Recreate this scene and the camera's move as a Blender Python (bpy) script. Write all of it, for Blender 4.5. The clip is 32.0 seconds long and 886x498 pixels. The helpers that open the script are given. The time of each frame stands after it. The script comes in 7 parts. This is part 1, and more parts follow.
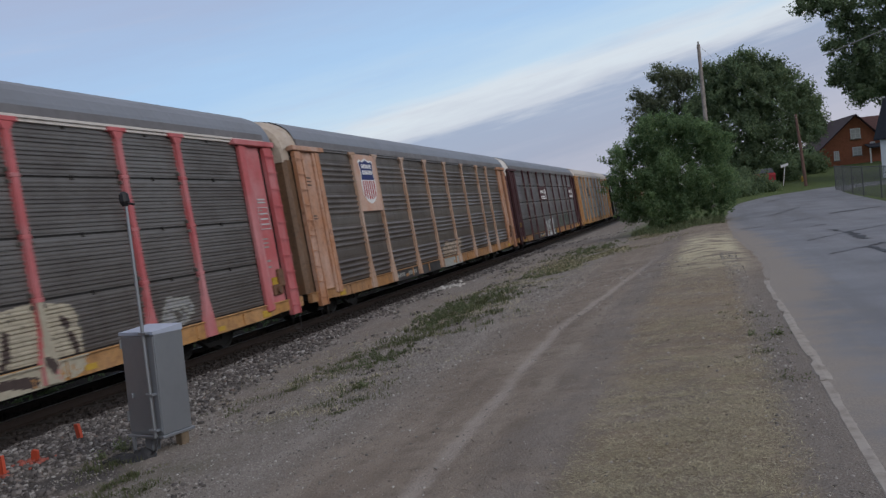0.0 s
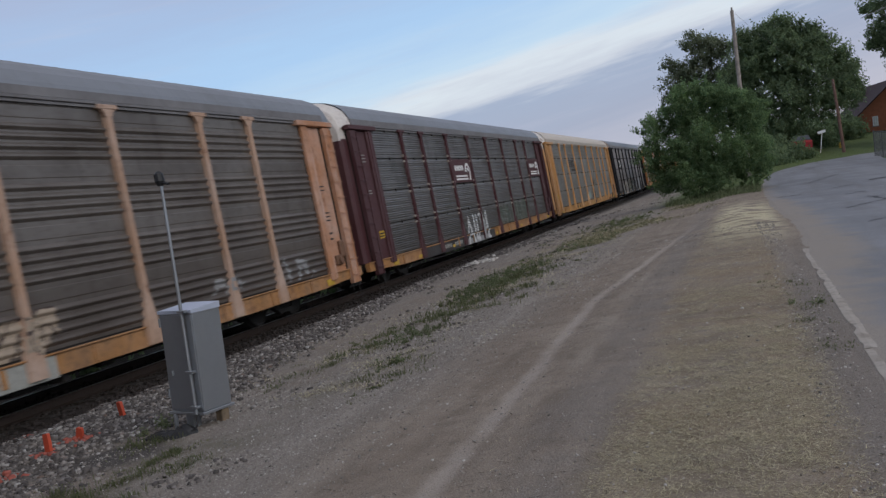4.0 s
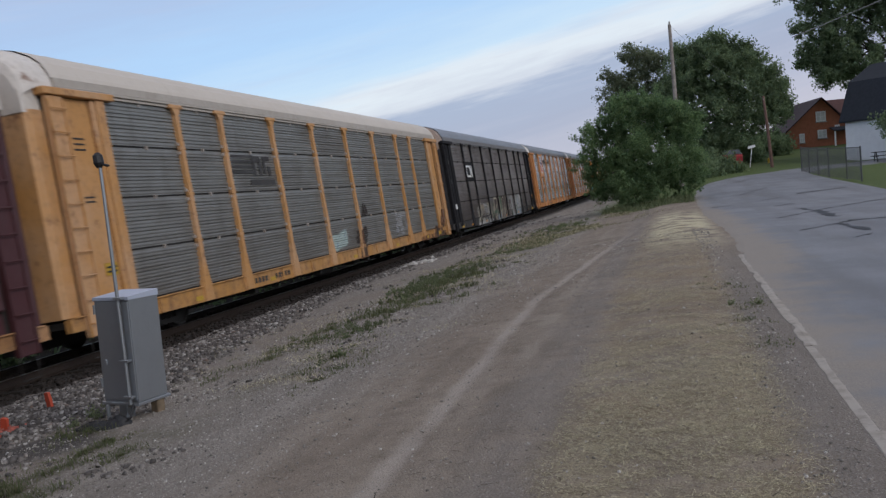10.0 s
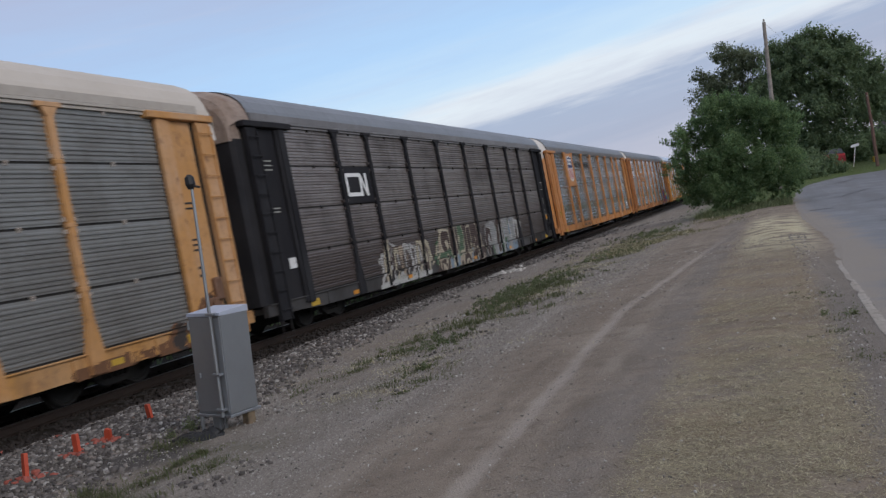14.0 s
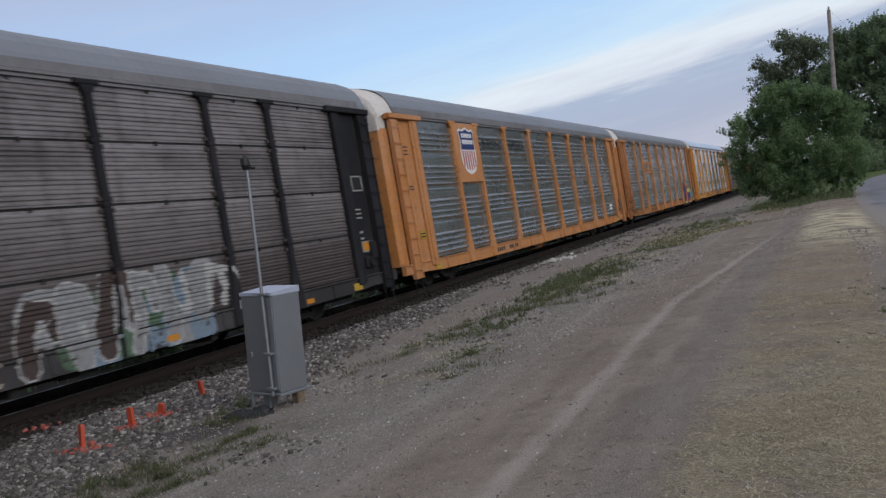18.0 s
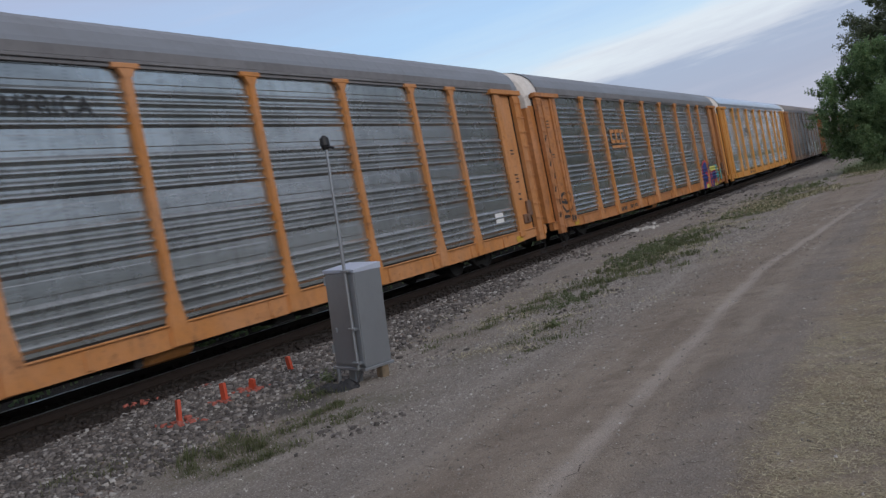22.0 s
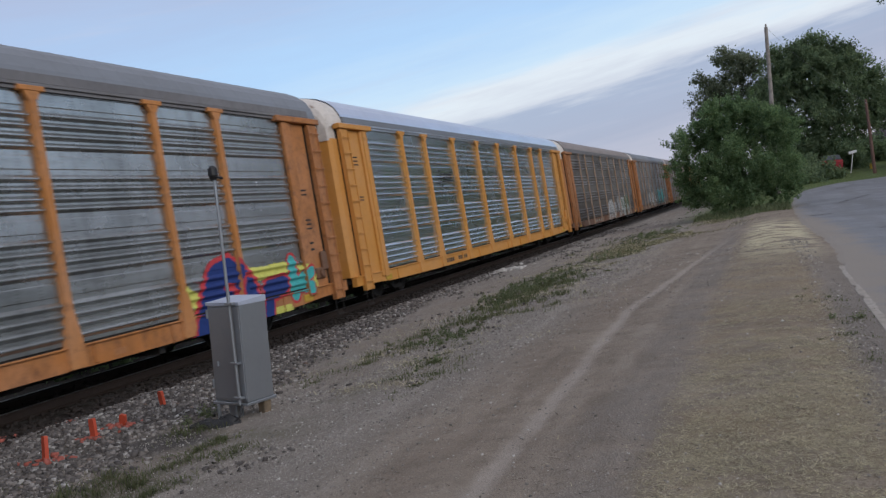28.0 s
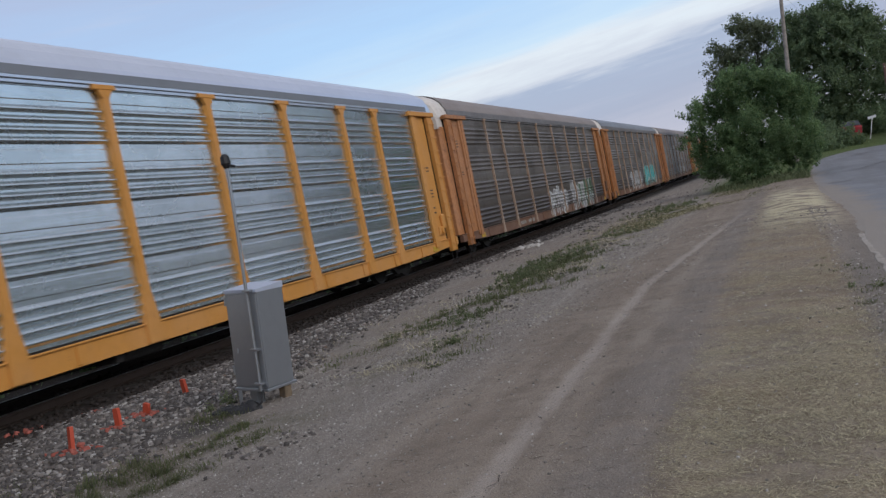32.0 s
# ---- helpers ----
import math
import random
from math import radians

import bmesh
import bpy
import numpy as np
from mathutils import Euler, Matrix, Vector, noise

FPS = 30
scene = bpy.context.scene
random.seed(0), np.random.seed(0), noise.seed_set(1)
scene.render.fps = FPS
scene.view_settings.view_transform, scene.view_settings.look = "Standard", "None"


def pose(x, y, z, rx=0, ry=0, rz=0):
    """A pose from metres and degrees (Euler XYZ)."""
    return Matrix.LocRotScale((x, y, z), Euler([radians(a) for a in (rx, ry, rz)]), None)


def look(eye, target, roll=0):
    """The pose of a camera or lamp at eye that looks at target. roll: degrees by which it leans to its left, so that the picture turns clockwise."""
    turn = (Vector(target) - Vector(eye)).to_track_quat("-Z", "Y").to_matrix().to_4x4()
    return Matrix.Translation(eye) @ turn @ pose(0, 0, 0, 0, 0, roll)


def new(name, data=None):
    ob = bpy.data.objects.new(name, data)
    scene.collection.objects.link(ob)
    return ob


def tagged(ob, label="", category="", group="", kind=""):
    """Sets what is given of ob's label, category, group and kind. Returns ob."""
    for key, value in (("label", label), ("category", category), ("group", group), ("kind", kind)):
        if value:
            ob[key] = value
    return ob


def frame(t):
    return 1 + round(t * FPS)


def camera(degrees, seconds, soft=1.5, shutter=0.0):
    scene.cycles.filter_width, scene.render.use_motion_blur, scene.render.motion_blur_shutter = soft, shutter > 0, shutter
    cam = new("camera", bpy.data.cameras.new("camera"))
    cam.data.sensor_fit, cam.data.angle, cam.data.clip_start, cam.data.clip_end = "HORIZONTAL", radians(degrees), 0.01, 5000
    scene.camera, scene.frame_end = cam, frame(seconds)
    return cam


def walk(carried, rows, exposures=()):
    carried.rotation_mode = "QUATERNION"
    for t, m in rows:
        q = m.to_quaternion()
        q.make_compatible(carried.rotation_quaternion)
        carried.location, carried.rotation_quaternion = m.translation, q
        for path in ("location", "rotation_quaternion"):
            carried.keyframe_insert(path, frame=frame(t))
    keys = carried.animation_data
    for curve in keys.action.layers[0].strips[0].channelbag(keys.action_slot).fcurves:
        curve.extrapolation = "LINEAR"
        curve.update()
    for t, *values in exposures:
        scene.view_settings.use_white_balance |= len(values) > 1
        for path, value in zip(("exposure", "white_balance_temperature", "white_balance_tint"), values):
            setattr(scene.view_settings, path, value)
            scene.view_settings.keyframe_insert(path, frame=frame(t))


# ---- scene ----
# The camera: held by a standing person, almost in one place, turning with the train.
cam = camera(53.1, 32.0, soft=1.35, shutter=0.5)
PATH = [
    (0.0, 0.046, -0.010, 1.681, 87.90, 5.61, 16.33),
    (0.5, 0.026, -0.011, 1.683, 87.56, 5.29, 16.38),
    (1.0, -0.004, -0.003, 1.692, 87.93, 4.50, 15.41),
    (1.5, -0.011, -0.004, 1.685, 87.78, 5.16, 16.19),
    (2.0, 0.005, -0.019, 1.687, 87.99, 5.68, 17.16),
    (2.5, 0.016, -0.025, 1.685, 87.80, 6.13, 18.15),
    (3.0, 0.012, -0.024, 1.678, 87.05, 6.49, 18.27),
    (3.5, 0.020, -0.003, 1.679, 86.43, 6.76, 18.47),
    (5.5, -0.030, 0.034, 1.603, 86.99, 6.83, 17.78),
    (6.0, -0.014, 0.027, 1.605, 86.25, 7.13, 18.56),
    (6.5, -0.019, 0.030, 1.601, 86.25, 7.19, 19.26),
    (7.0, -0.025, 0.042, 1.603, 85.93, 7.00, 19.46),
    (7.5, -0.038, 0.055, 1.600, 85.63, 7.12, 19.64),
    (8.0, -0.038, 0.055, 1.602, 85.49, 6.73, 19.91),
    (8.5, -0.055, 0.043, 1.600, 85.93, 6.30, 19.15),
    (9.0, -0.108, 0.024, 1.594, 86.98, 6.68, 17.46),
    (9.5, -0.174, 0.048, 1.557, 87.34, 5.53, 15.29),
    (10.0, -0.148, 0.046, 1.551, 86.37, 5.00, 14.25),
    (10.5, -0.117, 0.069, 1.560, 86.09, 5.23, 16.07),
    (11.0, -0.109, 0.069, 1.575, 86.29, 5.76, 17.89),
    (11.5, -0.090, 0.060, 1.578, 87.18, 6.63, 17.74),
    (12.0, -0.071, 0.027, 1.579, 87.43, 7.10, 17.32),
    (12.5, -0.043, -0.005, 1.580, 87.46, 6.41, 19.59),
    (13.0, 0.000, 0.000, 1.600, 87.68, 5.76, 21.14),
    (13.5, -0.003, 0.025, 1.598, 86.91, 5.89, 21.41),
    (14.0, -0.010, 0.033, 1.608, 87.44, 6.22, 20.15),
    (14.5, -0.005, 0.035, 1.609, 87.56, 6.64, 20.42),
    (16.5, 0.005, 0.020, 1.597, 86.69, 7.09, 21.95),
    (17.0, 0.001, 0.033, 1.597, 86.08, 6.89, 22.17),
    (17.5, -0.007, 0.039, 1.607, 85.70, 6.03, 23.32),
    (18.0, -0.031, 0.044, 1.608, 86.82, 5.05, 23.44),
    (18.5, -0.032, 0.046, 1.605, 86.80, 5.30, 23.84),
    (19.0, -0.028, 0.033, 1.613, 85.97, 5.42, 23.83),
    (19.5, -0.021, 0.027, 1.610, 85.74, 5.76, 24.26),
    (20.0, -0.015, 0.023, 1.612, 86.02, 6.08, 24.88),
    (20.5, -0.007, 0.026, 1.609, 85.90, 6.31, 25.33),
    (21.0, 0.011, 0.004, 1.608, 85.54, 6.50, 26.26),
    (21.5, 0.014, 0.013, 1.609, 85.35, 6.70, 27.11),
    (22.0, 0.008, 0.006, 1.609, 85.68, 6.85, 28.56),
    (22.5, 0.009, 0.012, 1.608, 85.25, 6.76, 28.77),
    (23.0, -0.005, 0.012, 1.610, 84.95, 6.58, 28.17),
    (23.5, -0.023, 0.001, 1.607, 85.46, 5.89, 28.01),
    (24.0, -0.085, -0.007, 1.606, 85.86, 4.11, 25.56),
    (24.5, -0.177, -0.031, 1.572, 85.77, 3.86, 25.15),
    (25.0, -0.201, -0.035, 1.566, 86.14, 3.00, 22.93),
    (25.5, -0.165, -0.042, 1.573, 86.96, 3.46, 22.80),
    (27.5, -0.160, -0.205, 1.637, 86.83, 5.58, 22.40),
    (28.0, -0.188, -0.213, 1.632, 87.18, 4.84, 19.85),
    (28.5, -0.191, -0.204, 1.637, 87.28, 4.76, 20.17),
    (29.0, -0.196, -0.189, 1.628, 86.52, 5.13, 19.89),
    (29.5, -0.191, -0.182, 1.639, 85.98, 4.76, 19.65),
    (30.0, -0.191, -0.198, 1.641, 86.42, 5.06, 20.06),
    (30.5, -0.185, -0.205, 1.640, 86.17, 5.56, 20.42),
    (31.0, -0.169, -0.210, 1.645, 86.17, 6.07, 20.64),
    (31.5, -0.163, -0.208, 1.641, 86.23, 6.27, 20.63),
    (32.0, -0.150, -0.199, 1.643, 85.97, 6.72, 20.91),
]
walk(cam, [(t, pose(x, y, z, rx, ry, rz)) for t, x, y, z, rx, ry, rz in PATH],
     [(0, 0.17), (2, 0.2), (6, 0.22), (9, 0.33), (18, 0.33), (23, 0.29), (28, 0.34), (32, 0.34)])

# ---- world, sun and exposure ----
world = bpy.data.worlds.new("evening_sky")
scene.world = world
world.use_nodes = True


class Nodes:
    """Short hand for node trees."""

    def __init__(self, tree):
        self.t = tree

    def add(self, kind, **props):
        n = self.t.nodes.new(kind)
        for k, v in props.items():
            if k == "blend":
                n.blend_type = v
            elif k == "dtype":
                n.data_type = v
            elif k == "op":
                n.operation = v
            elif k == "dims":
                n.noise_dimensions = v
        return n

    def put(self, socket, v):
        if v is None:
            return
        if hasattr(v, "is_linked"):
            self.t.links.new(v, socket)
        elif isinstance(v, (tuple, list)) and len(v) == 3 and socket.type == "RGBA":
            socket.default_value = (*v, 1)
        else:
            socket.default_value = v

    def math(self, op, a, b=0.5, c=None):
        n = self.add("ShaderNodeMath", op=op)
        self.put(n.inputs[0], a)
        self.put(n.inputs[1], b)
        if c is not None:
            self.put(n.inputs[2], c)
        return n.outputs[0]

    def mix(self, f, a, b, blend="MIX"):
        n = self.add("ShaderNodeMix", dtype="RGBA", blend=blend)
        self.put(n.inputs[0], f)
        self.put(n.inputs[6], a)
        self.put(n.inputs[7], b)
        return n.outputs[2]

    def noise(self, vec, scale, detail=4.0, rough=0.55, w=None):
        n = self.add("ShaderNodeTexNoise", dims="4D" if w is not None else "3D")
        self.put(n.inputs["Vector"], vec)
        if w is not None:
            self.put(n.inputs["W"], w)
        self.put(n.inputs["Scale"], scale)
        self.put(n.inputs["Detail"], detail)
        self.put(n.inputs["Roughness"], rough)
        return n.outputs[0]

    def voronoi(self, vec, scale):
        n = self.add("ShaderNodeTexVoronoi")
        self.put(n.inputs["Vector"], vec)
        self.put(n.inputs["Scale"], scale)
        return n

    def step(self, v, a, b):
        n = self.add("ShaderNodeMapRange")
        n.interpolation_type = "SMOOTHSTEP"
        self.put(n.inputs[0], v)
        self.put(n.inputs[1], a)
        self.put(n.inputs[2], b)
        return n.outputs[0]

    def scaled(self, vec, s):
        n = self.add("ShaderNodeMapping")
        self.put(n.inputs[0], vec)
        n.inputs[3].default_value = s
        return n.outputs[0]

    def split(self, vec):
        n = self.add("ShaderNodeSeparateXYZ")
        self.put(n.inputs[0], vec)
        return n.outputs

    def ramp(self, v, stops):
        n = self.add("ShaderNodeValToRGB")
        self.put(n.inputs[0], v)
        e = n.color_ramp.elements
        while len(e) < len(stops):
            e.new(0.5)
        for el, (p, c) in zip(e, stops):
            el.position, el.color = p, (*c, 1)
        return n.outputs[0]


SUN_EL, SUN_AZ = 30.0, 118.0
wt = Nodes(world.node_tree)
bg = world.node_tree.nodes["Background"]
sky = wt.add("ShaderNodeTexSky")
sky.sky_type, sky.sun_disc = "NISHITA", False
sky.sun_elevation, sky.sun_rotation = radians(SUN_EL), radians(SUN_AZ)
coord = wt.add("ShaderNodeTexCoord").outputs["Generated"]
sx, sy, sz = wt.split(coord)
el = wt.math("MULTIPLY", wt.math("ARCSINE", sz), 57.3)
hyp = wt.math("SQRT", wt.math("ADD", wt.math("MULTIPLY", sx, sx), wt.math("ADD", wt.math("MULTIPLY", sy, sy), 0.001)))
band = wt.math("SUBTRACT", el, wt.math("MULTIPLY", wt.math("MINIMUM", wt.math("DIVIDE", sx, hyp), 0.3), 10.5))
leaning = wt.add("ShaderNodeCombineXYZ")
wt.put(leaning.inputs[0], sx)
wt.put(leaning.inputs[1], sy)
wt.put(leaning.inputs[2], wt.math("SUBTRACT", sz, wt.math("MULTIPLY", wt.math("MINIMUM", sx, 0.3), 0.183)))
streak = wt.noise(wt.scaled(leaning.outputs[0], (1.6, 1.6, 11)), 2.2, 6.0, 0.55)
fine = wt.noise(wt.scaled(leaning.outputs[0], (3, 3, 34)), 3.0, 6.0, 0.62)
band = wt.math("ADD", band, wt.math("MULTIPLY", wt.math("SUBTRACT", streak, 0.5), 4.5))
band = wt.math("ADD", band, wt.math("MULTIPLY", wt.math("SUBTRACT", fine, 0.5), 1.8))
cloud = wt.ramp(wt.math("DIVIDE", band, 40.0), [
    (0.0, (5.1, 4.85, 5.6)), (0.08, (4.2, 4.35, 5.4)), (0.14, (3.35, 3.75, 5.0)), (0.19, (3.3, 3.9, 5.25)), (0.212, (5.4, 5.8, 6.6)), (0.236, (6.4, 7.0, 7.6)),
    (0.275, (4.9, 6.4, 7.9)), (0.36, (3.7, 5.5, 7.9)), (0.44, (3.5, 4.8, 7.0)), (0.54, (3.6, 4.2, 5.9)), (0.72, (4.4, 4.7, 5.9)), (1.0, (4.8, 5.0, 5.9))])
wisp = wt.step(wt.noise(wt.scaled(leaning.outputs[0], (1.3, 1.3, 16)), 2.9, 7.0, 0.6), 0.52, 0.78)
cloud = wt.mix(wt.math("MULTIPLY", wisp, 0.28), cloud, (4.9, 4.95, 6.0))
wt.put(bg.inputs[0], wt.mix(0.92, wt.mix(1.0, sky.outputs[0], (0.8, 0.8, 0.8), "MULTIPLY"), cloud))
bg.inputs[1].default_value = 0.1

sun = new("sun", bpy.data.lights.new("sun", "SUN"))
sun.data.energy, sun.data.angle, sun.data.color = 1.0, radians(30), (1.0, 0.94, 0.88)
sun.matrix_world = look((60 * math.sin(radians(SUN_AZ)), 60 * math.cos(radians(SUN_AZ)), 60 * math.tan(radians(SUN_EL))), (0, 0, 0))

# ---- materials ----


def mat(name, rough=0.7, metal=0.0, spec=0.4):
    m = bpy.data.materials.new(name)
    m.use_nodes = True
    b = m.node_tree.nodes["Principled BSDF"]
    b.inputs["Roughness"].default_value = rough
    b.inputs["Metallic"].default_value = metal
    b.inputs["Specular IOR Level"].default_value = spec
    return m, Nodes(m.node_tree), b


def bump(n, b, height, strength=0.4, dist=0.01):
    k = n.add("ShaderNodeBump")
    n.put(k.inputs["Height"], height)
    k.inputs["Strength"].default_value = strength
    k.inputs["Distance"].default_value = dist
    n.put(b.inputs["Normal"], k.outputs[0])


def weathered(name, base, dirt=(0.09, 0.07, 0.055), amount=0.5, rough=0.6, metal=0.0, rust=0.0, pale=0.15, streaks=0.6, grain=1.0, relief=0.15):
    """Paint or bare metal with streaks running down, patches, grain and rust."""
    m, n, b = mat(name, rough, metal)
    oc = n.add("ShaderNodeTexCoord").outputs["Object"]
    rnd = n.math("MULTIPLY", n.add("ShaderNodeObjectInfo").outputs["Random"], 37.0)
    big = n.noise(oc, 0.7, 5, 0.6, rnd)
    run = n.noise(n.scaled(oc, (3, 3, 0.5)), 1.3, 4, 0.6, rnd)
    small = n.noise(oc, 9.0, 5, 0.65, rnd)
    tiny = n.noise(oc, 60.0, 3, 0.6)
    light = tuple(c + (0.75 - c) * pale for c in base)
    col = n.mix(n.step(big, 0.35, 0.7), base, light)
    col = n.mix(n.math("MULTIPLY", n.step(run, 0.5 - 0.2 * streaks, 0.85), amount * 0.55), col, dirt)
    col = n.mix(n.math("MULTIPLY", n.step(small, 0.45, 0.75), amount * 0.6), col, dirt)
    if rust:
        col = n.mix(n.math("MULTIPLY", n.step(n.noise(oc, 3.1, 6, 0.7, rnd), 0.62 - 0.2 * rust, 0.72), 0.85), col, (0.16, 0.07, 0.035))
    col = n.mix(n.math("MULTIPLY", tiny, 0.25 * grain), col, n.mix(0.5, col, (0.02, 0.02, 0.02)))
    n.put(b.inputs["Base Color"], col)
    n.put(b.inputs["Roughness"], n.math("ADD", rough - 0.12, n.math("MULTIPLY", small, 0.25)))
    bump(n, b, n.math("ADD", small, n.math("MULTIPLY", tiny, 0.3)), relief, 0.01)
    return m


def leafy(name, a, c, rough=0.6):
    m, n, b = mat(name, rough, 0, 0.12)
    r = n.add("ShaderNodeNewGeometry").outputs["Random Per Island"]
    oc = n.add("ShaderNodeTexCoord").outputs["Object"]
    col = n.mix(r, a, c)
    col = n.mix(n.step(n.noise(oc, 0.5, 3), 0.35, 0.7), col, n.mix(0.5, col, tuple(v * 0.5 for v in a)))
    n.put(b.inputs["Base Color"], col)
    thin, both = n.add("ShaderNodeBsdfTranslucent"), n.add("ShaderNodeMixShader")
    n.put(thin.inputs["Color"], n.mix(0.5, col, n.mix(1.0, col, (1.0, 1.0, 0.6), "MULTIPLY")))
    both.inputs[0].default_value = 0.6
    n.put(both.inputs[1], b.outputs[0])
    n.put(both.inputs[2], thin.outputs[0])
    n.put(m.node_tree.nodes["Material Output"].inputs["Surface"], both.outputs[0])
    return m


def pieces(name, stops, rough=0.85):
    """Loose pieces, each with a tone of its own."""
    m, n, b = mat(name, rough, 0, 0.3)
    r = n.add("ShaderNodeNewGeometry").outputs["Random Per Island"]
    oc = n.add("ShaderNodeTexCoord").outputs["Object"]
    col = n.ramp(r, stops)
    k = n.noise(oc, 45, 4)
    n.put(b.inputs["Base Color"], n.mix(n.math("MULTIPLY", k, 0.5), col, (0.06, 0.055, 0.05)))
    bump(n, b, k, 0.3, 0.01)
    return m


def ground_material():
    m, n, b = mat("dry_ground", 0.95, 0, 0.15)
    oc = n.add("ShaderNodeTexCoord").outputs["Object"]
    x, y, z = n.split(oc)
    wob = n.math("MULTIPLY", n.math("SUBTRACT", n.noise(oc, 0.35, 5, 0.6), 0.5), 1.6)
    wob2 = n.math("MULTIPLY", n.math("SUBTRACT", n.noise(oc, 2.2, 4, 0.6), 0.5), 0.5)
    xw = n.math("ADD", x, n.math("ADD", wob, wob2))
    big = n.noise(oc, 0.5, 5, 0.6)
    mid = n.noise(oc, 5, 5, 0.65)
    fin = n.noise(oc, 38, 4, 0.7)
    tiny = n.noise(oc, 140, 3, 0.7)
    # packed dirt with a dusty, paler rut
    dirt = n.mix(n.step(big, 0.3, 0.7), (0.245, 0.20, 0.158), (0.33, 0.278, 0.225))
    dirt = n.mix(n.math("MULTIPLY", n.step(mid, 0.4, 0.7), 0.5), dirt, (0.18, 0.148, 0.12))
    worn = n.step(n.noise(oc, 1.5, 6, 0.65), 0.5, 0.7)
    lanes = n.noise(n.scaled(oc, (2.6, 0.22, 1)), 1.0, 5, 0.62)
    dirt = n.mix(n.math("MULTIPLY", worn, 0.5), dirt, (0.165, 0.132, 0.104))
    dirt = n.mix(n.math("MULTIPLY", n.step(lanes, 0.5, 0.7), 0.45), dirt, (0.37, 0.315, 0.26))
    dirt = n.mix(n.math("MULTIPLY", n.step(lanes, 0.5, 0.32), 0.35), dirt, (0.17, 0.14, 0.115))
    xr = n.math("SUBTRACT", n.math("ADD", x, n.math("MULTIPLY", wob2, 0.3)), n.math("ADD", n.math("MULTIPLY", n.math("MINIMUM", n.math("MAXIMUM", n.math("SUBTRACT", y, 4.0), 0.0), 9.0), -0.025), n.math("MULTIPLY", n.math("MAXIMUM", n.math("SUBTRACT", y, 14.0), 0.0), 0.07)))
    rut = n.math("MULTIPLY", n.step(n.math("ABSOLUTE", n.math("ADD", xr, 2.0)), 0.15, 0.02), n.step(n.noise(oc, 1.3, 4), 0.12, 0.5))
    rut2 = n.math("MULTIPLY", n.step(n.math("ABSOLUTE", n.math("ADD", xr, 1.53)), 0.18, 0.04), n.step(n.noise(oc, 0.9, 4), 0.48, 0.65))
    dirt = n.mix(n.math("MULTIPLY", n.math("MULTIPLY", rut, n.step(y, 36, 18)), 0.75), dirt, (0.43, 0.375, 0.325))
    dirt = n.mix(n.math("MULTIPLY", rut2, 0.4), dirt, (0.38, 0.335, 0.28))
    # grey gravel towards the track and beside the road
    vor = n.voronoi(oc, 55)
    peb = n.mix(n.step(vor.outputs["Distance"], 0.0, 0.55), n.mix(0.25, n.math("MULTIPLY", n.split(vor.outputs["Color"])[0], 0.75), (0.80, 0.735, 0.665)), (0.175, 0.153, 0.13))
    peb = n.mix(0.3, peb, n.mix(n.step(fin, 0.3, 0.7), (0.31, 0.28, 0.25), (0.50, 0.46, 0.42)))
    gleft = n.step(xw, -2.7, -3.9)
    gright = n.math("MULTIPLY", n.step(n.math("ADD", x, wob2), 0.32, 0.5), n.step(n.math("ADD", y, n.math("MULTIPLY", wob, 3.0)), 22, 11))
    peb = n.mix(n.math("MULTIPLY", worn, 0.35), peb, (0.19, 0.155, 0.125))
    peb = n.mix(n.math("MULTIPLY", n.step(lanes, 0.5, 0.7), 0.3), peb, (0.46, 0.415, 0.365))
    col = n.mix(n.math("MULTIPLY", gleft, 0.8), dirt, peb)
    gmid = n.math("MULTIPLY", n.step(n.math("ABSOLUTE", n.math("ADD", n.math("ADD", x, wob2), 1.25)), 0.5, 0.1), n.step(n.noise(oc, 0.8, 4, 0.6), 0.32, 0.55))
    col = n.mix(n.math("MULTIPLY", gmid, 0.5), col, n.mix(0.5, peb, (0.19, 0.172, 0.16)))
    brown = n.math("MULTIPLY", n.step(n.math("ABSOLUTE", n.math("ADD", n.math("ADD", x, wob2), 2.6)), 0.5, 0.1), n.step(n.noise(oc, 0.6, 4, 0.6), 0.35, 0.6))
    col = n.mix(n.math("MULTIPLY", brown, 0.2), col, (0.20, 0.15, 0.115))
    col = n.mix(n.math("MULTIPLY", gright, 0.6), col, n.mix(0.5, peb, (0.15, 0.14, 0.135)))
    # a band of bare brown soil between the gravel and the ballast
    soil = n.math("MULTIPLY", n.step(n.math("ABSOLUTE", n.math("ADD", xw, 6.6)), 1.5, 0.5), n.step(n.noise(oc, 0.8, 4), 0.36, 0.6))
    col = n.mix(n.math("MULTIPLY", soil, 0.45), col, (0.25, 0.2, 0.155))
    speck = n.math("MULTIPLY", n.step(n.split(vor.outputs["Color"])[1], 0.72, 0.8), n.step(vor.outputs["Distance"], 0.42, 0.2))
    dark_speck = n.math("MULTIPLY", n.step(n.split(vor.outputs["Color"])[2], 0.7, 0.8), n.step(vor.outputs["Distance"], 0.45, 0.2))
    grit = n.math("ADD", n.math("MULTIPLY", gleft, 0.5), n.math("MULTIPLY", n.step(n.noise(oc, 1.7, 4), 0.3, 0.6), 0.5))
    col = n.mix(n.math("MULTIPLY", speck, grit), col, (0.54, 0.50, 0.455))
    col = n.mix(n.math("MULTIPLY", dark_speck, grit), col, (0.07, 0.062, 0.055))
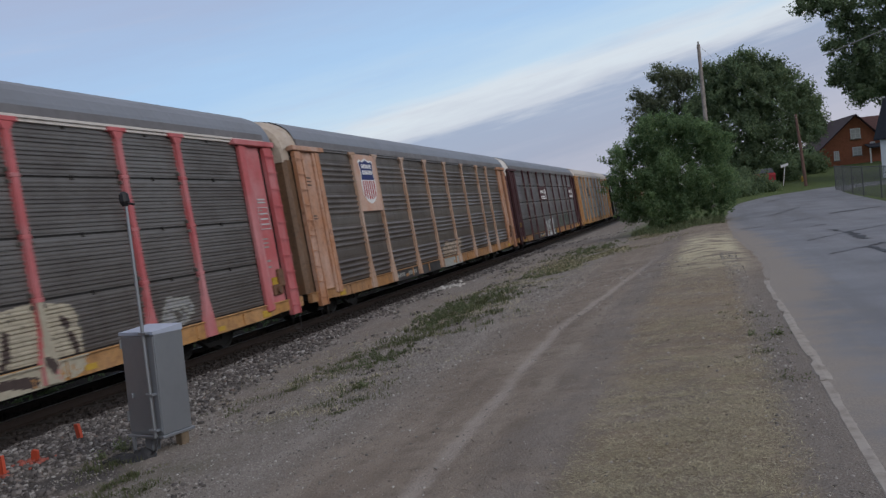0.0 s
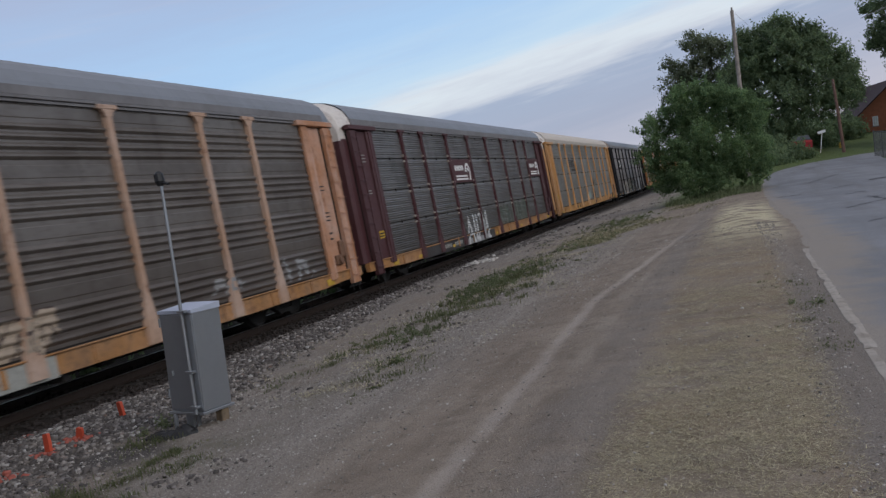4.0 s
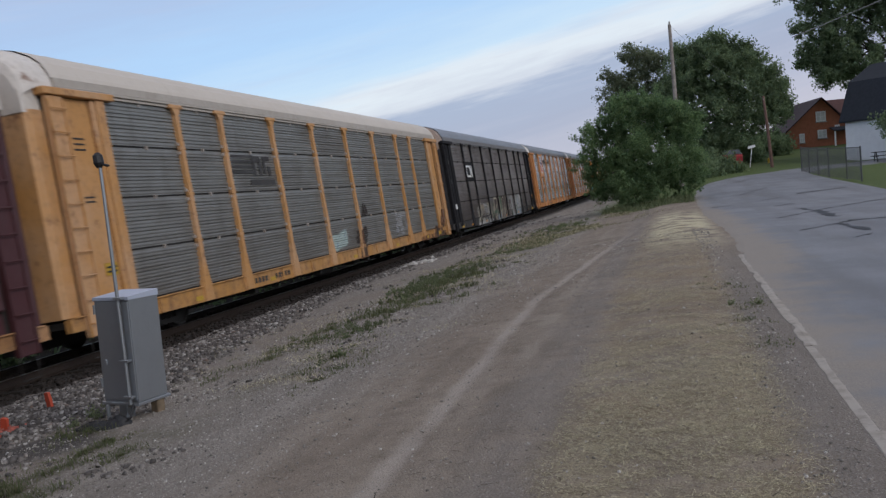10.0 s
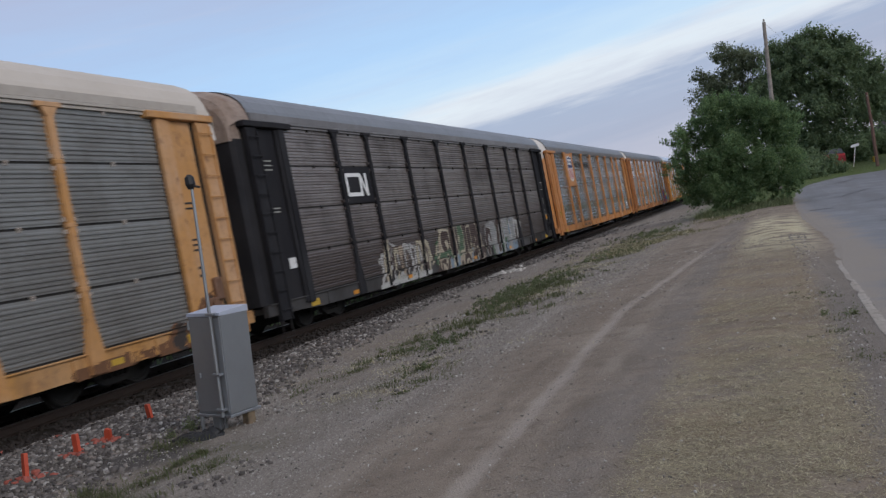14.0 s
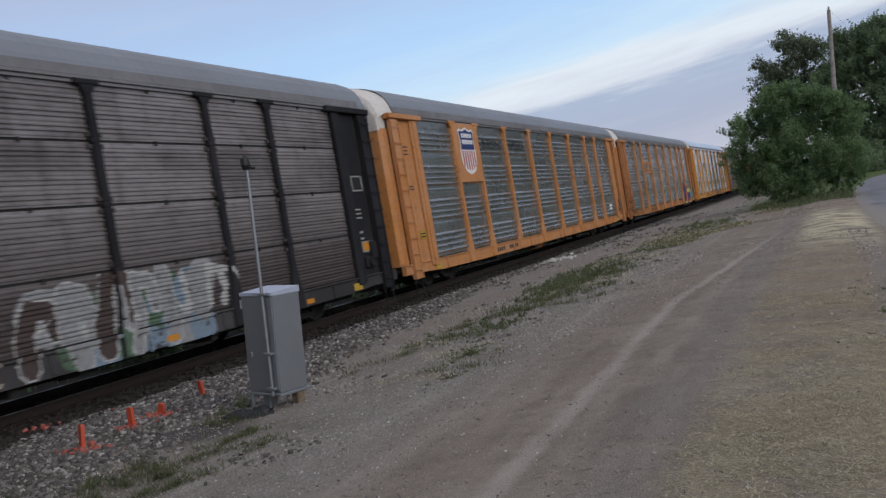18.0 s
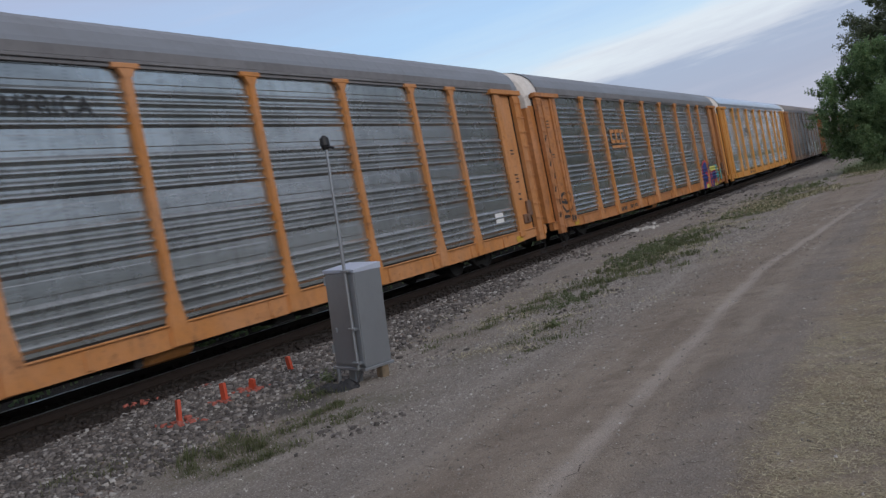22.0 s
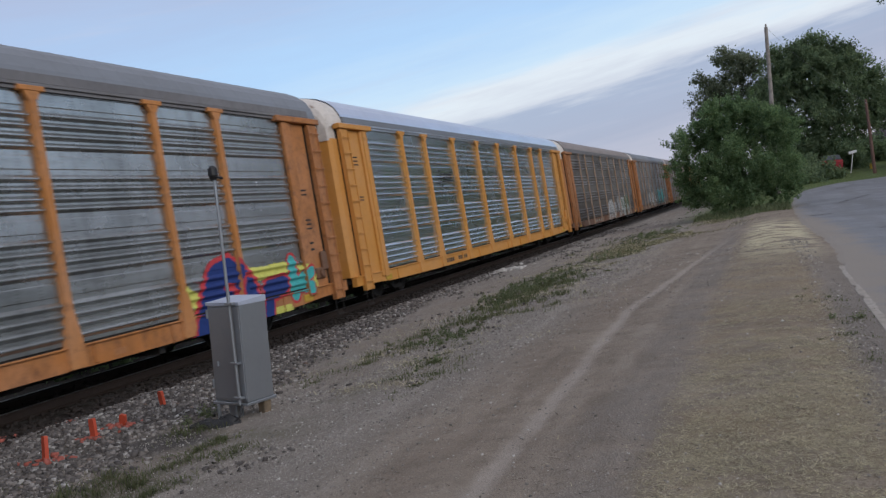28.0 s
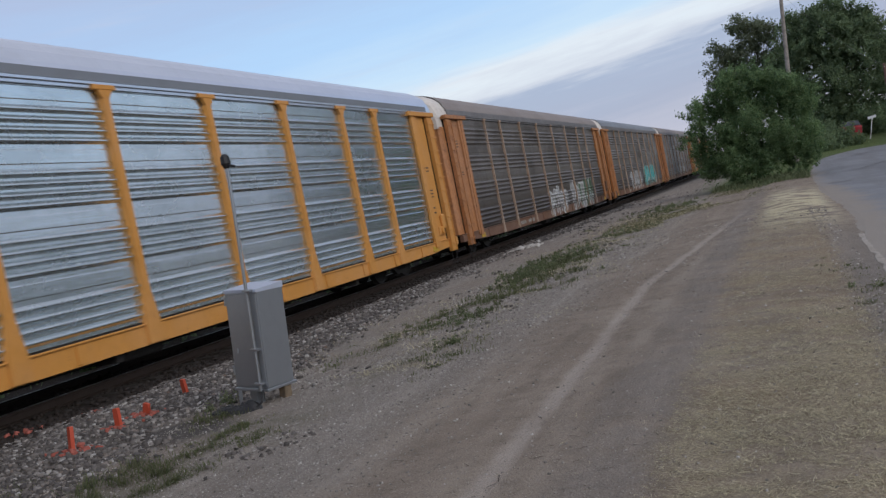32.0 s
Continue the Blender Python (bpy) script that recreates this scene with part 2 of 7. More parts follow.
    # mown straw
    st = n.math("MULTIPLY", n.step(n.math("ADD", x, n.math("ADD", wob2, n.math("MULTIPLY", wob, 0.12))), -1.15, -0.7), n.step(n.math("ADD", x, wob2), 0.62, 0.36))
    st = n.math("MULTIPLY", st, n.step(n.math("ADD", y, n.math("MULTIPLY", wob, 4.0)), 24, 15))
    fib = n.noise(n.scaled(oc, (30, 95, 20)), 1.6, 4, 0.75)
    straw = n.mix(n.step(fib, 0.4, 0.62), (0.19, 0.15, 0.10), (0.60, 0.52, 0.34))
    straw = n.mix(n.math("MULTIPLY", n.math("MAXIMUM", n.step(n.noise(oc, 0.6, 4), 0.45, 0.65), n.step(y, 7, 11)), 0.55), straw, (0.30, 0.205, 0.135))
    col = n.mix(n.math("MULTIPLY", n.math("MULTIPLY", st, n.step(n.noise(oc, 1.1, 5, 0.65), 0.3, 0.62)), 0.6), col, straw)
    pale = n.math("MULTIPLY", n.step(n.math("ABSOLUTE", n.math("SUBTRACT", x, 0.1)), 1.1, 0.5), n.math("MULTIPLY", n.step(y, 17, 24), n.step(y, 40, 30)))
    col = n.mix(n.math("MULTIPLY", n.math("MULTIPLY", pale, n.step(n.noise(n.scaled(oc, (1, 1.5, 1)), 1.1, 4), 0.4, 0.54)), 0.9), col, (0.63, 0.565, 0.385))
    xb = n.math("ADD", xw, n.math("MULTIPLY", n.math("MINIMUM", n.math("MAXIMUM", n.math("SUBTRACT", y, 8.5), 0.0), 15.0), 0.13))
    ballast = n.math("MULTIPLY", n.step(xb, -6.5, -7.1), 0.85)
    col = n.mix(ballast, col, n.mix(n.step(fin, 0.35, 0.7), (0.06, 0.054, 0.048), (0.13, 0.118, 0.105)))
    # weeds and verge
    wd = n.math("MULTIPLY", n.step(n.math("ABSOLUTE", n.math("ADD", xw, 5.2)), 1.1, 0.3), n.step(n.noise(oc, 0.9, 5), 0.47, 0.62))
    col = n.mix(n.math("MULTIPLY", wd, 0.4), col, (0.10, 0.095, 0.05))
    grass = n.mix(n.step(mid, 0.35, 0.7), (0.07, 0.108, 0.035), (0.13, 0.16, 0.06))
    far = n.math("MAXIMUM", n.math("MULTIPLY", n.step(n.math("ADD", y, n.math("MULTIPLY", wob, 6)), 44, 54), n.step(xw, -5.5, -3.0)), n.step(xw, 8.4, 9.2))
    far = n.math("MAXIMUM", far, n.step(xw, -17.5, -19))
    col = n.mix(far, col, grass)
    # oily, rust-stained bed of the track; near-black beyond it paints shade under the train
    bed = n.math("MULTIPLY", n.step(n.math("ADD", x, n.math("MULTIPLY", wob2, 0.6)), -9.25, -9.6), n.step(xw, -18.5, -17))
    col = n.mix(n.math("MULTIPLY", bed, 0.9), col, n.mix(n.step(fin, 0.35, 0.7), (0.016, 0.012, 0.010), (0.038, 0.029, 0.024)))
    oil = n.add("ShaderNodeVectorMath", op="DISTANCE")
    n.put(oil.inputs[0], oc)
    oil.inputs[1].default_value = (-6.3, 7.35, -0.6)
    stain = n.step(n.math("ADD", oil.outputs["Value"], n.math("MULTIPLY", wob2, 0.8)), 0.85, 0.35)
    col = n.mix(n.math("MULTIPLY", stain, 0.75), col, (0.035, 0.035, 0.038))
    col = n.mix(n.math("MULTIPLY", n.step(tiny, 0.42, 0.7), 0.6), col, n.mix(0.7, col, (0.04, 0.035, 0.03)))
    col = n.mix(n.math("MULTIPLY", n.step(fin, 0.58, 0.8), 0.4), col, (0.42, 0.39, 0.35))
    n.put(b.inputs["Base Color"], col)
    bump(n, b, n.math("ADD", n.math("SUBTRACT", n.math("MULTIPLY", mid, 1.2), n.math("MULTIPLY", vor.outputs["Distance"], 0.5)), n.math("ADD", n.math("MULTIPLY", fin, 0.8), n.math("MULTIPLY", tiny, 0.35))), 0.8, 0.03)
    return m


def road_material():
    m, n, b = mat("worn_asphalt", 0.85, 0, 0.3)
    oc = n.add("ShaderNodeTexCoord").outputs["Object"]
    big = n.noise(oc, 0.35, 5, 0.6)
    lane = n.noise(n.scaled(oc, (1.2, 0.12, 1)), 1.0, 4, 0.6)
    fin = n.noise(oc, 70, 4, 0.7)
    col = n.mix(n.step(big, 0.3, 0.7), (0.165, 0.172, 0.188), (0.225, 0.232, 0.248))
    col = n.mix(n.math("MULTIPLY", n.step(lane, 0.4, 0.7), 0.5), col, (0.14, 0.138, 0.142))
    col = n.mix(n.math("MULTIPLY", n.step(fin, 0.4, 0.75), 0.5), col, (0.08, 0.08, 0.085))
    edge = n.math("ADD", n.split(oc)[0], n.math("MULTIPLY", n.math("SUBTRACT", n.noise(oc, 0.9, 5, 0.65), 0.5), 2.2))
    drift = n.math("MULTIPLY", n.step(n.math("ABSOLUTE", n.math("SUBTRACT", n.split(oc)[1], 24.0)), 14.0, 6.0), 0.5)
    col = n.mix(n.math("MULTIPLY", n.step(n.math("SUBTRACT", edge, drift), 1.75, 0.85), 0.85), col, n.mix(n.step(fin, 0.35, 0.7), (0.21, 0.18, 0.15), (0.31, 0.27, 0.225)))
    n.put(b.inputs["Base Color"], col)
    bump(n, b, fin, 0.4, 0.008)
    return m


def plain(name, col, rough=0.7, metal=0.0, var=0.35, scale=12.0, spec=0.4):
    m, n, b = mat(name, rough, metal, spec)
    oc = n.add("ShaderNodeTexCoord").outputs["Object"]
    k = n.noise(oc, scale, 5, 0.65)
    g = n.noise(oc, scale * 7, 3, 0.6)
    c2 = tuple(c * (1 - var) for c in col)
    n.put(b.inputs["Base Color"], n.mix(n.math("MULTIPLY", g, 0.3), n.mix(n.step(k, 0.3, 0.75), col, c2), c2))
    bump(n, b, n.math("ADD", k, n.math("MULTIPLY", g, 0.4)), 0.2, 0.008)
    return m


GROUND, ROAD = ground_material(), road_material()
GALV = weathered("galvanised_steel", (0.34, 0.36, 0.385), (0.25, 0.255, 0.26), 0.2, 0.38, 0.75, 0, 0.05, 0.2, 0.15, 0.02)
DARK = plain("dark_underframe", (0.030, 0.027, 0.025), 0.8, 0.1)
RAIL = plain("rail_side", (0.04, 0.026, 0.02), 0.7, 0.3)
SHINE = plain("rail_head", (0.40, 0.40, 0.41), 0.32, 0.9, 0.2)
TIE = plain("creosoted_timber", (0.028, 0.022, 0.018), 0.9)
CONCRETE = plain("old_concrete", (0.36, 0.345, 0.32), 0.9, 0, 0.5, 4)
KERBSTONE = weathered("worn_kerb_concrete", (0.33, 0.295, 0.255), (0.12, 0.098, 0.08), 0.9, 0.95, 0.0, 0, 0.12, 0.3, 1.0, 0.5)
TAR = plain("tar_seam", (0.018, 0.018, 0.02), 0.6)
BARK = plain("bark", (0.075, 0.06, 0.048), 0.95, 0, 0.5, 8)
POLEWOOD = plain("weathered_pole_wood", (0.33, 0.29, 0.26), 0.9, 0, 0.45, 5)
REDPOLE = plain("brown_pole_wood", (0.17, 0.10, 0.08), 0.9, 0, 0.45, 5)
LEAF = leafy("dark_leaves", (0.15, 0.22, 0.14), (0.275, 0.35, 0.21), 0.75)
BUSHLEAF = leafy("shrub_leaves", (0.12, 0.205, 0.11), (0.30, 0.41, 0.215), 0.75)
WEED = leafy("weed_blades", (0.10, 0.125, 0.065), (0.20, 0.20, 0.12))
WEEDLEAF = leafy("weed_leaves", (0.12, 0.155, 0.085), (0.27, 0.30, 0.185))
STRAW = pieces("straw", [(0.0, (0.13, 0.10, 0.065)), (0.25, (0.33, 0.28, 0.17)), (0.6, (0.54, 0.475, 0.295)), (0.9, (0.74, 0.67, 0.46)), (1.0, (0.11, 0.085, 0.06))])
STONE = pieces("ballast_stone", [(0.0, (0.055, 0.048, 0.045)), (0.35, (0.115, 0.102, 0.095)), (0.65, (0.175, 0.155, 0.142)), (0.85, (0.29, 0.265, 0.245)), (0.95, (0.48, 0.46, 0.43)), (1.0, (0.16, 0.105, 0.08))])
BLACK = plain("black_plastic", (0.018, 0.018, 0.02), 0.55)
ORANGE_MARK = plain("marker_orange", (0.5, 0.075, 0.035), 0.6, 0, 0.2)
ORANGE_SPRAY = plain("sprayed_orange", (0.40, 0.11, 0.08), 0.8, 0, 0.45, 30)
WHITE = plain("white_paint", (0.74, 0.74, 0.73), 0.6, 0, 0.15)
YELLOW = plain("yellow_label", (0.52, 0.33, 0.04), 0.6, 0, 0.25)
BLACKPAINT = plain("black_lettering", (0.025, 0.025, 0.025), 0.6)
NAVY = plain("navy_paint", (0.022, 0.035, 0.15), 0.6)
SHIELDRED = plain("shield_red", (0.42, 0.085, 0.085), 0.6, 0, 0.3)
BRICK = plain("red_brick", (0.36, 0.13, 0.07), 0.9, 0, 0.3, 3)
SHINGLE = plain("dark_shingle", (0.038, 0.042, 0.055), 0.85, 0, 0.4, 4)
REDROOF = plain("brown_shingle", (0.11, 0.05, 0.045), 0.85, 0, 0.4, 4)
SIDING = plain("white_siding", (0.72, 0.74, 0.77), 0.7, 0, 0.1, 2)
GLASS, gn, gb = mat("window_glass", 0.08, 0, 0.6)
gb.inputs["Base Color"].default_value = (0.04, 0.045, 0.05, 1)
WIRE = plain("wire", (0.25, 0.25, 0.26), 0.6)
FENCEWIRE = plain("fence_wire", (0.10, 0.105, 0.11), 0.6, 0.4)
PEBBLE = pieces("pebbles", [(0.0, (0.110, 0.099, 0.088)), (0.35, (0.275, 0.251, 0.226)), (0.7, (0.374, 0.341, 0.308)), (0.9, (0.528, 0.495, 0.451)), (1.0, (0.660, 0.627, 0.583))])
# the lid's galvanised sheet, sky reflection painted in as a lighter, bluer tone
SKYLITGALV = plain("bright_galvanised", (0.46, 0.50, 0.60), 0.5, 0.3, 0.1, 3)
CURTAIN = plain("white_curtain", (0.6, 0.6, 0.58), 0.8, 0, 0.2, 3)
MAROONROOF = plain("maroon_shingle", (0.05, 0.028, 0.03), 0.85, 0, 0.4, 4)
SLATE = plain("blue_black_shingle", (0.017, 0.022, 0.032), 0.85, 0, 0.4, 4)

# ---- mesh helpers ----


class Acc:
    """Gathers vertices and faces of one mesh."""

    def __init__(self):
        self.v, self.f, self.m = [], [], []

    def poly(self, pts, mi=0):
        i = len(self.v)
        self.v += [tuple(p) for p in pts]
        self.f.append(tuple(range(i, i + len(pts))))
        self.m.append(mi)

    def box(self, x0, x1, y0, y1, z0, z1, mi=0, c=0.0):
        """A block with chamfered edges of width c."""
        i = len(self.v)
        if not c:
            self.v += [(x, y, z) for x in (x0, x1) for y in (y0, y1) for z in (z0, z1)]
            fs = [(0, 1, 3, 2), (4, 6, 7, 5), (0, 4, 5, 1), (2, 3, 7, 6), (0, 2, 6, 4), (1, 5, 7, 3)]
        else:
            idx, fs = {}, []
            for a, X in enumerate((x0, x1)):
                for b, Y in enumerate((y0, y1)):
                    for d, Z in enumerate((z0, z1)):
                        sx_, sy_, sz_ = (1 - 2 * a) * c, (1 - 2 * b) * c, (1 - 2 * d) * c
                        for ax, p in enumerate(((X, Y + sy_, Z + sz_), (X + sx_, Y, Z + sz_), (X + sx_, Y + sy_, Z))):
                            idx[a, b, d, ax] = len(self.v) - i
                            self.v.append(p)
            for a in (0, 1):
                fs.append([idx[a, 0, 0, 0], idx[a, 0, 1, 0], idx[a, 1, 1, 0], idx[a, 1, 0, 0]])
                fs.append([idx[0, a, 0, 1], idx[1, a, 0, 1], idx[1, a, 1, 1], idx[0, a, 1, 1]])
                fs.append([idx[0, 0, a, 2], idx[0, 1, a, 2], idx[1, 1, a, 2], idx[1, 0, a, 2]])
                for b in (0, 1):
                    fs.append([idx[a, b, 0, 0], idx[a, b, 0, 1], idx[a, b, 1, 1], idx[a, b, 1, 0]])
                    fs.append([idx[a, 0, b, 0], idx[a, 0, b, 2], idx[a, 1, b, 2], idx[a, 1, b, 0]])
                    fs.append([idx[0, a, b, 1], idx[0, a, b, 2], idx[1, a, b, 2], idx[1, a, b, 1]])
                    for d in (0, 1):
                        fs.append([idx[a, b, d, 0], idx[a, b, d, 1], idx[a, b, d, 2]])
        self.f += [tuple(i + k for k in f) for f in fs]
        self.m += [mi] * len(fs)

    def loft(self, rings, closed=True, caps=True, mi=0):
        """Skins a row of equal rings of points."""
        i, n = len(self.v), len(rings[0])
        for r in rings:
            self.v += [tuple(p) for p in r]
        for a in range(len(rings) - 1):
            for b in range(n if closed else n - 1):
                c = (b + 1) % n
                self.f.append((i + a * n + b, i + a * n + c, i + (a + 1) * n + c, i + (a + 1) * n + b))
                self.m.append(mi)
        if caps and closed:
            self.f += [tuple(range(i, i + n)), tuple(range(i + (len(rings) - 1) * n, i + len(rings) * n))]
            self.m += [mi, mi]

    def tube(self, path, radii, n=8, mi=0, caps=True):
        rings = []
        for k, p in enumerate(path):
            p = Vector(p)
            d = (Vector(path[min(k + 1, len(path) - 1)]) - Vector(path[max(k - 1, 0)])).normalized()
            u = d.cross(Vector((0, 0, 1)) if abs(d.z) < 0.9 else Vector((1, 0, 0))).normalized()
            w = d.cross(u)
            r = radii[k] if isinstance(radii, (list, tuple)) else radii
            rings.append([p + u * (r * math.cos(2 * math.pi * j / n)) + w * (r * math.sin(2 * math.pi * j / n)) for j in range(n)])
        self.loft(rings, True, caps, mi)

    def mesh(self, name, fix=True):
        me = bpy.data.meshes.new(name)
        me.from_pydata(self.v, [], self.f)
        if self.m and max(self.m):
            me.polygons.foreach_set("material_index", self.m)
        if fix:
            bm = bmesh.new()
            bm.from_mesh(me)
            bmesh.ops.recalc_face_normals(bm, faces=bm.faces)
            bm.to_mesh(me)
            bm.free()
        me.update()
        return me


def part(name, data, material, parent=None, label=""):
    """Links a mesh as one object, under a thing or part when given."""
    me = data.mesh(name) if isinstance(data, Acc) else data
    ms = material if isinstance(material, (list, tuple)) else [material]
    while len(me.materials) < len(ms):
        me.materials.append(None)
    ob = new(name, me)
    for s, m in zip(ob.material_slots, ms):
        s.link = "OBJECT"
        s.material = m
    if parent is not None:
        ob.parent = parent
    if label:
        ob["label"] = label
    return ob


def thing(name, label, category, at=(0, 0, 0), rz=0.0, group="", kind=""):
    ob = new(name)
    ob.matrix_basis = pose(*at, 0, 0, rz)
    return tagged(ob, label, category, group, kind)


def raw_mesh(name, verts, faces):
    """A mesh from arrays: faces all of the same size."""
    me = bpy.data.meshes.new(name)
    k = faces.shape[1]
    me.vertices.add(len(verts))
    me.vertices.foreach_set("co", np.ascontiguousarray(verts, dtype=np.float32).ravel())
    me.loops.add(faces.size)
    me.loops.foreach_set("vertex_index", np.ascontiguousarray(faces, dtype=np.int32).ravel())
    me.polygons.add(len(faces))
    me.polygons.foreach_set("loop_start", np.arange(0, faces.size, k, dtype=np.int32))
    me.update(calc_edges=True)
    return me


rng = np.random.default_rng(5)


def lattice(x, y, scale, seed):
    """Smooth value noise of two coordinates, -1 to 1."""
    tab = np.random.default_rng(seed).uniform(-1, 1, (64, 64))
    u, v = np.asarray(x, float) * scale, np.asarray(y, float) * scale
    i, j = np.floor(u).astype(int), np.floor(v).astype(int)
    a, b = u - i, v - j
    a, b = a * a * (3 - 2 * a), b * b * (3 - 2 * b)
    g = lambda p, q: tab[p % 64, q % 64]
    return (g(i, j) * (1 - a) + g(i + 1, j) * a) * (1 - b) + (g(i, j + 1) * (1 - a) + g(i + 1, j + 1) * a) * b


def sstep(v, a, b):
    k = np.clip((v - a) / (b - a), 0, 1)
    return k * k * (3 - 2 * k)


GRADE = 0.0017


def lip(y):
    """Where the asphalt begins beside the dirt."""
    return np.interp(y, [-60, 0, 8, 13.5, 15.6, 16.6, 17.6, 18.8, 20.5, 22.5, 25, 28, 31, 38, 45, 57], [0.84, 0.88, 0.92, 0.97, 1.0, 1.06, 1.15, 1.23, 1.29, 1.31, 1.28, 1.2, 1.12, 1.15, 1.25, 1.65])


def road_mask(x, y):
    return sstep(x - lip(y), 0.1, 0.5) * sstep(x, 9.6, 9.0)


def height(x, y):
    """The ground: level by the road, falling to the track, rising into a hill beyond the houses."""
    x, y = np.asarray(x, float), np.asarray(y, float)
    z = np.interp(x, [-400, -40, -16, -14.2, -13.2, -10.6, -10.1, -9, -8, -4, -1.5, 0, 0.7, 400], [-2.5, -2.2, -1.75, -1.5, -1.26, -1.13, -1.06, -0.92, -0.8, -0.40, -0.13, 0, 0, 0])
    z = z + np.where(x < -9.5, GRADE * np.clip(y, -100, 400), GRADE * np.clip(y, -100, 400) * np.clip(-x / 9.5, 0, 1))
    hill = np.interp(y, [-500, 42, 50, 60, 75, 80, 92, 105, 130, 400], [0, 0, 0.2, 0.45, 0.9, 1.15, 1.95, 3.0, 4.5, 6.0])
    z = z + hill * sstep(x, -5, 4)
    z = z + 0.25 * sstep(x, 9.3, 14) * sstep(y, 60, 30)
    rough = sstep(np.hypot(x, y), 400, 30)
    bumpy = 0.022 * lattice(x, y, 0.9, 1) + 0.008 * lattice(x, y, 3.1, 2) + 0.005 * lattice(x, y, 9.0, 3)
    bumpy = bumpy - 0.025 * np.exp(-((x + 2.0 + 0.025 * np.clip(y - 4, 0, 9) - 0.07 * np.clip(y - 14, 0, 14)) / 0.16) ** 2)
    return z + bumpy * rough * (1 - sstep(x - lip(y), -0.35, 0.05) * sstep(x, 9.6, 9.0)) - 0.03 * road_mask(x, y)


# ---- ground, road and kerb ----
gx = np.concatenate([[-2500, -1200, -600, -300, -150, -80, -50, -35, -25], np.arange(-19, -11, 0.4), np.arange(-11, 1.6, 0.09), np.arange(1.6, 12, 0.5), [13, 15, 18, 22, 28, 36, 50, 80, 150, 300, 600, 1200, 2500]])
gy = np.concatenate([[-1500, -600, -250, -100, -50, -25, -12, -6, -2], np.arange(0, 16, 0.09), np.arange(16, 40, 0.25), np.arange(40, 120, 1.0), [122, 126, 132, 140, 160, 200, 300, 500, 900, 1600, 3000]])
GXX, GYY = np.meshgrid(gx, gy)
gv = np.stack([GXX.ravel(), GYY.ravel(), height(GXX, GYY).ravel()], 1)
ii = np.arange(len(gy) - 1)[:, None] * len(gx) + np.arange(len(gx) - 1)[None, :]
gf = np.stack([ii, ii + 1, ii + len(gx) + 1, ii + len(gx)], -1).reshape(-1, 4)
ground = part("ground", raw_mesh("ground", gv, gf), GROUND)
ground.data.polygons.foreach_set("use_smooth", np.ones(len(gf), bool))
tagged(ground, "packed dirt and gravel ground with dry straw", "ground", kind="structure")

left = [(float(lip(y)), y) for y in (-60, -20, 0, 4, 8, 11, 13.5, 15.6, 16.6, 17.6, 18.8, 20.5, 22.5, 25, 28, 31, 38, 45, 57)] + [(2.6, 65), (5.0, 71), (9.0, 76.5), (16, 80), (40, 86)]
right_side = [(8.9 + max(0.0, y - 31) * 0.012, y) for y in (-60, -20, 0, 4, 8, 11, 13.5, 15.6, 16.6, 17.6, 18.8, 20.5, 22.5, 25, 28, 31, 38, 45, 57)] + [(9.3, 64), (9.5, 68), (11.0, 71.5), (17, 74.5), (41, 80)]
a = Acc()
rows = []
for i in range(len(left) - 1):
    for s in np.linspace(0, 1, 7)[:-1]:
        p = [l0 + (l1 - l0) * s for l0, l1 in zip(left[i], left[i + 1])]
        q = [l0 + (l1 - l0) * s for l0, l1 in zip(right_side[i], right_side[i + 1])]
        rows.append([(p[0] + (q[0] - p[0]) * k / 24, p[1] + (q[1] - p[1]) * k / 24) for k in range(25)])
def road_z(x, y):
    return float(height(x, y)) + 0.008 + 0.03 * float(road_mask(x, y)) + 0.03 * math.sin(math.pi * min(max((x - 0.9) / 8, 0), 1))


def road_foot(x, y):
    """The buried edge of the asphalt: upright behind the kerb, feathered out past its end."""
    dx = 0.3 * float(sstep(y, 16.6, 17.4))
    return (x - dx, y, float(height(x - dx, y)) - 0.012 - 0.05 * (dx < 0.01))


a.loft([[road_foot(*r[0])] + [(x, y, road_z(x, y)) for x, y in r] for r in rows], closed=False)
road = tagged(part("road", a, ROAD), "worn grey asphalt road with tarred cracks", "road", kind="structure")

for path in ([(3.25, 46.8), (5.46, 53.1)], [(3.7, 40.4), (4.8, 42.1)], [(3.5, 33.9), (4.4, 35.0)], [(3.85, 31.2), (4.0, 29.2)], [(2.7, 26.4), (4.15, 28.9), (6.5, 32.5), (8.6, 35)], [(2.6, 21.0), (3.6, 22.4), (4.1, 23.2), (5.2, 23.4), (7.0, 24.0)],
             [(4.15, 28.9), (4.0, 26.6), (3.94, 24.8)], [(3.6, 22.4), (3.77, 19.3)], [(3.1, 18.0), (3.75, 19.1)], [(3.0, 60), (6.0, 66)], [(1.4, 37), (2.6, 38)], [(5.5, 44), (8.8, 47)]):
    a = Acc()
    pts = []
    for (x0, y0), (x1, y1) in zip(path, path[1:]):
        for s in np.linspace(0, 1, 7)[:-1]:
            pts.append((x0 + (x1 - x0) * s + rng.normal(0, 0.05), y0 + (y1 - y0) * s + rng.normal(0, 0.07)))
    ring = []
    for k, (x, y) in enumerate(pts):
        wd = 0.05 + 0.06 * abs(rng.normal())
        zz = road_z(x, y) + 0.008
        ring.append([(x - wd * 0.3, y - wd * y / 22, zz), (x + wd * 0.3, y + wd * y / 22, zz)] if abs(path[-1][0] - path[0][0]) > 0.4 else [(x - wd, y, zz), (x + wd, y, zz)])
    a.loft(ring, closed=False)
    part("tar_seam", a, TAR, road)

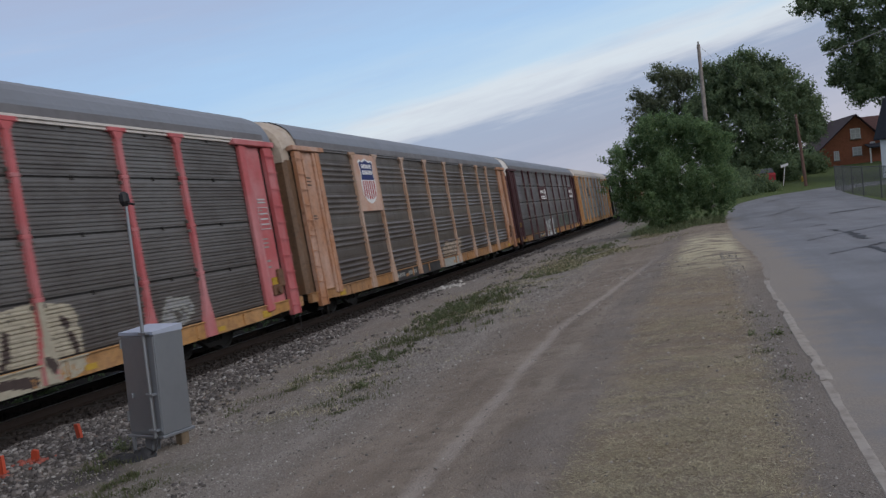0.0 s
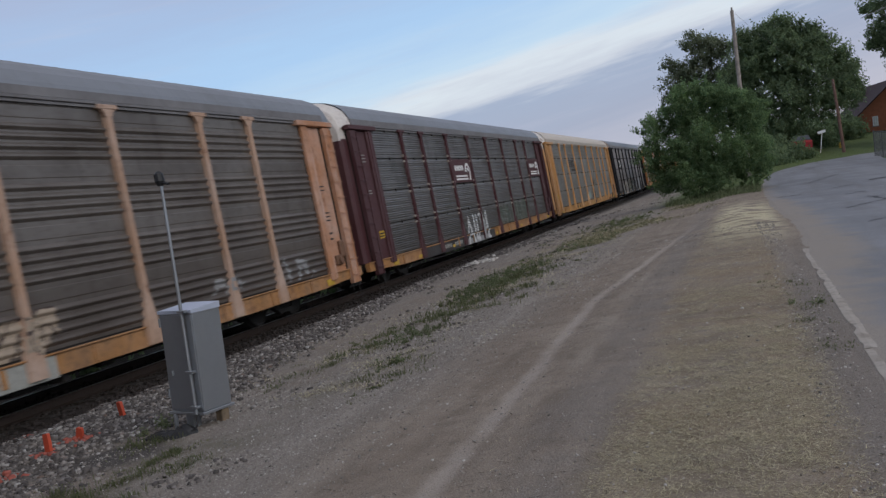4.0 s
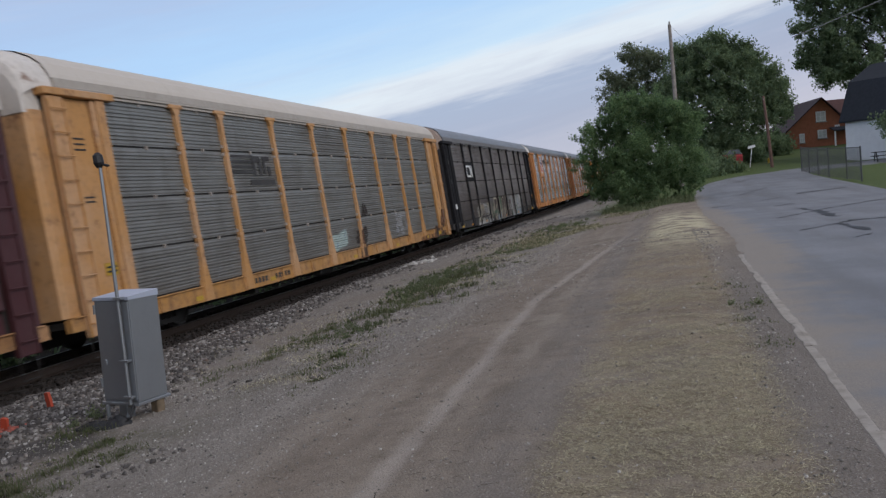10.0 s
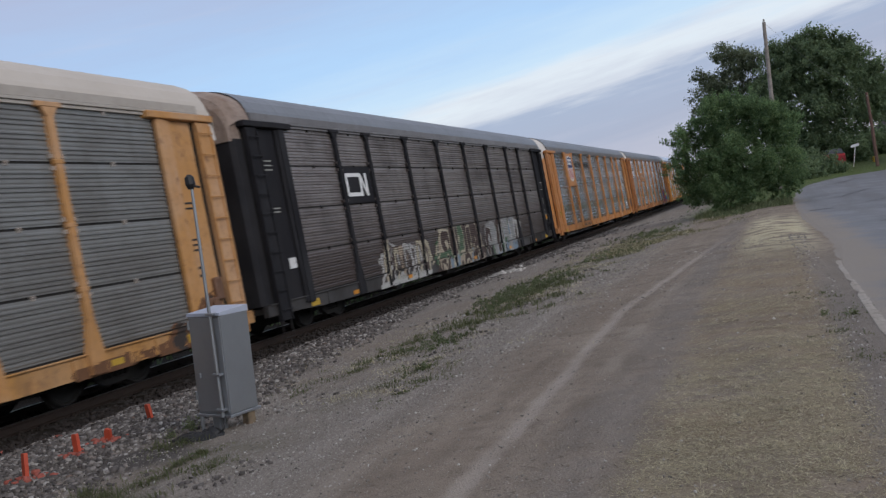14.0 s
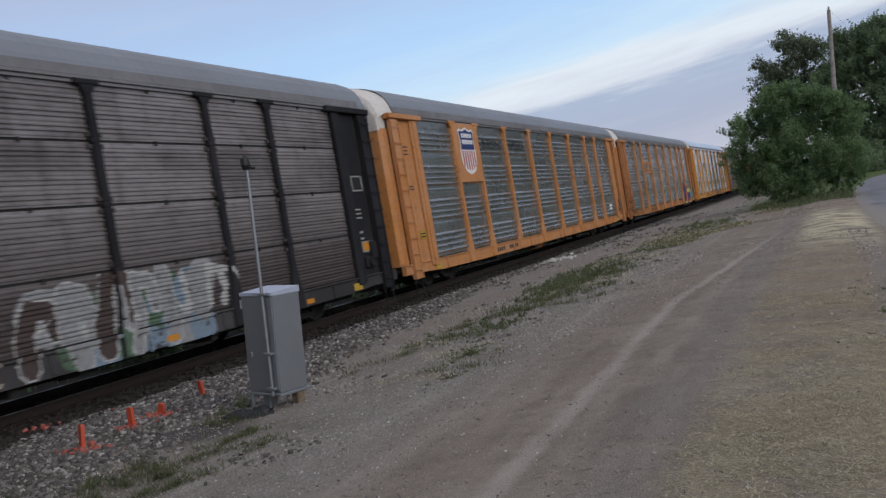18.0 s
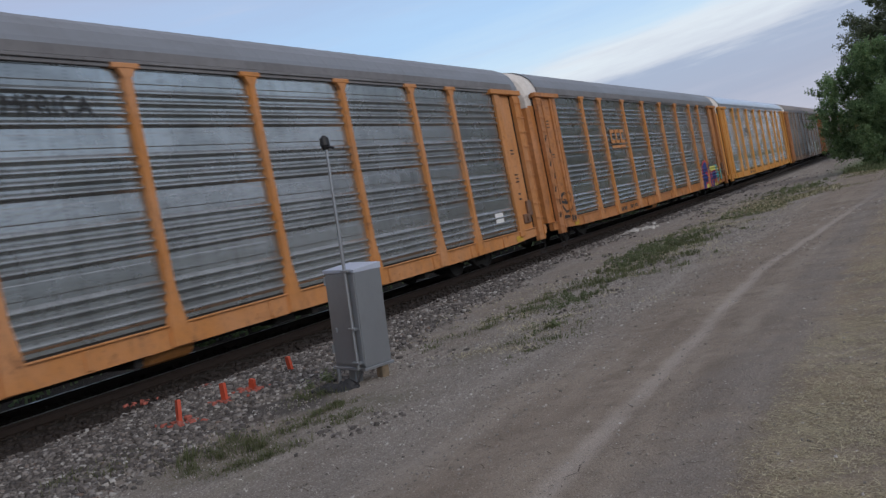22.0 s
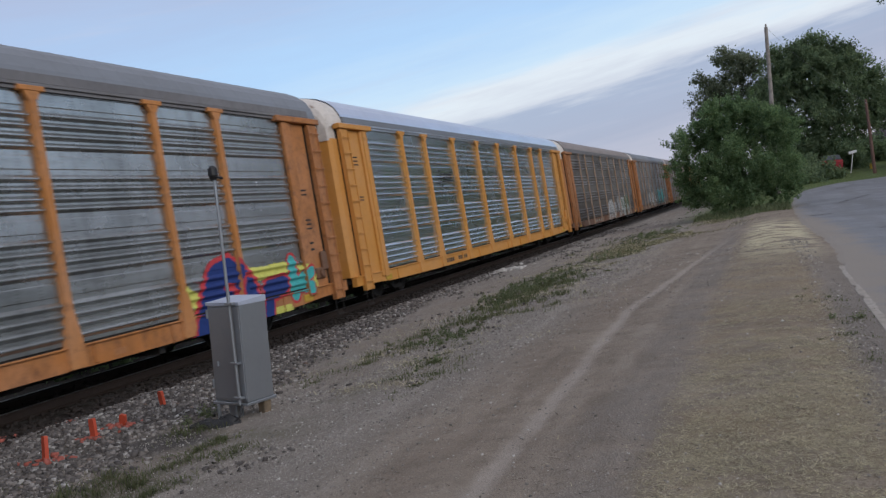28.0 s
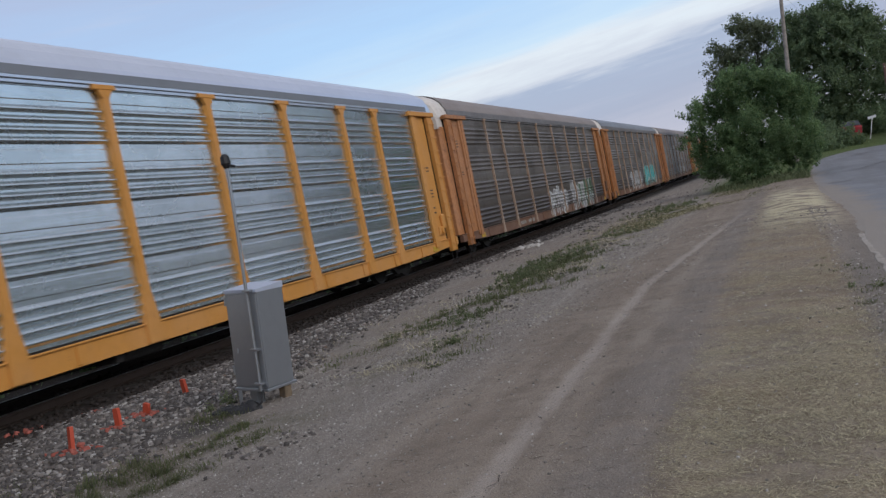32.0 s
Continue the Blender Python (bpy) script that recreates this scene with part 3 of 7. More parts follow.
kerb = thing("kerb", "low broken tan concrete kerb along the road edge", "kerb", kind="structure")
y = -6.0
while y < 16.2:
    ln = min(float(rng.uniform(1.6, 3.2)), 16.6 - y)
    a = Acc()
    z0 = float(rng.uniform(-0.004, 0.003)) - 0.005
    rings = []
    k = max(6, int(ln / 0.09))
    for i in range(k + 1):
        yy = y + 0.008 + (ln - 0.016) * i / k
        xo = 0.009 * (yy - 5) + 0.05
        chip = max(0.0, float(lattice(yy, 1.1, 3.3, 62)) - 0.4) * 0.05
        chip2 = max(0.0, float(lattice(yy, 2.7, 2.6, 63)) - 0.3) * 0.06
        e = 0.004 * float(lattice(yy, 0.5, 9.0, 64))
        top = z0 + 0.016 + 0.5 * e
        rings.append([(0.77 + xo + e + chip2, yy, z0 - 0.09), (0.77 + xo + e + chip2, yy, top - 0.022), (0.785 + xo + e + chip2, yy, top - 0.004), (0.84 + xo, yy, top), (0.905 + xo + e - chip, yy, top - 0.006), (0.925 + xo + e - chip, yy, top - 0.02), (0.93 + xo + e - chip, yy, z0 - 0.09)])
    a.loft(rings)
    part("kerb_slab", a, KERBSTONE, kerb)
    y += ln

# ---- track ----
TX, TZ, CANT = -11.93, -1.035, -5.08


def on_track(y, x=0.0, z=0.0):
    return pose(TX, y, TZ + GRADE * y, math.degrees(math.atan(GRADE)), 0, 0) @ pose(0, 0, 0, 0, CANT, 0) @ Matrix.Translation((x, 0, z))


track = tagged(new("railway_track"), "steel railway track on dark timber sleepers in ballast", "railway track", kind="structure")
track.matrix_basis = on_track(0)
for s in (-0.755, 0.755):
    a = Acc()
    prof = [(-0.07, -0.175), (0.07, -0.175), (0.07, -0.16), (0.015, -0.14), (0.011, -0.045), (0.036, -0.035), (0.036, -0.006), (0.028, 0), (-0.028, 0), (-0.036, -0.006), (-0.036, -0.035), (-0.011, -0.045), (-0.015, -0.14), (-0.07, -0.16)]
    a.loft([[(s + u, y, v) for u, v in prof] for y in (-120, 420)])
    for k in (6, 7, 8):
        a.m[k] = 1
    part("rail", a, [RAIL, SHINE], track, "worn rail with a polished head")
a = Acc()
a.box(-1.3, 1.3, -0.11, 0.11, -0.36, -0.178, 0, 0.012)
tie_mesh = a.mesh("sleeper")
for i in range(260):
    t = part("sleeper", tie_mesh, TIE, track)
    t.location = (float(rng.normal(0, 0.03)), -25 + 0.54 * i, 0)

# ---- the train: wagons that carry cars, in two builds ----
EAVE, PITCH = 4.88, 28.6
POSTS = (-9.28, -7.25, -4.35, -1.45, 1.45, 4.35, 7.25, 9.28)
HALF = 1.6
CACHE = {}


def cached(key, build):
    if key not in CACHE:
        CACHE[key] = build().mesh(key)
    return CACHE[key]


def profile_fine(z0, z1):
    """A sheet with close, even corrugations: (height, depth) pairs."""
    out, n = [], max(2, round((z1 - z0 - 0.05) / 0.071))
    step = (z1 - z0 - 0.05) / n
    out.append((z0, 0.0))
    for k in range(n):
        b = z0 + 0.025 + k * step
        d = 0.026 if k % 3 else 0.009
        out += [(b, 0.0), (b + step * 0.22, d), (b + step * 0.55, d), (b + step * 0.78, 0.0)]
    out.append((z1, 0.0))
    return out


def profile_bands(z0, z1):
    """A sheet in four bands: a flat strip, then four wide ribs."""
    out, unit = [(z0, 0.0)], (z1 - z0) / 4
    for k in range(4):
        b = z0 + k * unit + 0.03
        for j in range(4):
            r = b + 0.03 + j * 0.158
            out += [(r, 0.0), (r + 0.042, 0.044), (r + 0.052, 0.05), (r + 0.066, 0.05), (r + 0.076, 0.044), (r + 0.122, 0.0)]
        out += [(b + 0.70, 0.0), (b + 0.715, 0.008), (b + unit - 0.06, 0.008), (b + unit - 0.045, 0.0)]
    out.append((z1, 0.0))
    return out


ROWS_A = [(0.99, 1.93), (1.97, 2.945), (2.985, 3.945), (3.985, 4.85)]
ROWS_B = [(0.99, 4.85)]
SHEET = HALF - 0.055


def panel_acc(y0, y1, prof):
    a = Acc()
    n = max(2, int((y1 - y0) / 0.7))
    r = random.Random(int(y0 * 100) + int(prof[0][0] * 1000))
    rings = []
    for k in range(n + 1):
        y = y0 + (y1 - y0) * k / n
        d = r.uniform(-0.006, 0.006)
        rings.append([(SHEET + dx + d, y, z) for z, dx in prof])
    a.loft(rings, closed=False)
    return a


def roof_ring(y, s=1.0, drop=0.0):
    side = [(1.62, 4.955), (1.60, 5.06), (1.54, 5.22), (1.42, 5.42), (1.22, 5.58), (0.92, 5.73), (0.5, 5.83), (0, 5.87)]
    pts = [(x * s, y, z - drop) for x, z in side]
    return pts + [(-x, yy, z) for x, yy, z in reversed(pts[:-1])]


def roof_acc():
    a = Acc()
    rings = []
    y = -13.3
    while y < 13.31:
        rings += [roof_ring(y), roof_ring(y + 0.30), roof_ring(y + 0.33, 1.0015, -0.004), roof_ring(y + 0.39, 1.0015, -0.004), roof_ring(y + 0.42)]
        y += 0.532
    a.loft(rings, closed=False)
    return a


def post_acc():
    """A side post: shaft, T-shaped cap and splayed foot, with brackets."""
    a = Acc()
    for z0, w0, z1, w1 in ((1.5, 0.085, 4.84, 0.085), (0.95, 0.20, 1.5, 0.085), (0.62, 0.21, 0.95, 0.20)):
        a.loft([[(HALF - 0.05, -w, z), (HALF + 0.045, -w * 0.85, z), (HALF + 0.045, w * 0.85, z), (HALF - 0.05, w, z)] for z, w in ((z0, w0), (z1, w1))])
    a.box(HALF - 0.04, HALF + 0.06, -0.27, 0.27, 4.83, 4.915, 0, 0.012)
    a.loft([[(HALF - 0.03, -w, z), (HALF + 0.05, -w, z), (HALF + 0.05, w, z), (HALF - 0.03, w, z)] for z, w in ((4.7, 0.09), (4.83, 0.17))])
    return a


def slim_post_acc():
    """The slender side post of the older wagons."""
    a = Acc()
    for z0, w0, z1, w1 in ((1.3, 0.05, 4.84, 0.05), (0.62, 0.10, 1.3, 0.05)):
        a.loft([[(HALF - 0.05, -w, z), (HALF + 0.03, -w * 0.85, z), (HALF + 0.03, w * 0.85, z), (HALF - 0.05, w, z)] for z, w in ((z0, w0), (z1, w1))])
    a.box(HALF - 0.04, HALF + 0.045, -0.13, 0.13, 4.83, 4.915, 0, 0.012)
    return a


def bracket_acc():
    a = Acc()
    a.box(HALF - 0.05, HALF + 0.052, -0.1, 0.1, -0.04, 0.04, 0, 0.012)
    return a


def lug_acc():
    """A small welded lug beside a post."""
    a = Acc()
    a.box(HALF - 0.06, HALF + 0.03, -0.02, 0.02, -0.035, 0.035, 0, 0.006)
    return a


def clip_acc():
    """A small hinge clip on the joint between two sheets."""
    a = Acc()
    a.box(SHEET - 0.02, SHEET + 0.034, -0.022, 0.022, -0.055, 0.03, 0, 0.006)
    a.tube([(SHEET + 0.03, -0.034, 0.0), (SHEET + 0.03, 0.034, 0.0)], 0.011, 6)
    return a


END_PIECES = (("end_plate", (HALF - 0.10, HALF - 0.04, 12.35, 13.06, 0.80, 4.79)), ("corner_beam", (HALF - 0.06, HALF + 0.045, 11.93, 12.20, 0.78, 4.80)), ("inner_beam", (HALF - 0.06, HALF + 0.02, 12.21, 12.34, 0.80, 4.79)),
              ("ladder_post", (HALF - 0.06, HALF + 0.046, 13.17, 13.62, 0.55, 4.79)), ("header_beam", (HALF - 0.12, HALF + 0.10, 11.65, 13.72, 4.80, 4.93)))


def end_piece(s, x0, x1, p, q, z0, z1):
    a = Acc()
    a.box(x0, x1, min(s * p, s * q), max(s * p, s * q), z0, z1, 0, 0.012)
    return a


def ladder_acc(s):
    a = Acc()
    yc = s * 13.395
    for k in range(10):
        z = 0.78 + 0.42 * k
        a.tube([(HALF + 0.05, yc - 0.21, z), (HALF + 0.115, yc - 0.19, z), (HALF + 0.115, yc + 0.19, z), (HALF + 0.05, yc + 0.21, z)], 0.013, 6)
    for d in (-0.21, 0.21):
        a.box(HALF + 0.048, HALF + 0.07, yc + d - 0.022, yc + d + 0.022, 0.55, 4.72)
    return a


def stirrup_acc(s):
    a = Acc()
    yc = s * 13.395
    a.tube([(HALF, yc - 0.2, 0.55), (HALF, yc - 0.2, 0.18), (HALF, yc + 0.2, 0.18), (HALF, yc + 0.2, 0.55)], 0.016, 6)
    return a


def end_door_acc(s):
    """The tall doors that close the end, rounded at the corner."""
    a = Acc()
    rings = []
    for z in (0.95, 2.2, 3.4, 4.55):
        rings.append([(1.50, s * 13.45, z), (1.50, s * 13.9, z), (1.43, s * 14.03, z), (0.7, s * 14.06, z), (-0.7, s * 14.06, z), (-1.43, s * 14.03, z), (-1.50, s * 13.9, z), (-1.50, s * 13.45, z)])
    a.loft(rings)
    return a


def end_cap_acc(s):
    """The hood over the end doors, below the roof's edge."""
    a = Acc()
    rings = []
    for y, sc, dr in ((13.2, 0.985, 0.02), (13.75, 0.975, 0.03), (14.0, 0.93, 0.14), (14.06, 0.90, 0.3)):
        r = roof_ring(s * y, sc, dr)
        rings.append([(min(r[0][0], 1.47), s * y, 4.5), (min(r[0][0], 1.47), s * y, 4.9)] + r + [(max(r[-1][0], -1.47), s * y, 4.9), (max(r[-1][0], -1.47), s * y, 4.5)])
    a.loft(rings)
    return a


def sill_acc():
    """The long side sill of the flat wagon, fish-bellied a little, with stake pockets."""
    a = Acc()
    for x0, x1 in ((HALF - 0.16, HALF - 0.02), (-HALF + 0.02, -HALF + 0.16)):
        rings = []
        for y, b in ((-14.0, 0.70), (-12.6, 0.68), (-11.6, 0.63), (-8, 0.60), (8, 0.60), (11.6, 0.63), (12.6, 0.68), (14.0, 0.70)):
            rings.append([(x0, y, b), (x1, y, b), (x1, y, 0.93), (x0, y, 0.93)])
        a.loft(rings)
    a.box(HALF - 0.20, HALF + 0.02, -13.9, 13.9, 0.925, 0.955, 0, 0.008)
    k = -11.2
    while k < 11.3:
        a.box(HALF - 0.03, HALF + 0.012, k - 0.05, k + 0.05, 0.63, 0.91, 0, 0.008)
        k += 2.0
    return a


def body_acc():
    """Behind the sheets: deck, far side, centre sill, a dark wall added as gap shade."""
    a = Acc()
    a.box(HALF - 0.14, HALF - 0.08, -13.6, 13.6, 0.82, 4.92)
    a.box(-HALF, -HALF + 0.06, -13.6, 13.6, 0.82, 4.92)
    a.box(-HALF + 0.1, HALF - 0.16, -13.95, 13.95, 0.78, 0.9)
    a.box(-0.32, 0.32, -13.6, 13.6, 0.42, 0.78)
    for y in (-6.6, -2.2, 2.2, 6.6):
        a.box(-HALF + 0.17, HALF - 0.17, y - 0.08, y + 0.08, 0.46, 0.78)
    return a


def eave_acc():
    a = Acc()
    a.box(HALF - 0.08, HALF + 0.035, -13.3, 13.3, 4.91, 4.965, 0, 0.008)
    a.box(HALF - 0.06, HALF + 0.0, -13.2, 13.2, 4.855, 4.905)
    return a


def fascia_acc():
    """The upright strip between the roof sheets and the eave."""
    a = Acc()
    a.loft([[(HALF - 0.07, y, 4.968), (HALF + 0.03, y, 4.968), (HALF + 0.026, y, 5.12), (HALF - 0.07, y, 5.135)] for y in (-13.3, -6.6, 0.0, 6.6, 13.3)])
    return a


def gear_acc(piece):
    """Brake gear hung under the deck, piece by piece."""
    a = Acc()
    if piece == "air_reservoir":
        a.tube([(1.15, -1.95, 0.4), (1.15, -1.88, 0.4), (1.15, -0.97, 0.4), (1.15, -0.9, 0.4)], [0.12, 0.18, 0.18, 0.12], 14)
    elif piece == "brake_pipe":
        a.tube([(1.1, -8.6, 0.36), (1.1, 8.6, 0.36)], 0.025, 6)
    elif piece == "valve_box":
        a.box(0.85, 1.25, 1.2, 1.8, 0.28, 0.58, 0, 0.03)
    else:
        a.tube([(1.2, 3.2, 0.42), (1.2, 3.55, 0.42)], 0.11, 12)
    return a


def truck_acc():
    """The bolster that joins the side frames."""
    a = Acc()
    a.box(-0.95, 0.95, -0.2, 0.2, 0.44, 0.66, 0, 0.03)
    return a


def side_frame_acc():
    """A cast side frame with its spring window and axle boxes."""
    a = Acc()
    x0, x1 = 1.02 - 0.06, 1.02 + 0.06
    top = [(-1.15, 0.52), (-0.62, 0.60), (-0.3, 0.70), (0.3, 0.70), (0.62, 0.60), (1.15, 0.52)]
    bot = [(-1.15, 0.34), (-0.62, 0.36), (-0.42, 0.16), (0.42, 0.16), (0.62, 0.36), (1.15, 0.34)]
    for (ya, ta), (yb, tb), (_, ba), (_, bb) in zip(top, top[1:], bot, bot[1:]):
        if -0.31 < ya < 0.29:
            for (p, q) in ((0.60, 0.70), (0.16, 0.26)):
                a.box(x0, x1, ya, yb, p, q)
            continue
        a.loft([[(x0, ya, ba), (x0, yb, bb), (x0, yb, tb), (x0, ya, ta)], [(x1, ya, ba), (x1, yb, bb), (x1, yb, tb), (x1, ya, ta)]])
    for yy in (-0.2, -0.07, 0.07, 0.2):
        a.tube([(1.02, yy, 0.26), (1.02, yy, 0.60)], 0.055, 8)
    for yy in (-0.89, 0.89):
        a.tube([(0.98, yy, 0.457), (1.13, yy, 0.457)], 0.12, 10)
    return a


def wheelset_acc():
    """Axle and two wheels, centred on the axle."""
    a = Acc()
    a.tube([(-1.12, 0, 0), (1.12, 0, 0)], 0.075, 8)
    for s in (-1, 1):
        prof = [(0.66, 0.48), (0.69, 0.485), (0.70, 0.457), (0.80, 0.45), (0.80, 0.40), (0.775, 0.38), (0.77, 0.16), (0.82, 0.13), (0.82, 0.08)]
        n = 24
        a.loft([[(s * x, r * math.cos(2 * math.pi * k / n), r * math.sin(2 * math.pi * k / n)) for k in range(n)] for x, r in prof], mi=0)
        for k in range(3):
            w = 2 * math.pi * k / 3
            a.box(s * 0.80, s * 0.80 + 0.01 * s, 0.28 * math.cos(w) - 0.03, 0.28 * math.cos(w) + 0.03, 0.28 * math.sin(w) - 0.03, 0.28 * math.sin(w) + 0.03)
    return a


def coupler_acc(s):
    a = Acc()
    a.box(-0.12, 0.12, min(s * 13.4, s * 14.15), max(s * 13.4, s * 14.15), 0.62, 0.86, 0, 0.02)
    a.box(-0.2, 0.2, min(s * 14.1, s * 14.32), max(s * 14.1, s * 14.32), 0.58, 0.9, 0, 0.04)
    a.tube([(0.45, s * 13.8, 0.75), (0.4, s * 14.05, 0.5), (0.3, s * 14.28, 0.42)], 0.025, 6)
    return a


def plate(name, y0, y1, z0, z1, material, parent, out=0.05, label="", th=0.012):
    a = Acc()
    a.box(HALF - 0.03, HALF + out, y0, y1, z0, z1, 0, min(th, 0.01))
    return part(name, a, material, parent, label)


def decal(name, shapes, material, parent, out=0.056, label=""):
    """Flat painted shapes, 4 mm thick, on a plate: polygons of (along, up)."""
    a = Acc()
    for poly in shapes:
        f = [(HALF + out, y, z) for y, z in poly]
        bk = [(HALF + out - 0.005, y, z) for y, z in poly]
        a.loft([bk, f])
        if name.endswith(("bar", "stripe", "lettering", "reflector", "shape")):
            part(name, a, material, parent, label)
            a = Acc()
    return part(name, a, material, parent, label) if a.v else None


def rect(y0, y1, z0, z1):
    return [(y0, z0), (y1, z0), (y1, z1), (y0, z1)]


def lettering(name, text, y0, y1, z0, z1, material, parent, out=0.0, label=""):
    """Words in the built-in font, fitted into a rectangle on the side."""
    cu = bpy.data.curves.new(name, "FONT")
    cu.body, cu.extrude, cu.resolution_u = text, 0.003, 2
    tmp = new(name, cu)
    bpy.context.view_layer.update()
    me = bpy.data.meshes.new_from_object(tmp.evaluated_get(bpy.context.evaluated_depsgraph_get()))
    bpy.data.objects.remove(tmp)
    co = np.array([v.co[:] for v in me.vertices])
    lo, hi = co.min(0), co.max(0)
    u = (co - lo) / np.maximum(hi - lo, 1e-6)
    me.vertices.foreach_set("co", np.stack([HALF + out + 0.006 * u[:, 2], y0 + (y1 - y0) * u[:, 0], z0 + (z1 - z0) * u[:, 1]], 1).astype(np.float32).ravel())
    me.update()
    return part(name, me, material, parent, label)


def side_depth(y, z, prof, slim=False):
    """How far out the side lies at a place: posts, sill, end beams or the ribbed sheet; None in a gap."""
    for p in POSTS:
        w = 0.085 if z > 1.5 else 0.085 + (1.5 - z) * 0.21 if z > 0.95 else 0.20
        if abs(y - p) < w * (0.5 if slim else 0.86) and z > 0.62:
            return HALF + (0.03 if slim else 0.045)
    if abs(y) > 11.93 and z > 0.80:
        return HALF + (0.045 if abs(y) < 12.2 else 0.02 if abs(y) < 12.34 else -0.04)
    if z < 0.925:
        return HALF + (0.012 if abs((y + 11.2 + 1) % 2.0 - 1) < 0.05 and z > 0.58 else -0.02) if z > 0.575 else None
    if z < 0.957:
        return HALF + 0.02
    for p in prof:
        if p[0][0] <= z <= p[-1][0]:
            return SHEET + 0.004 + float(np.interp(z, [q[0] for q in p], [q[1] for q in p]))
    return None


def mural(parent, y0, y1, z0, z1, colours, strokes, prof, seed, wob=1.0, cell=0.03, label="", worn_at=0.95, slim=False):
    """Sprayed paint that follows posts, sill and ribs: strokes (colour, width, line) laid one over another."""
    ribs = {round(z, 4) for p in prof for z, _ in p if z0 <= z <= z1}
    zs = sorted(ribs | {round(float(v), 4) for v in np.arange(z0, z1, cell)})
    zs = [z for k, z in enumerate(zs) if k == 0 or z - zs[k - 1] > 0.004]
    ys = np.arange(y0, y1 + cell, cell)
    Y, Z = np.meshgrid((ys[:-1] + ys[1:]) / 2, (np.array(zs)[:-1] + np.array(zs)[1:]) / 2)
    jit = wob * (0.05 * lattice(Y, Z, 1.9, seed) + 0.025 * lattice(Y, Z, 6, seed + 1)) + 0.012 * lattice(Y, Z, 25, seed + 2)
    idx = np.full(Y.shape, -1)
    for col, width, line in strokes:
        best = np.full(Y.shape, 9.0)
        for (ay, az), (by, bz) in zip(line, line[1:]):
            dy, dz = by - ay, bz - az
            tt = np.clip(((Y - ay) * dy + (Z - az) * dz) / (dy * dy + dz * dz + 1e-9), 0, 1)
            best = np.minimum(best, np.hypot(Y - ay - tt * dy, Z - az - tt * dz))
        idx = np.where(best + jit < width, col, idx)
    worn = lattice(Y, Z, 22, seed + 4) + 0.7 * lattice(Y, Z, 4, seed + 5)
    idx = np.where(worn > worn_at, -1, idx)
    V, F, M = [], [], []
    for j, k in zip(*np.nonzero(idx >= 0)):
        y, za, zb = Y[j, k], zs[j], zs[j + 1]
        xm = side_depth(y, (za + zb) / 2, prof, slim)
        if xm is None:
            continue
        xa, xb = side_depth(y, za + 0.001, prof, slim), side_depth(y, zb - 0.001, prof, slim)
        if xa is None or xb is None or abs(xa - xb) > 0.04:
            xa = xb = xm
        b = len(V)
        V += [(xa + 0.006, ys[k], za), (xa + 0.006, ys[k + 1], za), (xb + 0.006, ys[k + 1], zb), (xb + 0.006, ys[k], zb)]
        F.append((b, b + 1, b + 2, b + 3))
        M.append(idx[j, k])
    if not F:
        return
    me = raw_mesh("graffiti", np.array(V), np.array(F))
    me.polygons.foreach_set("material_index", np.array(M, dtype=np.int32))
    tagged(part("graffiti", me, colours, parent), label, kind="stuff")


def scrawl(y0, y1, z0, z1, fills, rim, seed, step=0.62, fat=0.15, line=0.07, spots=()):
    """Strokes for a crowded word that nobody can read: bent limbs with a rim, then spots of other paint."""
    r = random.Random(seed)
    out, y = [], y0 + 0.2
    for k in spots:
        for i in range(int((y1 - y0) * 1.6)):
            p = r.uniform(y0, y1), r.uniform(z0, z0 + (z1 - z0) * 0.75)
            out.append((k, r.uniform(0.08, 0.22), [p, (p[0] + r.uniform(-0.3, 0.3), p[1] + r.uniform(-0.1, 0.1))]))
    while y < y1 - 0.15:
        h = r.uniform(0.72, 1.0) * (z1 - z0)
        lean = r.uniform(-0.12, 0.3)
        bow = r.uniform(-0.25, 0.25)
        limb = [(y, z0 + r.uniform(0, 0.15)), (y + lean * 0.5 + bow * 0.6, z0 + h * 0.5), (y + lean, z0 + h)]
        if r.random() < 0.7:
            limb += [(y + lean + 0.3, z0 + h * 0.93), (y + lean + 0.42, z0 + h * r.uniform(0.3, 0.7))]
        w = fat * r.uniform(0.7, 1.2)
        out.append((rim, w + line * r.uniform(0.7, 1.3), limb))
        out.append((r.choice(fills), w, limb))
        if r.random() < 0.6:
            p = (y + r.uniform(-0.1, 0.4), z0 + h * r.uniform(0.2, 0.8))
            out.append((rim, line * 0.6, [p, (p[0] + r.uniform(-0.2, 0.3), p[1] + r.uniform(-0.2, 0.2))]))
        y += step * r.uniform(0.7, 1.3)
    return out


def patches(y0, y1, z0, z1, tones, seed, size=0.3):
    """Strokes for a ground of broad, overlapping patches of paint."""
    r = random.Random(seed)
    out, y = [], y0
    while y < y1:
        for z in (z0 + 0.15, (z0 + z1) / 2, z1 - 0.3):
            w = size * r.uniform(0.6, 1.15)
            out.append((r.choice(tones), w, [(y, z), (y + r.uniform(-0.2, 0.3), z + r.uniform(-0.2, 0.2))]))
        y += size * 1.15
    return out


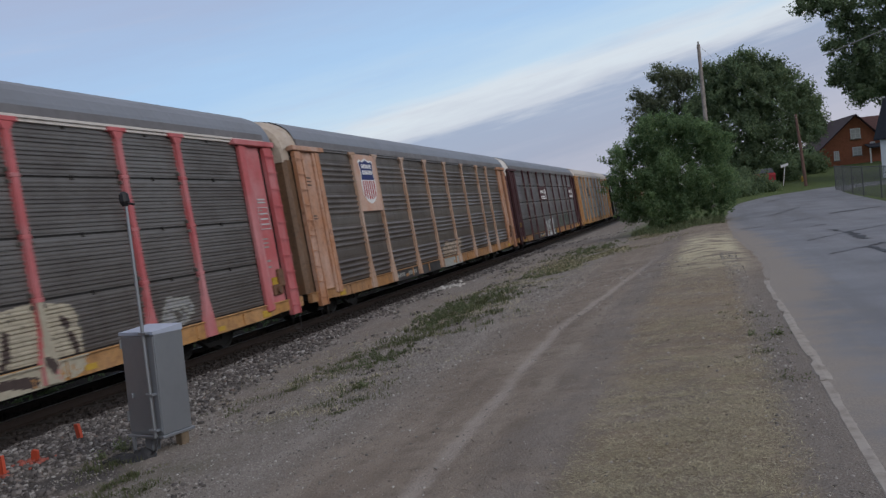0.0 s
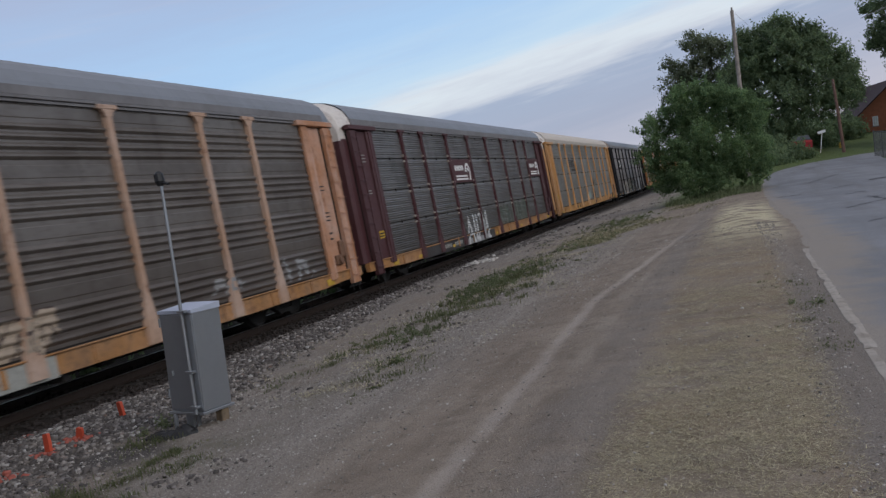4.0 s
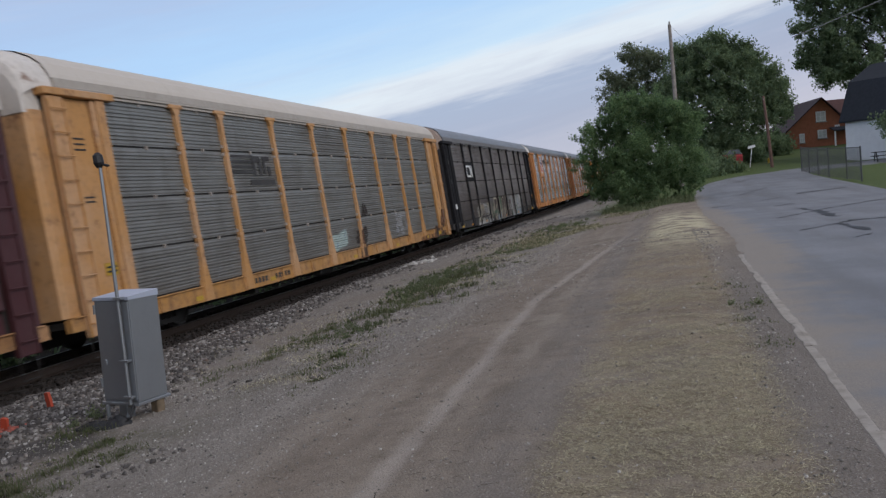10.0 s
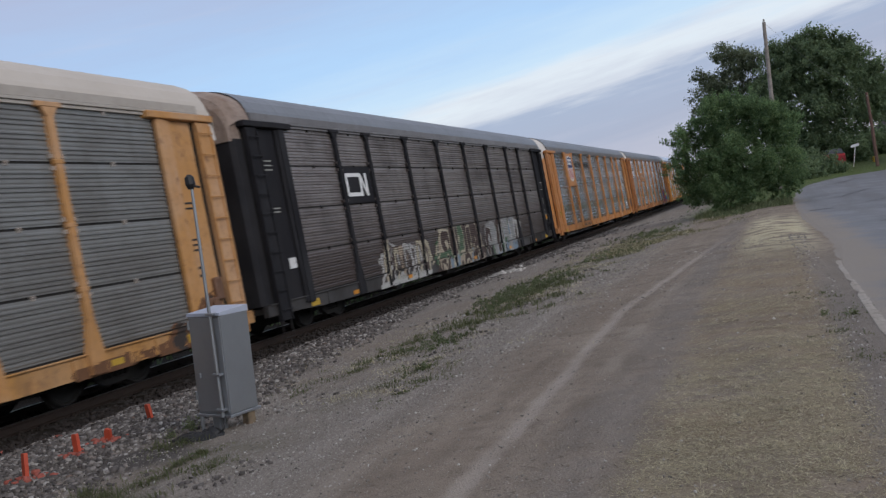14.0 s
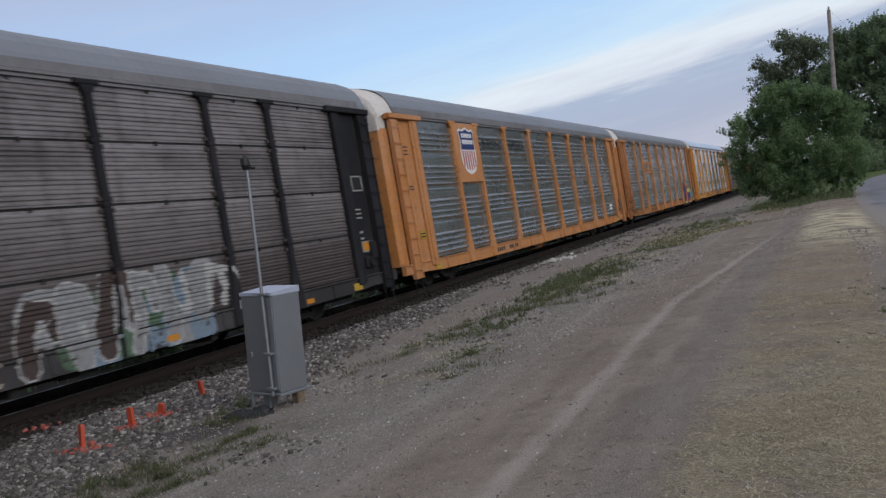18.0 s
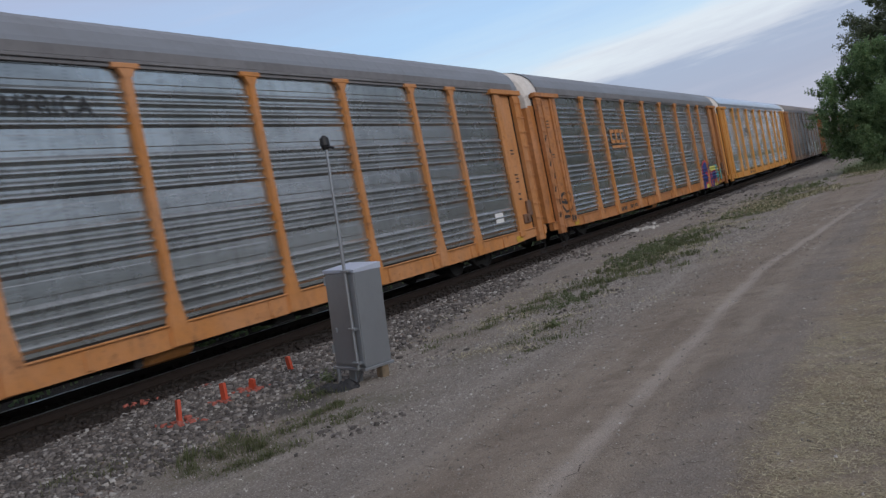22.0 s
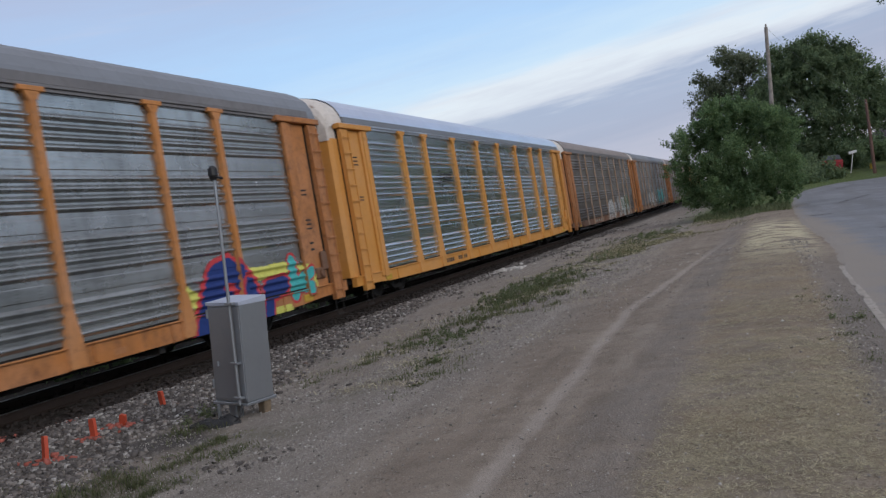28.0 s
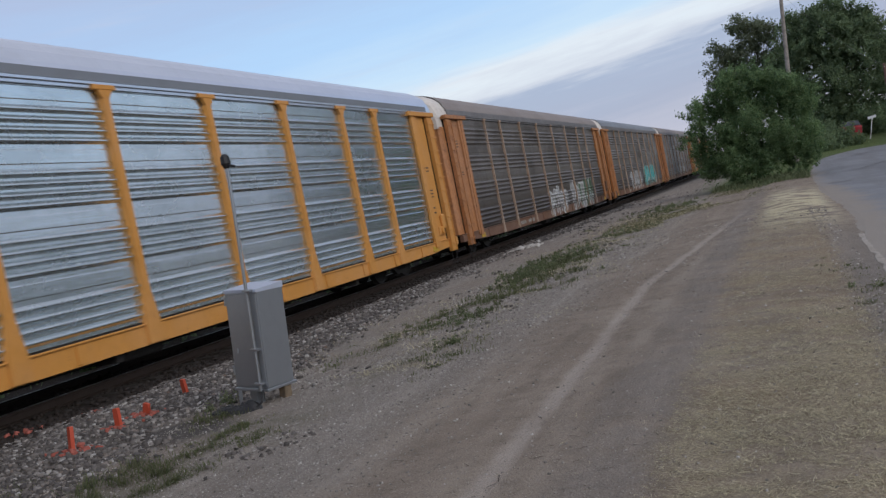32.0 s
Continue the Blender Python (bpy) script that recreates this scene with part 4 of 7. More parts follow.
def shield(car, y0, y1, z0, z1, faded=False):
    """A shield: pale rim, dark blue head, red and white stripes below."""
    top = [(0.02, 0.93), (0.14, 0.97), (0.25, 0.94), (0.5, 1.0), (0.75, 0.94), (0.86, 0.97), (0.98, 0.93), (0.90, 0.72)]
    outline = top + [(0.97, 0.45), (0.93, 0.2), (0.75, 0.06), (0.5, 0.0), (0.25, 0.06), (0.07, 0.2), (0.03, 0.45), (0.10, 0.72)]
    P = lambda pts, g=0.0: [(y0 + (y1 - y0) * ((u - 0.5) * (1 - g) + 0.5), z0 + (z1 - z0) * ((v - 0.5) * (1 - g) + 0.5)) for u, v in reversed(pts)]
    decal("shield_rim", [P(outline)], WHITE, car, 0.052)
    decal("shield_head", [P(top + [(0.95, 0.53), (0.05, 0.53), (0.10, 0.72)], 0.08)], NAVY, car, 0.058)
    st = []
    for k in range(6):
        u = 0.07 + k * 0.155
        lowv = lambda q: 0.05 + 0.55 * abs(q - 0.5) ** 2.2
        st.append(P([(u, 0.51), (u + 0.08, 0.51), (u + 0.08, lowv(u + 0.08)), (u, lowv(u))], 0.1))
    decal("shield_stripe", st, SHIELDRED, car, 0.058)
    for v in (0.66, 0.81):
        decal("shield_lettering", [P([(a0, v + 0.1), (a0 + 0.085, v + 0.1), (a0 + 0.085, v), (a0, v)], 0.1) for a0 in (0.16, 0.28, 0.40, 0.52, 0.64, 0.76)], WHITE, car, 0.064)


TRIM = {}


def trim(name, *args, **kw):
    if name not in TRIM:
        TRIM[name] = weathered(name, *args, **kw)
    return TRIM[name]


RED = trim("faded_red_paint", (0.50, 0.105, 0.11), amount=0.35, pale=0.2)
FADED = trim("faded_orange_paint", (0.46, 0.21, 0.10), amount=0.6, rust=0.4, pale=0.3)
MAROON = trim("maroon_paint", (0.062, 0.016, 0.019), (0.04, 0.024, 0.021), amount=0.45, pale=0.03)
PINKPOST = trim("sun_bleached_posts", (0.42, 0.26, 0.17), amount=0.5, rust=0.3, pale=0.2)
GRIMED = trim("grimed_orange_paint", (0.35, 0.24, 0.165), amount=0.6, rust=0.4, pale=0.15)
GOLD = trim("golden_yellow_paint", (0.50, 0.25, 0.08), amount=0.45, streaks=0.1, rust=0.4, pale=0.15)
NAVYBLACK = trim("blue_black_paint", (0.014, 0.014, 0.017), (0.035, 0.028, 0.025), amount=0.4, pale=0.02, rough=0.75)
NAVYBLACK.node_tree.nodes["Principled BSDF"].inputs["Specular IOR Level"].default_value = 0.12
SILLPATCH = trim("patchy_sill_paint", (0.40, 0.19, 0.06), (0.045, 0.038, 0.034), amount=0.95, rust=0.5, pale=0.1, streaks=1.0)
UPORANGE = trim("orange_paint", (0.51, 0.205, 0.052), amount=0.5, rust=0.3, pale=0.08)
STAINED = trim("stained_orange_paint", (0.47, 0.18, 0.045), (0.10, 0.055, 0.035), amount=0.75, rust=0.6, pale=0.06, streaks=1.0)
BRIGHT = trim("fresh_yellow_paint", (0.58, 0.26, 0.05), amount=0.18, rust=0.05, pale=0.05)
SILLOLD = trim("grimy_yellow_sill", (0.48, 0.235, 0.06), amount=0.75, rust=0.75, pale=0.1)
SILLDARK = trim("grimy_dark_sill", (0.026, 0.023, 0.022), (0.05, 0.04, 0.034), amount=0.4, rust=0.12, pale=0.05)


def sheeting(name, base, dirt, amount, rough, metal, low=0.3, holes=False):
    """Bare galvanised sheet: smooth, with faint stains in two sizes and a patchy darker tone towards the bottom."""
    m, n, b = mat(name, rough, metal)
    oc = n.add("ShaderNodeTexCoord").outputs["Object"]
    rnd = n.math("MULTIPLY", n.add("ShaderNodeObjectInfo").outputs["Random"], 37.0)
    cloudy = n.noise(n.scaled(oc, (1, 0.6, 1)), 0.9, 5, 0.6, rnd)
    run_ = n.noise(n.scaled(oc, (3, 3, 0.3)), 1.1, 3, 0.5, rnd)
    small = n.noise(n.scaled(oc, (1, 0.5, 1.5)), 7, 4, 0.6, rnd)
    col = n.mix(n.math("MULTIPLY", n.step(cloudy, 0.4, 0.7), amount), base, dirt)
    col = n.mix(n.math("MULTIPLY", n.step(run_, 0.52, 0.75), amount * 0.6), col, dirt)
    col = n.mix(n.math("MULTIPLY", n.step(small, 0.48, 0.75), amount * 0.65), col, dirt)
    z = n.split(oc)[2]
    # stain tone, growing stronger towards the bottom edge
    lower_tint = n.step(n.math("ADD", z, n.math("MULTIPLY", n.math("SUBTRACT", cloudy, 0.5), 2.0)), 3.0, 1.0)
    col = n.mix(n.math("MULTIPLY", lower_tint, low), col, dirt)
    n.put(b.inputs["Base Color"], col)
    n.put(b.inputs["Roughness"], n.math("ADD", rough, n.math("MULTIPLY", n.math("SUBTRACT", cloudy, 0.4), 0.2)))
    n.put(b.inputs["Metallic"], n.math("MULTIPLY", n.math("SUBTRACT", 1.0, n.math("MULTIPLY", lower_tint, low * 0.6)), metal))
    rolled = n.noise(n.scaled(oc, (1, 0.35, 14)), 1.5, 3, 0.6, rnd)
    dents = n.noise(n.scaled(oc, (1, 0.8, 1)), 2.4, 3, 0.5, rnd)
    bump(n, b, n.math("ADD", dents, n.math("MULTIPLY", rolled, 0.35)), 0.22, 0.03)
    if holes:
        x, y, z = n.split(oc)
        across = n.step(n.math("ABSOLUTE", n.math("SUBTRACT", n.math("FRACT", n.math("DIVIDE", y, 0.46)), 0.5)), 0.09, 0.05)
        along = n.step(n.math("ABSOLUTE", n.math("SUBTRACT", n.math("FRACT", n.math("DIVIDE", z, 0.052)), 0.5)), 0.3, 0.2)
        col = n.mix(n.math("MULTIPLY", n.math("MULTIPLY", across, along), 0.22), col, (0.03, 0.03, 0.03))
        n.put(b.inputs["Base Color"], col)
    return m


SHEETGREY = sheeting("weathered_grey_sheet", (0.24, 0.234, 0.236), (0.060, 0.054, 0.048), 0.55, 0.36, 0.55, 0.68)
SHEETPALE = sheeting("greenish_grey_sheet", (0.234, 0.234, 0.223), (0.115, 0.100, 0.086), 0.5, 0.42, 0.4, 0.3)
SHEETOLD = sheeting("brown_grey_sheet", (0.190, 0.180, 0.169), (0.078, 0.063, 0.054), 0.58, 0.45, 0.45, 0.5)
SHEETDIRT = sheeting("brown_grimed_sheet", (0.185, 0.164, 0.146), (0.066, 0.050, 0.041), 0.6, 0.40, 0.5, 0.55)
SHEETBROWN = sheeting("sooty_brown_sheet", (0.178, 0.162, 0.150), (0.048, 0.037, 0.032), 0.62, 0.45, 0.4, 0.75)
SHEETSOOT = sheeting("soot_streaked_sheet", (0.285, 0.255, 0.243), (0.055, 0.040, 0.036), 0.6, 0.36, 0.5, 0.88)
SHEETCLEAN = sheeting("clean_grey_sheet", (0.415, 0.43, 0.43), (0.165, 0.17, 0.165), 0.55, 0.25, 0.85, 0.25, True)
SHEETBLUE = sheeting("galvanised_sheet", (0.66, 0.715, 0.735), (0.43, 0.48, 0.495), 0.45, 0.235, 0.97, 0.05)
ROOFGREY = sheeting("grey_roof_paint", (0.185, 0.20, 0.225), (0.14, 0.145, 0.155), 0.35, 0.55, 0.1, 0.0)
ROOFCREAM = sheeting("cream_roof_paint", (0.499, 0.452, 0.400), (0.396, 0.353, 0.305), 0.35, 0.7, 0.0, 0.0)
ROOFBROWN = sheeting("brown_grey_roof", (0.24, 0.21, 0.198), (0.17, 0.145, 0.135), 0.4, 0.7, 0.05, 0.0)
ROOFZINC = sheeting("pale_zinc_roof", (0.60, 0.64, 0.72), (0.46, 0.49, 0.54), 0.3, 0.3, 0.8, 0.0)
CAPWHITE = trim("chalky_white_hood", (0.62, 0.57, 0.52), amount=0.35, rust=0.2, pale=0.2)
PINKPLATE = trim("sun_bleached_panel", (0.50, 0.27, 0.17), amount=0.25, pale=0.3)
CAPRUST = trim("rust_stained_hood", (0.30, 0.22, 0.17), (0.07, 0.045, 0.035), amount=0.8, rust=0.7, pale=0.15, streaks=1.0)
FASCIA = trim("grimy_grey_fascia", (0.155, 0.15, 0.155), (0.085, 0.078, 0.075), amount=0.6, pale=0.08, streaks=1.0)
FASCIACREAM = trim("dull_cream_fascia", (0.40, 0.36, 0.315), (0.2, 0.17, 0.14), amount=0.45, pale=0.08)
CAPTAN = trim("tan_stained_hood", (0.46, 0.37, 0.28), (0.12, 0.085, 0.06), amount=0.5, rust=0.35, pale=0.15, streaks=1.0)
RUSTEND = trim("rusted_orange_paint", (0.44, 0.18, 0.055), (0.14, 0.065, 0.035), amount=0.7, rust=0.7, pale=0.08, streaks=1.0)
RUSTSILL = trim("rust_brown_sill", (0.17, 0.085, 0.05), (0.05, 0.035, 0.03), amount=0.8, rust=0.6, pale=0.05)
DARKDOOR = trim("soot_brown_door", (0.15, 0.085, 0.045), (0.03, 0.022, 0.02), amount=0.8, rust=0.4, pale=0.04)
LUG = trim("pale_chipped_lug", (0.42, 0.36, 0.31), amount=0.6, rust=0.4)
RUSTY = trim("rusted_housing", (0.17, 0.085, 0.045), (0.045, 0.03, 0.025), amount=0.9, rust=0.8, pale=0.05)
AMBER = plain("amber_reflector", (0.58, 0.24, 0.025), 0.4, 0, 0.2)
G = {k: plain("spray_" + k, c, 0.75, 0, 0.3, 10) for k, c in {
    "cream": (0.44, 0.395, 0.30), "white": (0.55, 0.56, 0.56), "brown": (0.07, 0.048, 0.042), "navy": (0.014, 0.04, 0.19), "red": (0.55, 0.05, 0.06), "teal": (0.06, 0.42, 0.42),
    "lime": (0.62, 0.62, 0.14), "green": (0.085, 0.14, 0.085), "tan": (0.36, 0.29, 0.22), "blue": (0.19, 0.25, 0.31), "pale": (0.34, 0.34, 0.31), "mint": (0.36, 0.44, 0.42), "mist": (0.20, 0.21, 0.20), "moss": (0.13, 0.14, 0.12), "sage": (0.095, 0.115, 0.095), "grey": (0.28, 0.28, 0.28), "black": (0.03, 0.03, 0.03), "chalk": (0.42, 0.415, 0.40), "soot": (0.045, 0.035, 0.03), "rust": (0.16, 0.075, 0.035)}.items()}

# build, posts, sheets, roof, sill, end panels, hood, label
CARS = [
    ("A", RED, SHEETOLD, ROOFGREY, SILLOLD, RED, CAPWHITE, "car-carrying rail wagon, red posts, grimy grey sheets, graffiti"),
    ("B", PINKPOST, SHEETDIRT, ROOFGREY, SILLPATCH, FADED, CAPWHITE, "car-carrying rail wagon, sun-bleached posts, brown grimed sheets"),
    ("A", MAROON, SHEETGREY, ROOFGREY, SILLPATCH, MAROON, CAPWHITE, "car-carrying rail wagon, maroon posts, weathered grey sheets"),
    ("A", GOLD, SHEETPALE, ROOFCREAM, SILLOLD, GOLD, CAPWHITE, "car-carrying rail wagon, yellow posts, cream roof"),
    ("A", NAVYBLACK, SHEETSOOT, ROOFGREY, SILLDARK, NAVYBLACK, CAPWHITE, "car-carrying rail wagon, black posts, sooty brown sheets, graffiti"),
    ("B", UPORANGE, SHEETCLEAN, ROOFGREY, UPORANGE, UPORANGE, CAPWHITE, "car-carrying rail wagon, orange posts, clean grey sheets, shield"),
    ("B", UPORANGE, SHEETCLEAN, ROOFGREY, STAINED, STAINED, CAPWHITE, "car-carrying rail wagon, orange posts, colourful graffiti at one end"),
    ("B", BRIGHT, SHEETBLUE, ROOFZINC, BRIGHT, BRIGHT, CAPWHITE, "car-carrying rail wagon, bright yellow posts, shiny silver sheets"),
    ("B", GRIMED, SHEETBROWN, ROOFBROWN, RUSTSILL, RUSTEND, CAPWHITE, "car-carrying rail wagon, orange ends, sooty brown sheets, white graffiti"),
    ("B", GRIMED, SHEETBROWN, ROOFGREY, RUSTSILL, RUSTEND, CAPWHITE, "car-carrying rail wagon, orange ends, grimed sheets, teal graffiti"),
    ("B", GRIMED, SHEETBROWN, ROOFBROWN, RUSTSILL, RUSTEND, CAPWHITE, "car-carrying rail wagon, faded orange ends, brown sheets"),
    ("A", GOLD, SHEETDIRT, ROOFGREY, SILLOLD, GOLD, CAPWHITE, "car-carrying rail wagon, yellow posts, grimed grey sheets"),
]
WAGONS, AXLES = [], []
EDGES = (-11.95, *POSTS, 11.95)
for num, (build, c_post, c_sheet, c_roof, c_sill, c_end, c_cap, label) in enumerate(CARS):
    car = thing("rail_wagon", label, "rail wagon", group="wagons of the train")
    WAGONS.append(car)
    part("inner_body", cached("inner_body", body_acc), DARK, car)
    part("roof", cached("roof", roof_acc), c_roof, car)
    part("eave_rail", cached("eave_rail", eave_acc), CAPWHITE if num == 0 else FASCIACREAM if num == 3 else c_roof if num == 7 else FASCIA, car)
    part("fascia", cached("fascia", fascia_acc), FASCIACREAM if num == 3 else ROOFGREY if num == 7 else FASCIA, car)
    part("side_sill", cached("side_sill", sill_acc), c_sill, car)
    for piece in ("air_reservoir", "brake_pipe", "valve_box", "slack_adjuster"):
        part(piece, cached(piece, lambda: gear_acc(piece)), c_post if num in (5, 6) and piece == "air_reservoir" else DARK, car)
    rows = ROWS_A if build == "A" else ROWS_B
    fn = profile_fine if build == "A" else profile_bands
    profs = [fn(z0, z1) for z0, z1 in rows]
    for b, (e0, e1) in enumerate(zip(EDGES, EDGES[1:])):
        for r, pr in enumerate(profs):
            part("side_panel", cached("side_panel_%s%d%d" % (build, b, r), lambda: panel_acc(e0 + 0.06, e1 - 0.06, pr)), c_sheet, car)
    for y in POSTS:
        p = part("post", cached("slim_post", slim_post_acc) if num in (8, 9, 10) else cached("post", post_acc), c_post, car)
        p.location.y = y
        if build == "A":
            for z in (1.95, 2.965, 3.965):
                part("post_bracket", cached("post_bracket", bracket_acc), c_post, p).location.z = z
                for dy, dz in ((-0.13, -0.1), (0.13, -0.1), (-0.13, 0.09), (0.13, 0.09)):
                    if num in (0, 2, 3, 4):
                        part("post_lug", cached("post_lug", lug_acc), LUG if num in (2, 3) else c_sheet, p).location = (0, dy, z + dz)
    if build == "A":
        for e0, e1 in zip(EDGES[:-1], EDGES[1:]):
            if e1 - e0 > 1.8:
                for z in (1.95, 2.965, 3.965, 4.84):
                    cl_ = part("hinge_clip", cached("hinge_clip", clip_acc), LUG if num == 3 else DARK, car)
                    cl_.location = (0, (e0 + e1) / 2, z)
    for s in (-1, 1):
        tag = "near" if s < 0 else "far"
        for nm, dims in END_PIECES:
            part(nm, cached(nm + "_" + tag, lambda: end_piece(s, *dims)), c_end, car)
        part("ladder", cached("ladder_" + tag, lambda: ladder_acc(s)), c_end, car)
        part("stirrup", cached("stirrup_" + tag, lambda: stirrup_acc(s)), DARK, car)
        part("end_door", cached("end_door_" + tag, lambda: end_door_acc(s)), DARKDOOR if (num, s) in ((0, 1), (1, -1)) else c_end, car)
        part("end_hood", cached("end_hood_" + tag, lambda: end_cap_acc(s)), c_roof if (num, s) == (4, 1) else CAPRUST if (num, s) in ((0, 1), (4, -1)) else CAPTAN if (num, s) == (1, -1) else c_cap, car, "weathered hood over the end doors")
        part("coupler", cached("coupler_" + tag, lambda: coupler_acc(s)), DARK, car)
        tk = part("truck", cached("truck", truck_acc), DARK, car, "dark two-axle truck")
        tk.location.y = s * 10.2
        for sd in (0, 180):
            part("side_frame", cached("side_frame", side_frame_acc), DARK, tk).rotation_euler.z = radians(sd)
        for w in (-0.89, 0.89):
            ws = part("wheelset", cached("wheelset", wheelset_acc), [DARK], tk)
            AXLES.append((ws, w))
    # reflectors, warning labels and stencilled bars on the sill and the end panels
    for y in (-9.8, -6.0, 0.4, 5.2, 9.6):
        decal("reflector", [rect(y, y + 0.3, 0.66, 0.76)], AMBER if num == 4 else YELLOW if build == "A" else c_sill, car, -0.012)
    plate("warning_label", -12.1, -11.7, 0.67, 0.83, YELLOW, car, 0.0, "yellow warning label")
    plate("warning_label", 11.7, 12.1, 0.67, 0.83, YELLOW, car, 0.0, "yellow warning label")
    if num in (2, 3, 5):
        plate("yellow_placard", -12.75, -12.38, 1.55, 1.78, YELLOW, car, -0.03, "yellow warning placard")
        decal("placard_bar", [rect(-12.72, -12.41, z, z + 0.035) for z in (1.60, 1.68)], BLACKPAINT, car, -0.02)
    bars = BLACKPAINT if num not in (0, 2, 4) else G["pale"]
    decal("stencil_bar", [rect(12.42, 12.42 + 0.26, z, z + 0.035) for z in (2.3, 2.4, 2.5, 3.1, 3.2)] + [rect(12.45, 12.62, z, z + 0.05) for z in (1.8, 1.95)], bars, car, -0.03)
    decal("stencil_bar", [rect(-12.98, -12.66, z, z + 0.03) for z in (3.85, 3.95, 4.05)] + [rect(-12.95, -12.66, z, z + 0.03) for z in (2.9, 2.98)], bars, car, -0.03)
    decal("number_bar", [rect(y, y + 0.13, 0.70, 0.83) for y in (-6.9, -6.7, -6.5, -6.3, -5.7, -5.5, -5.3, -5.1, -4.9)], SILLDARK if num in (3, 5, 6, 7) else G["pale"], car, -0.012)
    if num == 0:
        plate("notice_plate", 12.42, 12.98, 2.75, 3.3, RED, car, -0.03)
        plate("yellow_placard", 12.5, 12.92, 1.34, 1.56, YELLOW, car, -0.03, "yellow warning placard")
        decal("notice_frame", [rect(12.42, 12.98, 3.28, 3.3), rect(12.42, 12.98, 2.75, 2.77), rect(12.42, 12.44, 2.75, 3.3), rect(12.96, 12.98, 2.75, 3.3)] + [rect(12.5, 12.9, z, z + 0.035) for z in (2.86, 2.99, 3.12, 3.4, 3.47)], G["white"], car, -0.022)
        cream = [(0, 0.26, [(0.9, 1.0), (1.3, 1.65), (2.2, 1.55), (3.2, 1.6), (4.2, 1.68), (4.95, 1.58)]), (0, 0.3, [(1.0, 1.2), (3.0, 1.15), (4.2, 1.2), (4.95, 1.25)]), (0, 0.26, [(0.8, 0.85), (3.4, 0.85), (5.0, 0.9)]), (0, 0.14, [(0.6, 0.7), (4.9, 0.74)])]
        marks = [(1, 0.07, [(4.85, 1.62), (4.95, 1.5)]), (1, 0.05, [(5.02, 1.3), (5.1, 1.05)]), (1, 0.09, [(3.55, 1.5), (3.5, 1.2)]), (1, 0.06, [(3.48, 1.2), (3.4, 1.05)]), (1, 0.1, [(2.3, 1.5), (2.5, 1.1)]), (1, 0.08, [(1.4, 1.4), (1.6, 0.9)]), (1, 0.09, [(4.3, 0.98), (4.4, 0.86)]), (1, 0.06, [(2.0, 0.9), (4.0, 0.72)])]
        mural(car, 0.4, 5.6, 0.5, 1.93, [G["cream"], G["brown"]], cream + marks, profs, 3, 0.8, 0.03, "cream block graffiti")
        mural(car, 7.4, 9.0, 0.97, 1.75, [G["pale"], G["grey"]], scrawl(7.6, 8.7, 1.0, 1.6, [1], 0, 8, 0.4, 0.07, 0.05), profs, 8)
    if num in (1, 5):
        pl = PINKPLATE if num == 1 else UPORANGE
        plate("shield_panel", -9.3, -7.2, 3.03, 4.86, pl, car, 0.045, "orange panel behind the shield")
        shield(car, -8.96, -7.56, 3.26, 4.74)
    if num == 1:
        plate("sill_patch", -6.9, -1.0, 0.57, 0.92, SILLDARK, car, -0.015, "black repainted stretch of sill")
        plate("sill_patch", -0.95, 1.9, 0.57, 0.92, G["pale"], car, -0.015, "pale overpainted stretch of sill")
        mural(car, -0.9, 2.1, 0.97, 1.75, [G["tan"], G["brown"]], [(0, 0.26, [(-0.6, 1.2), (0.6, 1.3), (1.7, 1.35)])] + scrawl(-0.7, 1.9, 1.02, 1.6, [0], 1, 12, 0.6, 0.11, 0.03), profs, 12, label="faded tan graffiti")
        mural(car, 6.2, 7.8, 1.0, 1.6, [G["grey"]], scrawl(6.3, 7.5, 1.05, 1.5, [0], 0, 14, 0.4, 0.035, 0.01), profs, 14)
        mural(car, 9.5, 11.5, 1.0, 1.7, [G["grey"]], scrawl(9.6, 11.2, 1.05, 1.55, [0], 0, 15, 0.4, 0.035, 0.01), profs, 15)
    if num == 2:
        plate("sill_patch", -9.4, 0.2, 0.57, 0.92, SILLDARK, car, -0.015, "black repainted stretch of sill")
        for y0, y1 in ((-4.2, -1.6), (9.4, 11.9)):
            plate("logo_panel", y0, y1, 3.0, 3.93, MAROON, car, 0.0, "maroon panel with a white emblem")
            L = y1 - y0
            yb = y0 + L * 0.12
            bars2 = [rect(yb, yb + L * 0.62, 3.10, 3.17), rect(yb, yb + L * 0.6, 3.22, 3.29)]
            arc = []
            for k in range(10):
                w0, w1 = math.pi * k / 10, math.pi * (k + 1) / 10
                cy, cz = yb + L * 0.66, 3.42
                for r0, r1 in ((0.24, 0.36), (0.10, 0.17)):
                    arc.append([(cy + r0 * math.cos(w0), cz + r0 * math.sin(w0)), (cy + r1 * math.cos(w0), cz + r1 * math.sin(w0)), (cy + r1 * math.cos(w1), cz + r1 * math.sin(w1)), (cy + r0 * math.cos(w1), cz + r0 * math.sin(w1))])
            arc.append([(cy + 0.24, 3.42), (cy + 0.12, 3.08), (cy + 0.30, 3.08), (cy + 0.36, 3.42)])
            decal("emblem", bars2 + arc, WHITE, car, 0.006, "white striped emblem")
            decal("emblem_bar", [rect(yb + k * L * 0.065, yb + k * L * 0.065 + L * 0.045, 3.48, 3.68) for k in range(7)], WHITE, car, 0.006)
